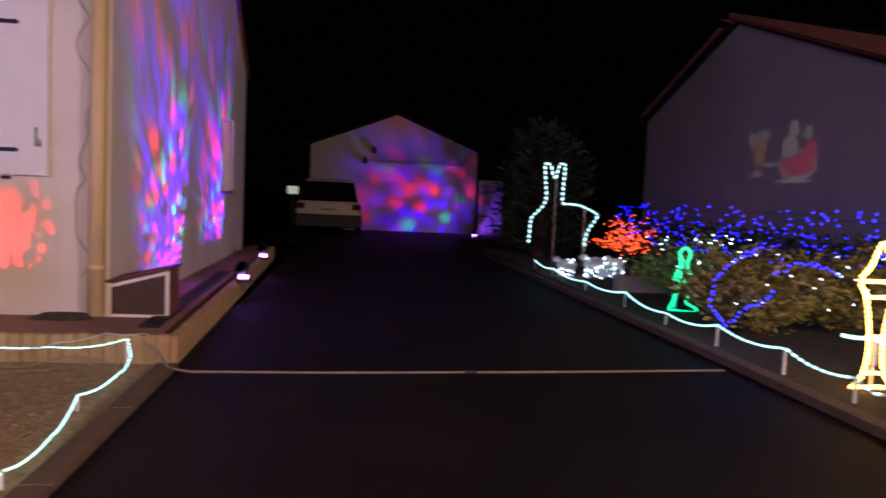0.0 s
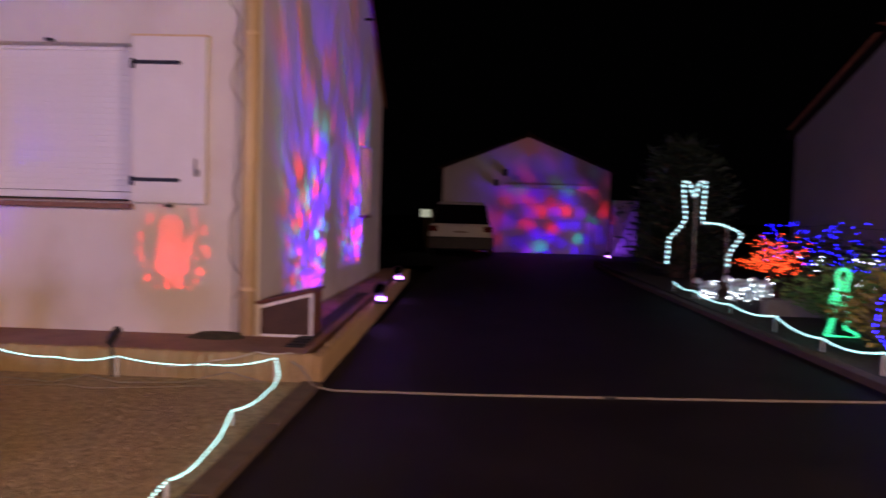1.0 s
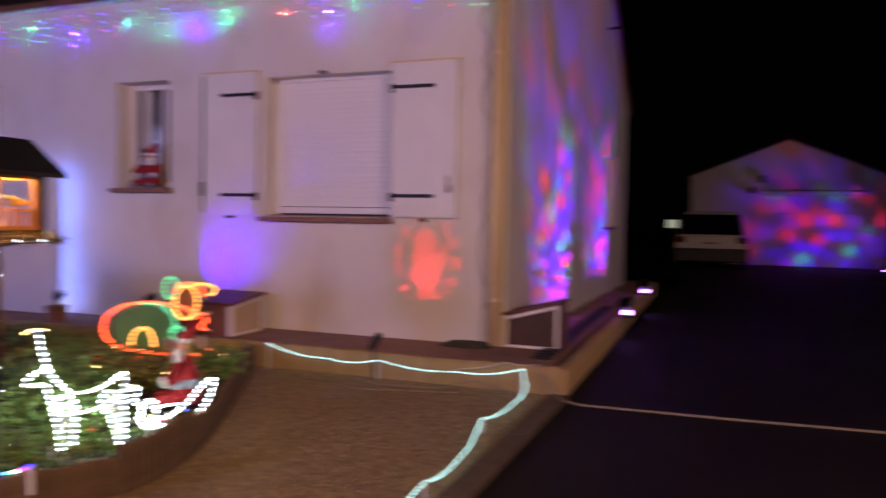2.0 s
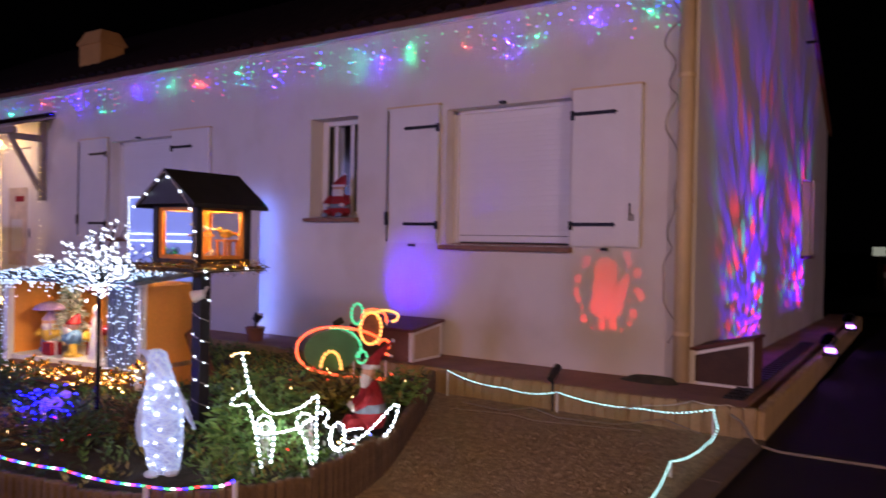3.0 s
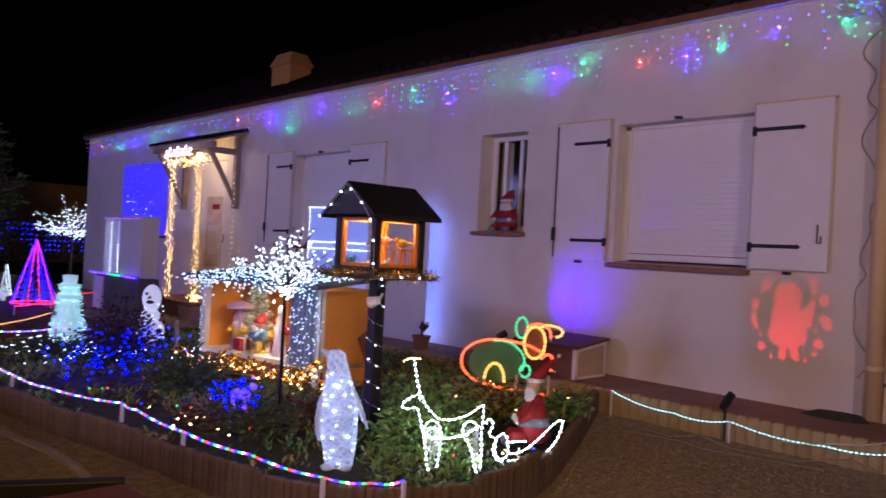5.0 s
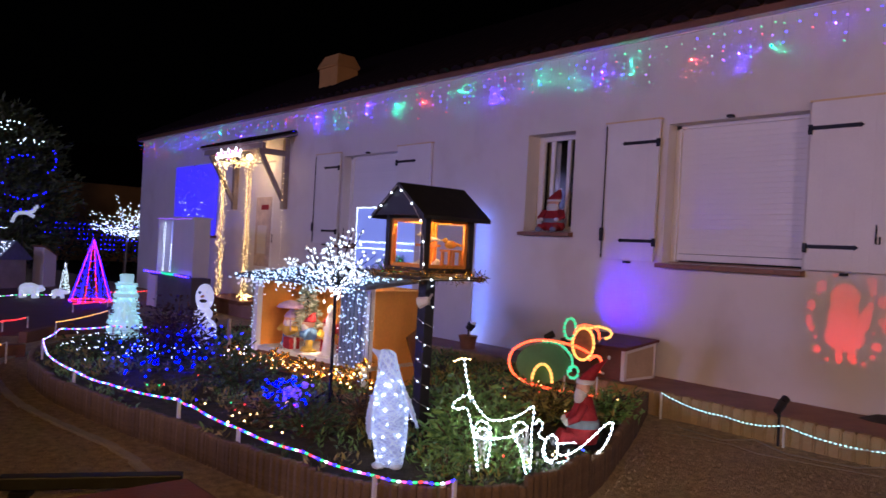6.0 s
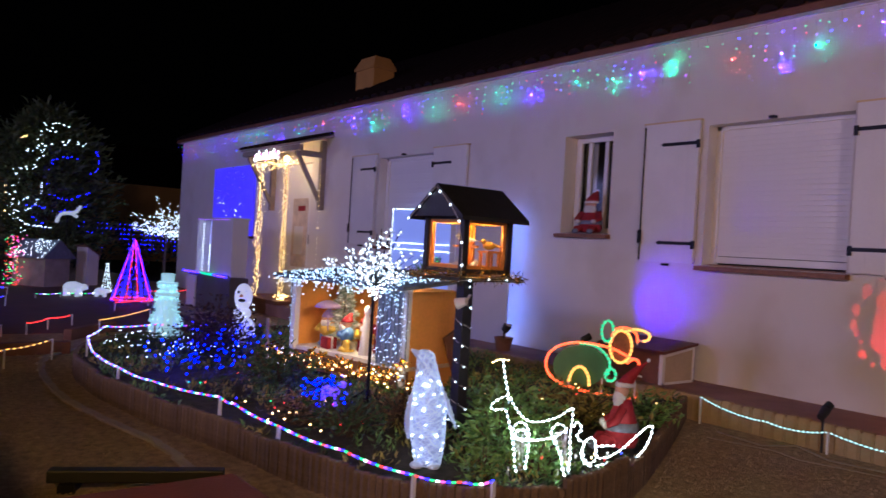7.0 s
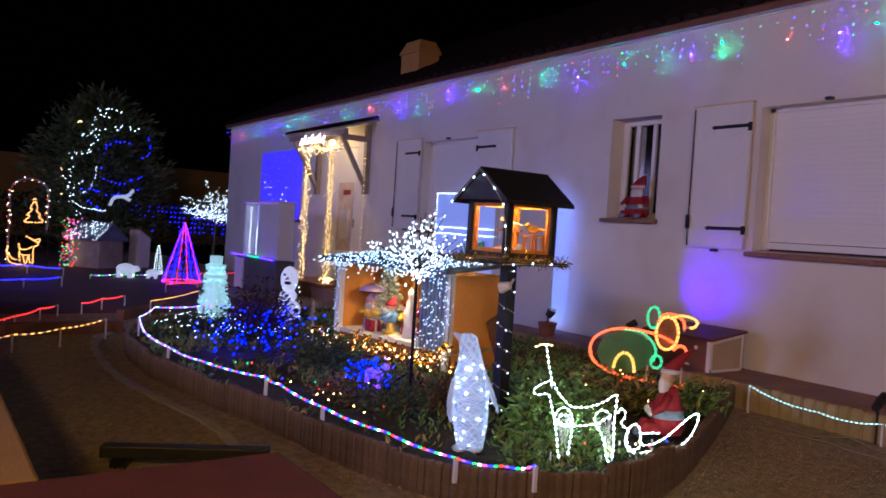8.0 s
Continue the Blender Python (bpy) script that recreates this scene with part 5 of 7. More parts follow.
for x in (-Wn + 0.025, -0.03):
    part("front_post", G().box((x, 0.0, Hn / 2 + 0.02), (0.05, 0.05, Hn)), M_OFFWHITE, nat)
part("hut_roof", G().prism([(-0.22, Hn + 0.02), (Dn + 0.08, Hn + 0.10), (Dn + 0.08, Hn + 0.125), (-0.22, Hn + 0.045)], "x", -Wn + 0.0, 0.14), M_ROOFDARK, nat, "blue-grey felt roof")
part("front_cloth", G().loft([[(-0.30 + i * 0.022, -0.028 + 0.008 * math.sin(i * 1.7), z) for i in range(13)] for z in (0.16, Hn)], closed=False, caps=False), M_CURTAINBLUE, nat, "grey-blue cloth strip")
part("prop_board", G().box((0.02, 0.5, 0.2), (0.02, 0.14, 0.42), pose(0, 0, 0, 25, 0, 0).to_3x3()), M_BROWNWOOD, nat)


def dwarf(place, turn, h, hat, coat, trousers, label, umbrella=False):
    g = G(); idx = []
    mats = [trousers, coat, M_SKIN, M_BEARD, hat]

    def mark(k):
        idx.extend([k] * (len(g.f) - len(idx)))
    g.ball((0, 0, 0.02), (0.22, 0.2, 0.05), 10, 5)
    for s in (-1, 1):
        g.tube([(0, s * 0.1, 0.03), (0, s * 0.09, 0.3)], 0.09, 8)
        g.ball((0.06, s * 0.11, 0.06), (0.13, 0.08, 0.06), 8, 5)
    mark(0)
    g.ball((0, 0, 0.42), (0.19, 0.2, 0.2), 12, 8)
    for s in (-1, 1):
        g.tube([(0, s * 0.18, 0.52), (0.1, s * 0.25, 0.4), (0.2, s * 0.16, 0.42)], 0.06, 7)
    mark(1)
    g.ball((0.02, 0, 0.68), (0.14, 0.14, 0.13), 12, 8); g.ball((0.16, 0, 0.68), 0.04, 8, 5)
    mark(2)
    g.ball((0.09, 0, 0.58), (0.11, 0.13, 0.12), 10, 7)
    mark(3)
    g.loft([[(r * math.cos(j * 0.6283) + dx, r * math.sin(j * 0.6283), z) for j in range(10)] for z, r, dx in ((0.72, 0.16, 0), (0.76, 0.15, 0), (0.86, 0.09, -0.04), (0.95, 0.03, -0.1))])
    if umbrella:
        g.tube([(0.2, 0.14, 0.4), (0.15, 0.08, 1.15)], 0.015, 6)
        g.loft([[(0.14 + r * math.cos(j * 0.6283), 0.08 + r * math.sin(j * 0.6283), z) for j in range(10)] for z, r in ((0.98, 0.36), (1.06, 0.3), (1.13, 0.17), (1.17, 0.02))])
    mark(4)
    me = g.mesh("garden_dwarf", True)
    for m in mats:
        me.materials.append(m)
    me.polygons.foreach_set("material_index", idx)
    ob = new("garden_dwarf", me)
    ob.matrix_world = pose(*place, 0, 0, turn) @ Matrix.Scale(h, 4)
    tagged(ob, label, "garden figure", "dwarf figures")


NM = pose(-2.80, -2.54, SOIL + 0.02, 0, 0, NT)


def in_hut(x, y, z=0.17):
    return tuple(NM @ Vector((x, y, z)))


dwarf(in_hut(-1.15, 0.22), -60, 0.32, M_VIOLET, M_YELLOW, M_BLUEP, "resin garden dwarf holding a violet umbrella", True)
dwarf(in_hut(-0.80, 0.13), -120, 0.32, M_RED, M_BLUEP, M_YELLOW, "resin garden dwarf in blue coat and red hat")
dwarf(in_hut(-0.60, 0.34), -60, 0.40, M_BLACK, M_RED, M_RED, "resin figure in a red coat standing behind")
dwarf(in_hut(-0.73, 0.26), -40, 0.31, M_RED, M_YELLOW, M_RED, "resin garden dwarf with a red hat behind")
lady = thing("robed_figure", in_hut(-0.585, 0.14), "tall white robed plaster figure in the hut", "figure")
part("robe", G().loft([[(r * math.cos(j * 0.6283), r * math.sin(j * 0.6283), z) for j in range(10)] for z, r in ((0, 0.058), (0.10, 0.046), (0.22, 0.030), (0.27, 0.034), (0.305, 0.015), (0.32, 0.026), (0.36, 0.024), (0.38, 0.004))]), M_WHITE, lady, smooth=True)
gift = thing("parcel", in_hut(-1.0, 0.12), "small red present box standing on the hut floor", "parcel")
part("carton", G().box((0, 0, 0.045), (0.11, 0.09, 0.09)), M_RED, gift, bevel=0.006)
part("ribbon", G().box((0, 0, 0.0465), (0.112, 0.02, 0.0935)), M_BEARD, gift)


def little_fir(place, h, r, material, label, n=700):
    tr = thing("small_fir", place, label, "fir tree")
    part("trunk", G().tube([(0, 0, 0), (0, 0, h)], 0.012, 6, 0.003), M_BARK, tr)
    g = G()
    for k in range(n):
        z = h * (0.1 + 0.9 * (k / n))
        rr = r * (1 - z / h) * (0.7 + 0.3 * math.sin(z / h * 40)) + 0.01
        a = RNG.uniform(0, 6.28)
        q = rr * math.sqrt(RNG.random())
        g.leaf((q * math.cos(a), q * math.sin(a), z), (math.cos(a), math.sin(a), RNG.uniform(-0.5, 0.3)), 0.05, 0.3)
    part("branch_work", g, material, tr, kind="stuff")


little_fir(in_hut(-1.07, 0.33), 0.53, 0.17, M_SNOWFIR, "small frosted artificial fir in the display hut", 1500)

# light net on the hut roof and hanging at its front
net = thing("roof_light_net", (-2.80, -2.54, SOIL + 0.02), "cool white light net over the hut roof edge", "light string", "white light strings", turn=NT)
b1, b2 = G(), G()
for k in range(420):
    x = RNG.uniform(-Wn, 0.12)
    y = RNG.uniform(-0.22, 0.45)
    b1.bulb((x, y, Hn + 0.055 + (y + 0.22) * 0.09 - (RNG.random() < 0.4) * RNG.uniform(0, 0.09) * (y < -0.12)), 0.0068)
for k in range(190):
    b1.bulb((RNG.uniform(-Wn - 0.01, 0.1), -0.22 + RNG.gauss(0, 0.015), Hn + 0.05 - abs(RNG.gauss(0, 0.04))), 0.0075)
for k in range(150):
    b2.bulb((RNG.uniform(-0.30, 0.02), -0.045 + RNG.gauss(0, 0.012), RNG.uniform(0.06, Hn)), 0.0055)
for k in range(26):
    b2.bulb((-Wn + RNG.uniform(-0.02, 0.05), -0.03, 0.1 + k * 0.024), 0.0055)
part("lit_string", b1, E_ICE, net, kind="stuff")
part("hanging_cluster", b2, E_ICE, net, kind="stuff")
wires = G()
for i in range(9):
    wires.tube([(-0.30 + i * 0.04, -0.045, Hn), (-0.29 + i * 0.04, -0.05, 0.06)], 0.0025, 3)
wires.tube([(-Wn, -0.03, 0.08), (-Wn, -0.03, Hn)], 0.003, 3)
for y in (-0.2, -0.1, 0.0):
    wires.tube([(-Wn, y, Hn + 0.052 + (y + 0.22) * 0.09), (0.12, y, Hn + 0.052 + (y + 0.22) * 0.09)], 0.0025, 3)
part("wire_net", wires, M_DARKCABLE, net, kind="stuff")
wl = thing("light_garland", (-2.80, -2.54, SOIL), "warm white light garland in leaves before the hut", "light string", turn=NT)
b3, lf = G(), G()
for k in range(70):
    q = (RNG.uniform(-Wn - 0.1, 0.1), -0.10 + RNG.gauss(0, 0.05), 0.05 + abs(RNG.gauss(0.06, 0.04)))
    b3.bulb(q, 0.010)
    for j in range(6):
        lf.leaf(Vector(q) + Vector([RNG.gauss(0, 0.02) for _ in range(3)]), (RNG.uniform(-1, 1), RNG.uniform(-1, 1), RNG.uniform(-0.2, 1)), 0.05, 0.6)
part("lit_string", b3, E_WARM, wl, kind="stuff")
part("clear_petals", lf, M_TINSEL, wl, kind="stuff")

# blossom tree of white lights on a tripod
bt = thing("blossom_light_tree", (-2.545, -3.02, SOIL), "dark pole with branches of white blossom lights", "light tree")
part("pole", G().tube([(0, 0, 0.02), (0, 0, 0.80)], 0.011, 8), M_BLACKIRON, bt)
for a in (0.3, 2.4, 4.5):
    part("leg", G().tube([(0, 0, 0.12), (0.2 * math.cos(a), 0.2 * math.sin(a), 0.005)], 0.007, 6), M_BLACKIRON, bt)
br, fl, bulbs = G(), G(), G()
for k in range(30):
    a = 2.4 * k
    el = RNG.uniform(0.4, 1.4)
    ln = RNG.uniform(0.22, 0.46)
    d = Vector((math.cos(a) * math.cos(el), math.sin(a) * math.cos(el), math.sin(el)))
    pts = [Vector((0, 0, 0.77)) + d * ln * s + Vector((0, 0, -0.06 * s * s * (1 - math.sin(el)))) for s in (0, 0.35, 0.7, 1)]
    br.tube(pts, 0.005, 4, 0.002)
    for j in range(9):
        s = RNG.uniform(0.15, 1) ** 0.8
        i = min(2, int(s * 3))
        p = pts[i].lerp(pts[i + 1], s * 3 - i) + Vector([RNG.gauss(0, 0.02) for _ in range(3)])
        bulbs.bulb(p, 0.0078)
        for m in range(4):
            fl.leaf(p, (RNG.uniform(-1, 1), RNG.uniform(-1, 1), RNG.uniform(-1, 1)), 0.02, 0.8)
for k in range(40):
    bulbs.bulb((RNG.gauss(0, 0.03), RNG.gauss(0, 0.03), 0.77 + RNG.gauss(0, 0.04)), 0.0085)
part("branch_work", br, M_BLACKIRON, bt)
part("petals", fl, M_WIRE, bt, kind="stuff")
part("lit_string", bulbs, E_WHITE, bt, kind="stuff")
gs = thing("grass_spikes", (-2.95, -2.25, SOIL + 0.78), "green artificial grass tuft standing on the hut roof", "plant")
part("blades", (lambda g: [g.leaf((RNG.gauss(0, 0.02), RNG.gauss(0, 0.02), 0.02), (RNG.gauss(0, 0.3), RNG.gauss(0, 0.3), 1), 0.2, 0.1) for _ in range(26)] and g)(G()), M_GREENP, gs)
part("tips", (lambda g: [g.bulb((RNG.gauss(0, 0.035), RNG.gauss(0, 0.035), RNG.uniform(0.06, 0.2)), 0.005) for _ in range(10)] and g)(G()), E_GREEN, gs)

# snowman of lit acrylic
sn = thing("snowman_figure", (-6.05, -3.15, SOIL), "frosted acrylic snowman lit with cool white bulbs", "light figure")
SP = [(0.0, 0.115), (0.07, 0.148), (0.18, 0.13), (0.27, 0.095), (0.35, 0.10), (0.42, 0.078), (0.455, 0.062), (0.5, 0.075), (0.54, 0.065)]
part("body", G().loft([[(r * math.cos(j * 0.4488), r * math.sin(j * 0.4488), z) for j in range(14)] for z, r in SP]), E_SNOWMAN, sn, smooth=True)
part("hat", G().loft([[(r * math.cos(j * 0.4488), r * math.sin(j * 0.4488), z) for j in range(14)] for z, r in ((0.53, 0.10), (0.545, 0.10), (0.55, 0.06), (0.63, 0.066), (0.635, 0.05))]), E_SNOWMAN, sn, "frosted top hat")
sc = G()
for k in range(260):
    i = RNG.randrange(len(SP) - 1)
    f = RNG.random()
    z, r = SP[i][0] + (SP[i + 1][0] - SP[i][0]) * f, SP[i][1] + (SP[i + 1][1] - SP[i][1]) * f
    a = RNG.uniform(0, 6.28)
    sc.leaf((r * math.cos(a), r * math.sin(a), z), (math.cos(a), math.sin(a), RNG.uniform(-1, 1)), 0.04, 0.5)
part("acrylic_chips", sc, E_SNOWMAN, sn, kind="stuff")
sb = G()
for k in range(70):
    i = RNG.randrange(len(SP) - 1)
    z, r = SP[i]
    a = RNG.uniform(0, 6.28)
    sb.bulb((r * math.cos(a), r * math.sin(a), z + RNG.uniform(0, 0.05)), 0.010)
part("lit_string", sb, E_WHITEROPE, sn, kind="stuff")
part("scarf", G().tube([(0.10 * math.cos(i * 0.5), 0.10 * math.sin(i * 0.5), 0.43) for i in range(14)], 0.02, 6), E_SNOWMAN, sn)

# upright white snow figure with coal eyes
ol = thing("standing_snow_figure", (-5.45, -2.62, SOIL), "white lit snow figure with dark buttons on stick", "light figure")
part("feet_stand", G().tube([(0, 0, 0), (0, 0, 0.1)], 0.05, 8), M_WHITE, ol)
part("lower_body", G().ball((0, 0, 0.16), (0.13, 0.13, 0.11), 12, 8), E_GREYLIT, ol, smooth=True)
part("upper_body", G().ball((0, 0, 0.3), (0.085, 0.085, 0.07), 12, 8), E_GREYLIT, ol, smooth=True)
part("head", G().ball((0.01, 0, 0.46), (0.09, 0.085, 0.13), 12, 8), E_GREYLIT, ol, smooth=True)
for s in (-1, 1):
    part("eye", G().ball((0.075, -0.045 + s * 0.035, 0.51), 0.015, 8, 5), M_BLACK, ol)
for z in (0.14, 0.2, 0.3):
    part("button", G().ball((0.10 if z < 0.25 else 0.07, -0.06 if z < 0.25 else -0.05, z), 0.017, 8, 5), M_BLACK, ol)
part("mouth", G().ball((0.07, -0.035, 0.43), (0.03, 0.045, 0.02), 8, 5), M_BLACK, ol)
part("nose", G().tube([(0.08, -0.05, 0.475), (0.14, -0.1, 0.47)], 0.016, 7, 0.003), M_ORANGEWOOD, ol)
part("arm", G().tube([(0.0, -0.08, 0.31), (0.06, -0.16, 0.36), (0.1, -0.2, 0.42)], 0.007, 5), M_BROWNWOOD, ol)
part("lit_string", (lambda g: [g.bulb((0.12 * math.cos(k), 0.12 * math.sin(k), 0.1 + 0.035 * (k % 10)), 0.007) for k in range(26)] and g)(G()), E_WHITE, ol, kind="stuff")

# scattered strings in the plants
def scatter(label, lights, boxes, count, radius=0.006):
    s = thing("scattered_lights", (0, 0, 0), label, "light string", "strings in the bed")
    gs = [G() for _ in lights]
    pts = []
    for k in range(count):
        x0, x1, y0, y1, h = boxes[k % len(boxes)]
        x, y = RNG.uniform(x0, x1), RNG.uniform(y0, y1)
        if not inside(x, y):
            continue
        p = (x, y, SOIL + RNG.uniform(0.03, h))
        gs[RNG.randrange(len(lights))].bulb(p, radius)
        pts.append(p)
    for g, e in zip(gs, lights):
        if g.v:
            part("lit_string", g, e, s, kind="stuff")
    pts.sort()
    part("cable", G().tube(pts, 0.0018, 3), M_DARKCABLE, s)


scatter("blue light string tangled through the bed plants", [E_DEEPBLUE], [(-4.7, -3.7, -3.85, -3.15, 0.2), (-5.2, -4.3, -3.4, -2.7, 0.3), (-2.75, -2.5, -3.4, -3.15, 0.2)], 190, 0.0066)
scatter("cool white light string laid over low plants", [E_WHITE], [(-6.0, -4.5, -3.9, -2.9, 0.12), (-4.4, -3.9, -2.9, -2.5, 0.15)], 210, 0.0065)
scatter("warm and red light string in low plants", [E_WARM, E_WARM, E_RED], [(-2.7, -1.5, -3.9, -3.3, 0.12), (-2.3, -1.0, -2.4, -1.4, 0.2), (-1.2, -0.8, -3.3, -1.3, 0.14)], 54, 0.0075)
scatter("few green and blue lights in the plants", [E_GREEN, E_BLUE, E_ORANGE], [(-3.4, -1.2, -3.9, -2.6, 0.15), (-1.0, -0.75, -2.6, -1.5, 0.1)], 26, 0.0075)
bl = thing("blue_animal_figure", (-2.62, -3.25, SOIL), "small violet lit acrylic animal figure in the bed", "light figure", turn=30)
part("body", G().ball((0, 0, 0.11), (0.07, 0.03, 0.035), 10, 6), E_DIMVIOLET, bl, smooth=True)
part("head", G().ball((0.085, 0, 0.16), (0.03, 0.02, 0.022), 8, 5), E_DIMVIOLET, bl, smooth=True)
for x in (-0.045, 0.045):
    for y in (-0.015, 0.015):
        part("leg", G().tube([(x, y, 0.1), (x, y, 0)], 0.008, 5), E_DIMVIOLET, bl)
for k, (x, y) in enumerate(((-4.35, -2.62), (-4.2, -2.55), (-4.28, -2.9))):
    pk = thing("wooden_stake", (x, y, SOIL), "thin grey wooden stake leaning in the bed", "stake", "bed stakes")
    part("shaft", G().box((0, 0, 0.18), (0.03, 0.02, 0.4), pose(0, 0, 0, 0, 10 - 6 * k, 0).to_3x3()), M_GREYWOOD, pk)

# off rope along terrace border and gravel, with wires and stake spots
off = thing("white_rope_light", (0, 0, 0), "cool white rope light on stakes along gravel edge", "rope light")
op = [(-1.6, -0.78, 0.02), (-1.1, -0.78, -0.05), (-0.7, -0.77, -0.03), (-0.1, -0.78, -0.06), (0.35, -0.78, 0.0), (0.42, -0.95, -0.06), (0.425, -1.2, -0.11), (0.39, -1.75, -0.09), (0.47, -2.3, -0.12), (0.47, -2.75, -0.10), (0.45, -3.6, -0.12)]
rope_light(off, sag(op, 0.025, 7), 0.0043, [E_UNEVEN], 0.03, 0.6)
stakes(off, [op[0], op[2], op[4], op[7], op[9]], -0.18, 0.006)
cb = thing("extension_cable", (0, 0, 0), "white extension cable lying loose over the gravel", "cable")
part("wire", G().tube([(-1.35, -0.95, -0.155), (-1.0, -1.0, -0.16), (-0.85, -0.86, -0.14), (-0.6, -0.95, -0.16), (-0.2, -0.92, -0.15), (0.05, -0.8, -0.10), (0.3, -0.84, -0.15)], 0.0045, 5), M_DULLCABLE, cb)
part("wire", G().tube([(-1.3, -1.15, -0.16), (-0.9, -1.05, -0.16), (-0.7, -1.12, -0.16), (-0.3, -1.02, -0.16), (-0.05, -0.95, -0.16)], 0.003, 5), M_DULLCABLE, cb)

part("wire", G().tube(sag([(-0.35, -0.80, -0.08), (-0.05, -0.79, -0.03), (0.22, -0.76, 0.03), (0.42, -0.70, 0.02), (0.55, -0.66, 0.012)], 0.012, 5), 0.0035, 5), M_CABLE, cb)


def stake_spot(place, target, label, rise=0.2):
    sp = thing("stake_spot", place, label, "lamp", "stake spots")
    d = (Vector(target) - Vector(place) - Vector((0, 0, rise))).normalized()
    h = Vector((0, 0, rise))
    part("spike", G().tube([(0, 0, -0.08), (0, 0, rise - 0.04)], 0.009, 6), M_BLACK, sp)
    part("housing", G().tube([h - d * 0.045, h - d * 0.015, h + d * 0.04], 0.024, 12, 0.031), M_BLACK, sp)
    part("bracket", G().tube([(0, 0, rise - 0.06), h - d * 0.03], 0.012, 6), M_BLACK, sp)
    return Vector(place) + h + d * 0.047, d


rs_at, rs_dir = stake_spot((-0.74, -0.76, -0.12), (-0.78, 0, 0.5), "black stake spot throwing a red picture on the wall")

# ---------------------------------------------------------------- lamps that throw pictures
def throw(fixture, place, target, power, colour, cone, slide, name="picture_lamp", reach=0.05, size=0.0005, hood=True):
    """A lamp behind a film slide in a short hood."""
    p, d = Vector(place), (Vector(target) - Vector(place)).normalized()
    lamp(name, "SPOT", p, Vector(target), power, colour, size, cone, 0.15)
    half = reach * math.tan(radians(cone / 2)) * 1.08
    ob = part("slide", G().add([(-half, -half, 0), (half, -half, 0), (half, half, 0), (-half, half, 0)], [(0, 1, 2, 3)]), slide, fixture, "coloured film slide")
    ob.matrix_world = look(p + d * reach, p + d)
    if hood:
        r = half * 1.45
        h = G().loft([[(r * math.cos(j * 0.5236), r * math.sin(j * 0.5236), z) for j in range(12)] for z in (-reach - 0.01, 0.012)], caps=False)
        ho = part("hood", h, M_BLACK, fixture)
        ho.matrix_world = look(p, p + d)


FRONT = ((0, 1, 0), 0.0, (1, 0, 0), (0, 0, 1))
GABLE = ((1, 0, 0), 0.0, (0, 1, 0), (0, 0, 1))
RED = (0.028, 0.0002, 0.0003)
# rounded figure with a raised arm, in centimetres from its middle
figure = [(-1, 17, 10, 9.5), (-1, 1, 11, 15), (0, -11, 13.6, 9.8), (11.5, 0, 5, 6), (14, 6, 3.4, 6), (16.2, 11.5, 2.2, 4.4), (-3, -25, 2.7, 5), (5.6, -24, 3, 4.6), (7.2, -27, 2.2, 2)]
marks = [(-17, 24, 3.4, 4.2), (-19, 20.5, 1.9, 3.4), (16, 29, 3.4, 3.2), (17.4, 23, 2.4, 4.4), (24, 15.6, 3.6, 4.2), (25, 2, 4, 2.8), (27, -1.6, 2.8, 4.2), (-24, 9.5, 3, 4.2), (-25, -1.4, 2.4, 4.2), (-22.8, -7, 2.2, 2.6),
         (-18.2, -21.5, 3, 3.2), (-19.6, -12.8, 1.5, 1.5), (21.4, -15.2, 3.4, 3.6), (19, -22.6, 2, 2), (13.5, -28, 1.5, 1.8), (-11, -28, 1.4, 1.8), (-8, 32, 2, 1.2), (19, -6, 1.5, 1.5)]
fx = thing("red_picture_projector", (-0.74, -0.76, 0.08), "small black projector head on the stake spot", "lamp")
red_spot = (tuple(rs_at + rs_dir * 0.02), (-0.67, 0, 0.60), 0.02)
throw(fx, red_spot[0], red_spot[1], 960, (1, 1, 1), 84, slide_shapes("red_slide", red_spot, FRONT, [(-0.665 + a / 100, 0.625 + b / 100, c / 100, e / 100, RED) for a, b, c, e in marks + figure], 0.10), reach=red_spot[2], size=0.00006)


def flood(place, target, power, cone, label, blur=0.0005, reach=0.02, **pattern):
    fl = thing("flood_lamp", place, label, "lamp", "violet flood lamps")
    part("base", G().box((0, 0, 0.012), (0.14, 0.12, 0.024)), M_BLACK, fl, bevel=0.004)
    part("body", G().box((0, 0, 0.05), (0.10, 0.09, 0.05)), M_BLACK, fl, bevel=0.008)
    part("lens", G().box((0.0, -0.05, 0.055), (0.09, 0.03, 0.04)), E_LENS, fl, "glowing violet-white lens", bevel=0.005)
    at = tuple(Vector(place) + Vector((-0.02, 0.0, 0.14)))
    throw(fl, at, target, power, (1, 1, 1), cone, slide_spots("spot_slide", (at, target, reach), **pattern), size=blur, reach=reach)


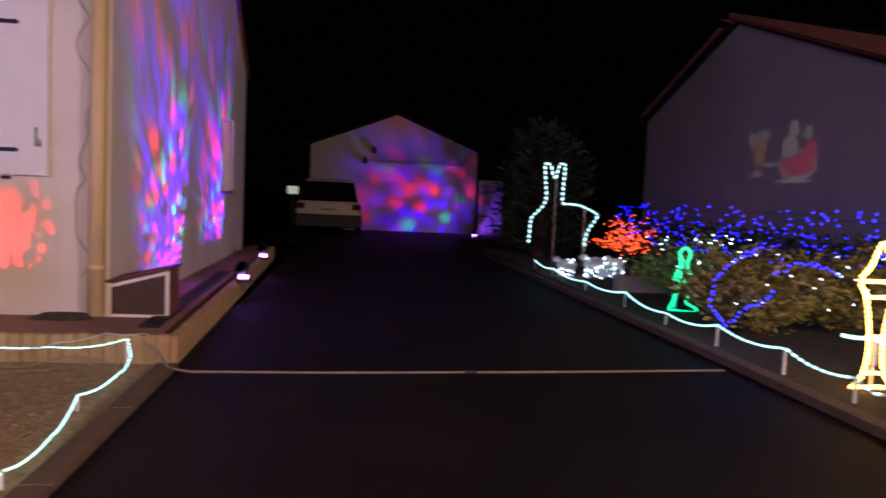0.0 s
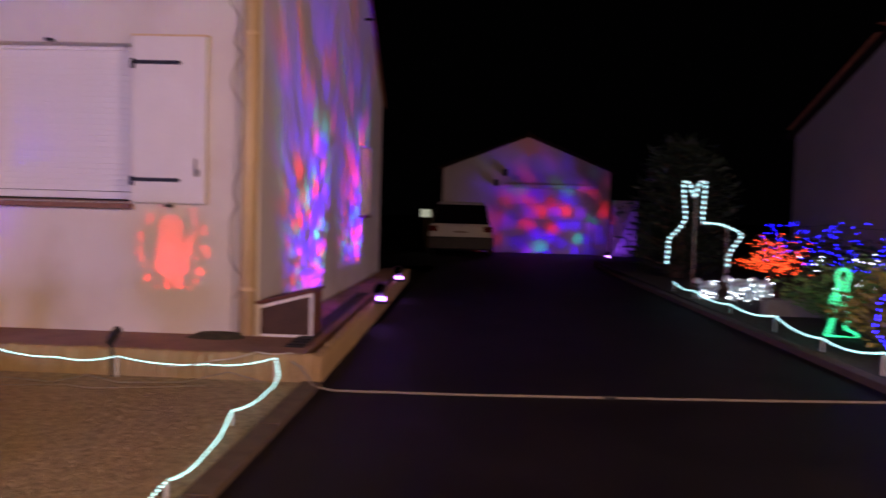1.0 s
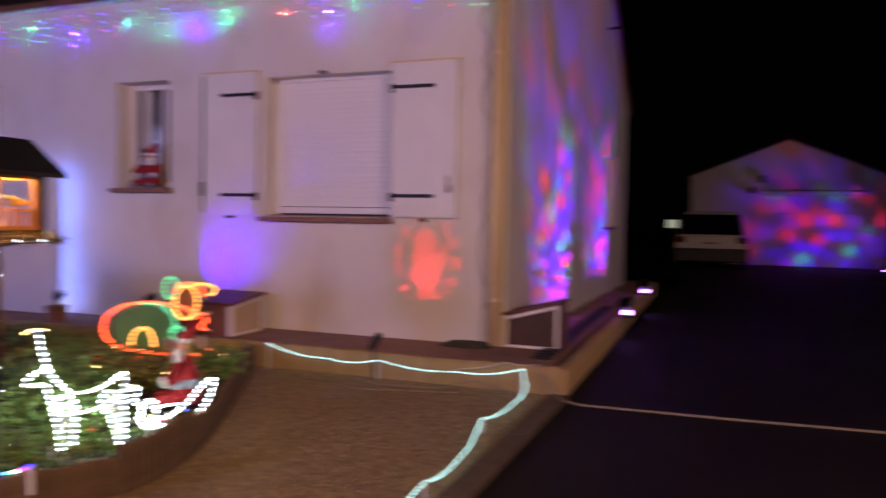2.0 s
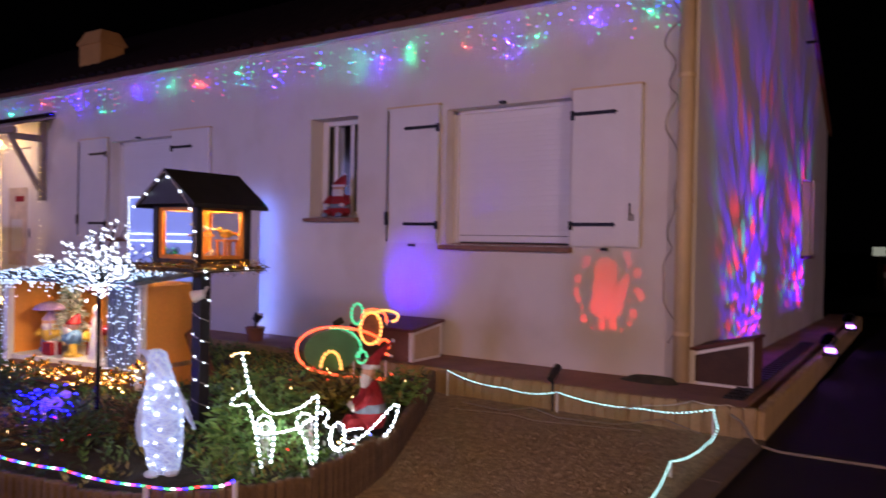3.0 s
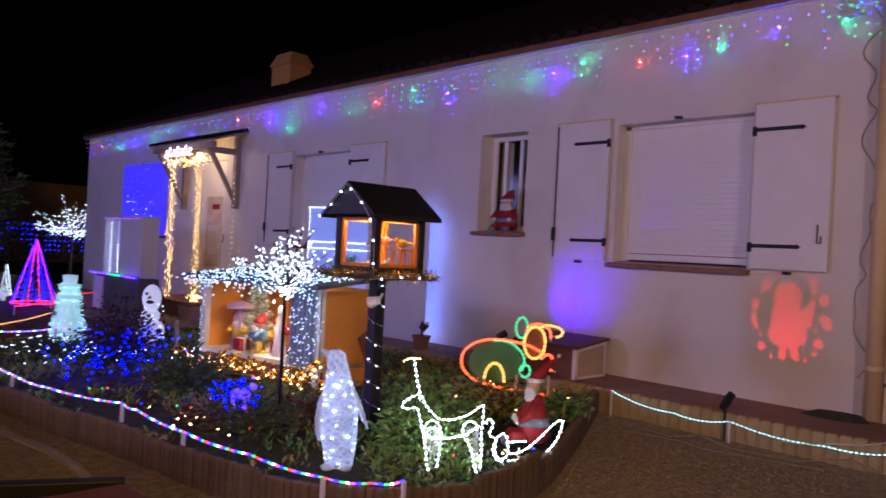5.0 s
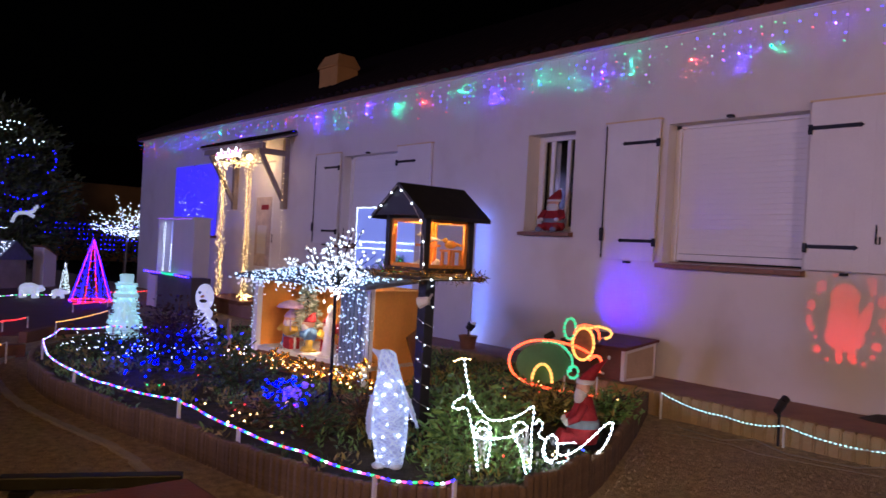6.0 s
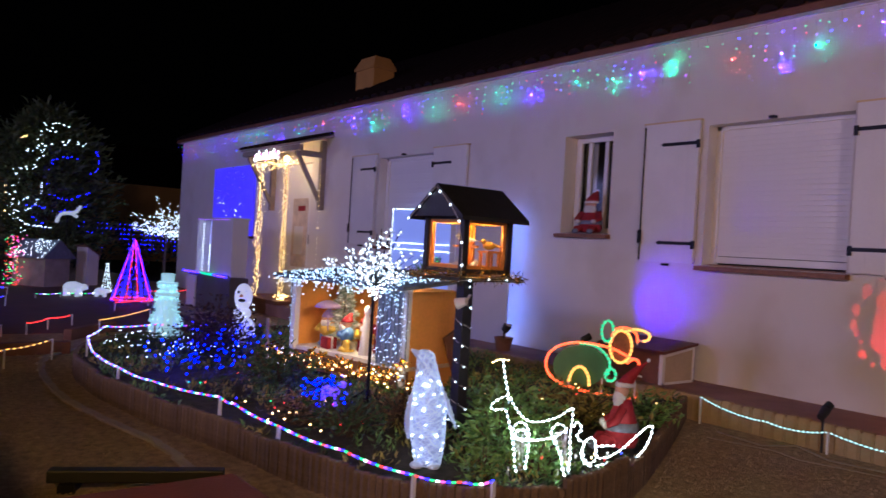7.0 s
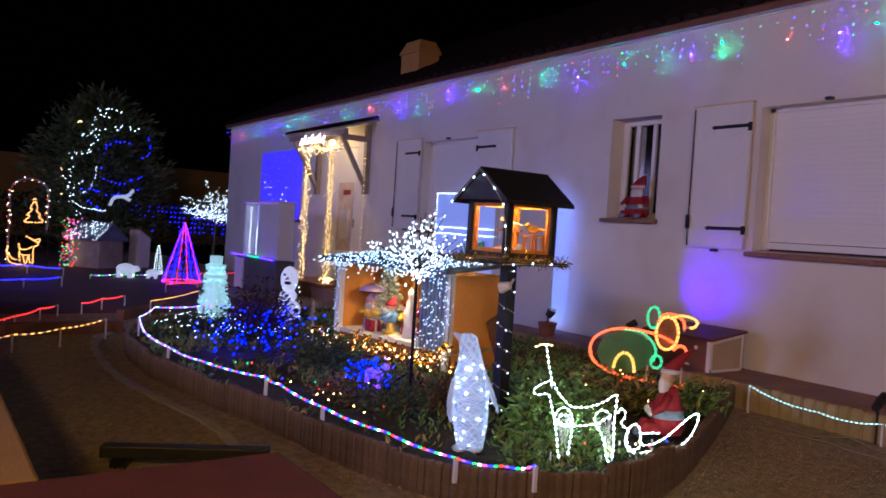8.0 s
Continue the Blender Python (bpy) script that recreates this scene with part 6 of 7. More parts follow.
flood((0.62, 2.3, 0.0), (0.0, 1.5, 0.9), 2500, 136, "small violet flood lamp on the terrace edge", wall=GABLE, fan=1.45, seed=3.3, middle=(0.08, 0.2), size=(4.8, 9.5), gain=(0.1, 1.5, 0.065, 0.275))
flood((0.52, 4.9, 0.0), (0.0, 4.0, 0.9), 3200, 136, "small violet flood lamp on the terrace edge", wall=GABLE, fan=3.85, seed=17.6, middle=(0.25, 0.45), size=(5.0, 9.5), gain=(0.1, 1.5, 0.065, 0.275))
flood((5.6, 18.6, -0.31), (3.6, 20.4, 1.2), 1300, 136, "violet flood lamp before the garage", 0.0011, wall=((0, 1, 0), 20.4, (1, 0, 0), (0, 0, 1)), cell=0.40, seed=9.2, middle=(3.6, 1.4), size=(2.3, 2.2), gain=(1.6, 5.2, 1.0, 0.12), along_up=False, ground=0.07)
lamp("violet_wash", "SPOT", (6.0, 19.2, -0.2), (6.2, 20.2, 0.6), 16, (0.25, 0.05, 1.0), 0.02, 100, 0.6)

ps, pd = stake_spot((-2.86, -0.60, -0.02), (-2.53, 0.0, 0.62), "black stake spot throwing deep blue light on the wall", 0.30)
lamp("blue_spot", "SPOT", ps + pd * 0.03, (-2.52, 0, 0.66), 50, (0.07, 0.0, 1.0), 0.012, 66, 1.0)

# sleigh picture thrown onto the neighbour's gable
TAN, PALE, BERRY = (0.75, 0.42, 0.12), (0.62, 0.62, 0.66), (0.95, 0.05, 0.05)
pic = [(5.33, 1.82, 0.17, 0.22, TAN), (5.40, 1.50, 0.16, 0.05, PALE), (5.56, 2.02, 0.09, 0.13, PALE), (5.24, 2.06, 0.16, 0.09, PALE), (5.30, 1.98, 0.13, 0.09, TAN), (5.02, 1.62, 0.2, 0.035, PALE), (4.33, 1.60, 0.46, 0.21, PALE), (4.33, 1.61, 0.42, 0.175, BERRY), (4.42, 1.38, 0.45, 0.03, PALE),
       (4.02, 1.80, 0.14, 0.12, BERRY), (4.52, 1.86, 0.2, 0.15, PALE), (4.46, 2.10, 0.14, 0.12, PALE), (4.52, 2.06, 0.07, 0.05, TAN), (4.12, 2.02, 0.12, 0.09, (0.3, 0.42, 0.36))]
prj = thing("picture_projector", (5.0, -3.05, -0.14), "small black garden projector on a spike", "lamp")
part("spike", G().tube([(0, 0, 0), (0, 0, 1.0)], 0.012, 6), M_BLACK, prj)
part("housing", G().box((0, -0.03, 1.04), (0.1, 0.1, 0.1)), M_BLACK, prj, bevel=0.01)
sleigh_spot = ((5.05, -2.95, 0.92), (7.75, 4.75, 1.82), 0.05)
throw(prj, sleigh_spot[0], sleigh_spot[1], 1000, (1, 1, 1), 24, slide_shapes("sleigh_slide", sleigh_spot, ((1, 0, 0), 7.75, (0, 1, 0), (0, 0, 1)), pic, 0.10, (0.004, 0.0035, 0.004)), size=0.00005)

# ---------------------------------------------------------------- lights along the eaves
ev = thing("eaves_light_string", (0, 0, 0), "multicoloured icicle light string hanging along the eaves", "light string")
cab = G().tube([(-15.0 + i * 0.25, -0.115, 2.87 + 0.008 * math.sin(i * 1.3)) for i in range(61)], 0.0016, 4)
cols = [E_GREEN, E_BLUE, E_TEAL, E_BLUE, E_RED, E_VIOLET]
gs = [G() for _ in cols]
x = -14.95
while x < -0.05:
    ln = RNG.choice((1, 2, 3, 4, 5))
    cab.tube([(x, -0.115, 2.87), (x, -0.10, 2.87 - 0.07 * ln)], 0.0006, 3)
    for k in range(1, ln + 1):
        if RNG.random() < 0.8:
            gs[RNG.randrange(len(cols))].bulb((x + RNG.gauss(0, 0.012), -0.10, 2.87 - 0.07 * k + RNG.gauss(0, 0.012)), 0.0088)
    x += RNG.uniform(0.07, 0.14)
part("cable", cab, M_GREYCABLE, ev)
for g, e in zip(gs, cols):
    part("lit_string", g, e, ev, kind="stuff")
# bulbs that hang close to the wall and tint it
STRONG = [glow("strong_led_blue", (0.05, 0.01, 1.0), 2000), glow("strong_led_green", (0.004, 0.9, 0.30), 600), glow("strong_led_red", (1.0, 0.05, 0.03), 520)]
gs = [G(), G(), G()]
x, k = -0.34, 0
while x > -14.8:
    tint = (1, 0, 1, 0, 2, 1, 0, 1, 1, 0, 1, 2)[k % 12]
    top = 2.80 - RNG.uniform(0, 0.16)
    for j in range(RNG.choice((1, 1, 2))):
        gs[tint].bulb((x + RNG.gauss(0, 0.008), -0.06, top - 0.11 * j), 0.0058 - 0.0022 * j)
    x -= RNG.uniform(0.22, 0.5) * (1 - x / 10)
    k += 1
for g, e in zip(gs, STRONG):
    part("wall_cluster", g, e, ev, kind="stuff")

bun = thing("corner_light_bunch", (-0.30, -0.13, 2.72), "tangled bunch of coloured lights at the eaves corner", "light string")
part("tangle", G().tube([(0.16 * math.sin(i * 1.7) * (i % 5) / 5, 0.03 * math.cos(i * 2.3), 0.10 + 0.06 * math.sin(i * 0.9) - 0.002 * i) for i in range(40)], 0.004, 4), M_CABLE, bun)
for e in (E_GREEN, E_TEAL, E_BLUE):
    part("lit_string", (lambda g: [g.bulb((RNG.gauss(0, 0.09), RNG.gauss(0, 0.02), 0.09 + RNG.gauss(0, 0.05)), 0.008) for _ in range(7)] and g)(G()), e, bun, kind="stuff")

# ---------------------------------------------------------------- porch, door and boxes at the far end
pch = thing("porch_awning", (0, 0, 0), "tiled timber awning on braces over the front door", "awning")
AX0, AX1 = -10.6, -8.48
part("deck", G().prism([(0.0, 2.55), (-0.56, 2.38), (-0.56, 2.41), (0.0, 2.58)], "x", AX0, AX1), M_GREYWOOD, pch)
for i in range(11):
    t2 = part("awning_tile", G().loft([[(0.085 * math.cos(math.pi * j / 6), y, 0.045 * math.sin(math.pi * j / 6) + z) for j in range(7)] for y, z in ((0.0, 2.595), (-0.60, 2.405))], closed=False, caps=False), M_TILE, pch)
    t2.matrix_world = pose(AX0 + 0.1 + i * 0.192, 0, 0)
for x in (-8.72, -10.4):
    part("wall_post", G().span((x - 0.04, -0.08, 1.45), (x + 0.04, -0.002, 2.5)), M_GREYWOOD, pch)
    part("beam", G().span((x - 0.035, -0.5, 2.24), (x + 0.035, -0.08, 2.32)), M_GREYWOOD, pch)
    part("brace", G().prism([(-0.08, 1.55), (-0.08, 1.65), (-0.42, 2.24), (-0.49, 2.24)], "x", x - 0.03, x + 0.03), M_GREYWOOD, pch)
part("front_beam", G().span((AX0 + 0.05, -0.54, 2.30), (AX1 - 0.05, -0.48, 2.38)), M_GREYWOOD, pch)
dr = thing("door_1", (0, 0, 0), "white front door with a pale printed poster", "door", kind="structure")
part("door_leaf", G().span((-10.05, 0.08, 0.06), (-9.1, 0.13, 2.2)), M_WHITE, dr)
for z in (0.2, 1.15):
    part("door_panel", G().span((-9.93, 0.072, z), (-9.22, 0.08, z + 0.85)), M_WHITE, dr, bevel=0.006)
part("poster", G().span((-9.8, 0.064, 0.55), (-9.3, 0.069, 1.65)), M_PRINT, dr, "pale printed paper poster")
part("poster_shape", G().span((-9.72, 0.060, 0.75), (-9.42, 0.0635, 1.2)), M_OFFWHITE, dr)
part("poster_bar", G().span((-9.62, 0.060, 1.45), (-9.38, 0.0635, 1.53)), M_RED, dr)
part("door_handle", G().box((-9.18, 0.055, 1.0), (0.03, 0.04, 0.14)), M_BLACKIRON, dr)
stp = thing("door_step", (-9.5, -0.35, 0.0), "tiled step before the front door", "step", kind="structure")
part("tread", G().box((0, 0, 0.03), (1.5, 0.66, 0.06)), M_SILL, stp, bevel=0.008)
dl = thing("door_light_garland", (0, 0, 0), "dense warm white light garlands round the porch", "light string", "warm door garlands")
for x, dens, r in ((-9.84, 230, 0.0078), (-8.98, 190, 0.0075)):
    g = G()
    for k in range(dens):
        g.bulb((x + RNG.gauss(0, 0.03) + 0.02 * math.sin(k), -0.5 + RNG.gauss(0, 0.03), 0.06 + 2.1 * k / dens), r)
    part("lit_string", g, E_WARM, dl, kind="stuff")
    part("cable", G().tube([(x, -0.5, 0.06), (x, -0.5, 2.2)], 0.006, 5), M_DULLCABLE, dl)
g = G()
for k in range(120):
    g.bulb((RNG.uniform(-9.95, -8.7), -0.55 + RNG.gauss(0, 0.05), 2.13 + RNG.gauss(0, 0.045)), 0.009)
for k in range(22):
    g.bulb((-8.62, -0.12, 0.3 + k * 0.08), 0.006)
part("top_cluster", g, E_WARM, dl, kind="stuff")
part("floor_cluster", (lambda g: [g.bulb((-8.9 + RNG.gauss(0, 0.1), -0.5 + RNG.gauss(0, 0.05), 0.07 + RNG.random() * 0.08), 0.012) for _ in range(24)] and g)(G()), E_WARM, dl, kind="stuff")
sg = thing("light_sign", (0, 0, 0), "bright script sign of pink and white lights", "sign")
for k in range(7):
    outline(sg, (-9.9 + k * 0.13, -0.62, 2.19), (1, 0, 0), [[(0, 0.1), (0.5, 0.9 + 0.3 * (k % 2)), (0.7, 0.3), (0.3, 0.1 - 0.2 * (k % 3 == 0)), (1.0, 0.4)]], 0.13, [E_WHITE, E_MAGENTA, E_WHITE], 0.011, 0.05, 0.2)
lamp("porch_lamp", "POINT", (-9.4, -0.3, 2.12), (0, 0, 0), 7, (1.0, 0.60, 0.22), 0.06)
pl = thing("porch_lamp_globe", (-9.4, -0.3, 2.24), "small warm porch lamp under the awning", "lamp")
part("globe", G().ball((0, 0, 0), 0.05, 10, 7), E_WARM, pl, smooth=True)
# added sheet whose glow is the far window's blue light, with light points
bs = thing("blue_glow_sheet", (0, 0, 0), "glowing blue sheet added over the far window as its blue light", "sheet")
part("sheet", G().span((-13.03, -0.03, 1.0), (-11.17, -0.012, 2.27)), glow("blue_window_glow", (0.04, 0.02, 1.0), 0.75), bs)
part("lit_string", (lambda g: [g.bulb((RNG.uniform(-12.95, -11.25), -0.04, RNG.uniform(1.05, 2.2)), 0.013) for _ in range(46)] and g)(G()), E_BLUE, bs, kind="stuff")
part("white_cluster", (lambda g: [g.bulb((RNG.uniform(-12.95, -11.25), -0.04, RNG.uniform(1.05, 1.7)), 0.008) for _ in range(14)] and g)(G()), E_WHITE, bs, kind="stuff")

lb = thing("porch_side_wall", (0, 0, 0), "dark rendered low side wall near the porch", "wall")
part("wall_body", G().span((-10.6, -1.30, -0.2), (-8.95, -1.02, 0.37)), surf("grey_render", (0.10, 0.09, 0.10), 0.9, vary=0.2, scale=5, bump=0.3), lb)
part("end_panel", G().span((-10.6, -1.33, -0.15), (-10.25, -1.304, 0.33)), M_OFFWHITE, lb)
wb = thing("display_cabinet", (0, 0, 0), "white display cabinet with blue-white light lines on the wall", "cabinet")
part("back", G().span((-10.38, -1.06, 0.38), (-9.02, -1.04, 1.22)), M_OFFWHITE, wb)
part("front_panel", G().span((-9.8, -1.28, 0.4), (-9.02, -1.26, 1.22)), M_OFFWHITE, wb, "plain white front panel")
part("top_board", G().span((-10.42, -1.3, 1.222), (-8.98, -1.02, 1.245)), M_OFFWHITE, wb)
part("end_board", G().span((-9.018, -1.28, 0.38), (-9.0, -1.04, 1.22)), M_OFFWHITE, wb)
part("end_board", G().span((-10.40, -1.28, 0.38), (-10.38, -1.04, 1.22)), M_OFFWHITE, wb)
# the bluish light inside the cabinet is put into the lining as emission
part("blue_lining", G().span((-10.37, -1.075, 0.40), (-9.82, -1.065, 1.2)), glow("blue_white_glow_board", (0.35, 0.40, 1.0), 0.55), wb, "lining board with its blue light given as glow")
for x in (-10.33, -9.84, -10.05):
    light_string(wb, [(x, -1.2, 0.42), (x, -1.2, 0.85 if x == -10.05 else 1.18)], 0.011, 0.045, [E_WHITE], 0.004, M_CABLE, 0.003)
light_string(wb, [(-10.38, -1.29, 1.215), (-9.1, -1.29, 1.215)], 0.008, 0.06, [E_VIOLET], 0.003, M_CABLE, 0.003)
wr = thing("wall_top_rope", (0, 0, 0), "blue and green rope light on the low wall", "rope light")
rope_light(wr, sag([(-10.75, -1.34, 0.385), (-10.0, -1.34, 0.39)], 0.005), 0.014, [E_BLUE, E_VIOLET], 0.06, 0.4)
rope_light(wr, sag([(-10.0, -1.34, 0.39), (-9.5, -1.34, 0.39)], 0.005), 0.018, [E_TEAL], 0.06, 0.1)
rope_light(wr, sag([(-9.5, -1.34, 0.39), (-8.95, -1.34, 0.385)], 0.005), 0.014, [E_BLUE, E_VIOLET], 0.06, 0.4)
# board with blue light behind, against the wall
bd = thing("backlit_board", (0, 0, 0), "tall white board against the wall with blue light behind", "board")
part("board", G().span((-5.26, -0.16, 0.0), (-4.36, -0.14, 1.42)), M_OFFWHITE, bd)
part("batten", G().span((-5.4, -0.138, 0.0), (-5.3, -0.004, 1.3)), M_OFFWHITE, bd)
BB = glow("led_tape_blue", (0.14, 0.25, 1.0), 15)
part("led_tape", G().span((-4.40, -0.136, 0.02), (-4.385, -0.12, 1.40)), BB, bd, "blue LED tape")
part("led_tape", G().span((-5.24, -0.136, 1.385), (-4.42, -0.12, 1.40)), glow("led_tape_dim", (0.20, 0.30, 1.0), 2.5), bd, "blue LED tape")
part("led_tape", G().span((-5.25, -0.10, 0.0), (-4.38, -0.085, 0.02)), glow("led_tape_white", (0.7, 0.8, 1.0), 4), bd, "white LED tape")
fr = thing("lit_window_figure", (0, 0, 0), "white panel with blue light put in as glow, edged with cool white lights", "light figure")
# blue light falling on the white panel is made by its own emission
part("panel", G().span((-6.62, -0.12, 0.5), (-5.28, -0.10, 1.44)), glow("pale_blue_glow_panel", (0.25, 0.35, 1.0), 0.55), fr)
for a, b in (((-6.62, 0.5), (-6.62, 1.45)), ((-6.62, 1.45), (-5.28, 1.45)), ((-6.62, 1.02), (-5.28, 1.02)), ((-6.62, 0.94), (-5.28, 0.94))):
    light_string(fr, [(a[0], -0.13, a[1]), (b[0], -0.13, b[1])], 0.010, 0.035, [E_WHITE], 0.003, M_CABLE, 0.003)
pot = thing("flower_pot", (-4.06, -0.45, 0.0), "brown pot with a black spot lamp stuck in it", "pot")
part("pot_body", G().loft([[(r * math.cos(j * 0.5236), r * math.sin(j * 0.5236), z) for j in range(12)] for z, r in ((0, 0.07), (0.1, 0.09), (0.13, 0.1), (0.13, 0.085), (0.11, 0.08))]), M_SILL, pot, smooth=False)
part("spot_head", G().tube([(0, 0, 0.19), (0.03, 0.02, 0.25)], 0.035, 10, 0.045), M_BLACK, pot)
part("spot_lens", G().ball((0.034, 0.024, 0.255), (0.04, 0.04, 0.015), 10, 5), M_WHITE, pot)
part("spike", G().tube([(0, 0, 0.08), (0, 0, 0.2)], 0.01, 6), M_BLACK, pot)

lamp("hut_lamp", "AREA", in_hut(-0.62, 0.08, 0.68), in_hut(-0.66, 0.36, 0.1), 5.6, (1.0, 0.72, 0.40), 0.16)
hl = thing("hut_lamp_tube", in_hut(-0.62, 0.04, 0.695), "small warm lamp tube under the hut roof", "lamp")
part("tube", G().tube([(-0.15, 0, 0), (0.15, 0, 0)], 0.01, 6), M_WHITE, hl)

# ---------------------------------------------------------------- garden beyond, at the far end of the yard
def rope_run(name, pts, lights, label, r=0.012, z=None, low=-0.17):
    rr = thing(name, (0, 0, 0), label, "rope light", "path rope lights")
    rope_light(rr, sag(pts, 0.015), r * 0.62, lights, 0.07, 0.55)
    stakes(rr, pts, low, 0.006)


rope_run("path_rope_light", [(-6.1, -5.1, -0.06), (-6.4, -4.87, -0.06), (-6.9, -4.6, -0.05), (-7.2, -4.4, -0.05)], [E_RED], "red rope light along the path")
rope_run("path_rope_light", [(-7.33, -4.15, -0.05), (-7.7, -3.88, -0.04), (-8.05, -3.56, -0.04)], [E_RED], "red rope light along the path")
rope_run("path_rope_light", [(-9.7, -2.65, -0.05), (-10.4, -1.98, -0.04)], [E_RED], "red rope light along the path")
rope_run("path_rope_light", [(-11.2, -1.7, 0.0), (-11.6, -0.9, 0.0), (-12.4, -0.6, 0.02)], [E_RED], "red rope light along the path")
rope_run("path_rope_light", [(-4.85, -5.35, -0.04), (-5.08, -5.01, -0.03), (-5.28, -4.65, -0.02), (-5.62, -4.24, 0.01)], [E_WARMROPE], "warm white rope light along the path", 0.009)
rope_run("path_rope_light", [(-7.1, -3.5, 0.0), (-8.3, -2.6, 0.0)], [E_WARMROPE], "warm white rope light along the path", 0.010)
rope_run("path_rope_light", [(-13.0, -5.0, -0.06), (-12.6, -4.1, -0.03), (-12.3, -3.6, -0.05)], [E_BLUE], "blue rope light round the far bed", 0.014)
rope_run("path_rope_light", [(-10.2, -5.0, -0.06), (-10.2, -4.4, -0.05), (-10.4, -3.9, -0.03)], [E_BLUE], "blue rope light round the far bed", 0.014)
rope_run("path_rope_light", [(-11.7, -3.3, -0.1), (-11.9, -2.9, -0.1), (-12.1, -2.2, -0.1)], [E_GREEN, E_VIOLET, E_WHITE], "multicoloured rope light before the bears", 0.010)
ks = thing("path_kerb", (0, 0, 0), "low timber kerb along the path", "kerb", kind="structure")
for a, b in (((-5.95, -4.85), (-5.98, -4.15)), ((-6.8, -3.9), (-7.6, -3.2))):
    m = pose((a[0] + b[0]) / 2, (a[1] + b[1]) / 2, -0.12, 0, 0, math.degrees(math.atan2(b[1] - a[1], b[0] - a[0])))
    part("sleeper", G().box((0, 0, 0), (0.95, 0.09, 0.12)), M_BROWNWOOD, ks, bevel=0.008).matrix_world = m
solid("far_path", G().span((-30, -5.35, -0.3), (-7.4, -1.9, -0.165)), surf("red_path_paving", (0.10, 0.045, 0.045), 0.7, vary=0.25, scale=3, bump=0.3), "reddish paved path at the far end of the yard")


def bear(place, s, turn):
    b = thing("bear_figure", place, "white lit acrylic bear figure on the ground", "light figure", "lit bears", turn=turn)
    part("body", G().ball((0, 0, 0.22 * s), (0.26 * s, 0.14 * s, 0.15 * s), 12, 8), E_BEAR, b, smooth=True)
    part("head", G().ball((0.27 * s, 0, 0.24 * s), (0.10 * s, 0.085 * s, 0.085 * s), 10, 7), E_BEAR, b, smooth=True)
    for x in (-0.15, 0.15):
        for y in (-0.08, 0.08):
            part("leg", G().tube([(x * s, y * s, 0.18 * s), (x * s, y * s, 0)], 0.055 * s, 8), E_BEAR, b, smooth=True)
    part("muzzle", G().ball((0.36 * s, 0, 0.22 * s), 0.035 * s, 8, 5), E_BEAR, b)


bear((-12.1, -2.68, -0.165), 0.66, 50)
bear((-12.0, -2.27, -0.165), 0.42, 60)


def light_cone(place, h, r, turns, lights, dots, label):
    c = thing("cone_light_tree", place, label, "light tree", "cone light trees")
    part("pole", G().tube([(0, 0, 0), (0, 0, h)], 0.012, 6), M_BLACKIRON, c)
    part("foot_ring", G().tube([(r * math.cos(i * 0.3142), r * math.sin(i * 0.3142), 0.02) for i in range(21)], 0.007, 5), lights[0], c)
    for k in range(turns):
        a = 6.2832 * k / turns
        part("lit_strand", G().tube([(r * math.cos(a), r * math.sin(a), 0.02), (0, 0, h)], r * 0.013, 5), lights[k % len(lights)], c)
    g = G()
    for k in range(dots):
        z = h * (1 - math.sqrt(RNG.random()))
        q = r * (1 - z / h)
        a = RNG.uniform(0, 6.28)
        g.bulb((q * math.cos(a), q * math.sin(a), z), 0.004 + r * 0.014)
    part("lit_string", g, lights[-1], c, kind="stuff")


light_cone((-11.35, -1.95, -0.165), 1.02, 0.32, 8, [E_RED, E_RED, E_BLUE, E_BLUE], 330, "red and blue lit cone tree on the path")
light_cone((-13.1, -1.9, -0.165), 0.60, 0.085, 4, [E_WHITE], 60, "small cool white lit cone tree")

wh = thing("small_play_house", (-14.4, -2.65, -0.17), "little dark wooden house with a light-covered roof", "play house", turn=35)
part("house_body", G().span((-0.5, -0.3, 0), (0.25, 0.3, 0.55)), M_GREYWOOD, wh)
gcb = thing("garden_cabinet", (-14.4, -2.65, -0.17), "white garden cabinet with a slanted top", "cabinet", turn=35)
part("cabinet_body", G().prism([(0.74, 0), (1.06, 0), (1.06, 0.60), (0.74, 0.76)], "x", 0.0, 0.25), M_OFFWHITE, gcb)
part("cabinet_top", G().prism([(0.72, 0.772), (1.09, 0.588), (1.09, 0.61), (0.72, 0.795)], "x", -0.02, 0.27), M_BROWNWOOD, gcb)
part("house_roof", G().prism([(-0.42, 0.53), (0.42, 0.53), (0.0, 0.88)], "x", -0.58, 0.3), M_ROOFDARK, wh)
part("roof_cluster", (lambda g: [g.bulb((RNG.uniform(-0.58, 0.3), -0.42 * u - 0.01, 0.54 + 0.35 * (1 - u)), 0.010) for u in [RNG.random() for _ in range(90)]] and g)(G()), E_WHITE, wh, kind="stuff")
g2 = [G(), G(), G()]
for k in range(150):
    g2[k % 3].bulb((-0.36 + RNG.gauss(0, 0.09), -0.44 + RNG.gauss(0, 0.05), RNG.uniform(0, 0.95)), 0.015)
for g, e in zip(g2, (E_RED, E_MAGENTA, E_GREEN)):
    part("front_cluster", g, e, wh, kind="stuff")
gy = thing("gold_deer_rope_light", (0, 0, 0), "golden rope light deer before a sleigh, with a little tree", "light figure")
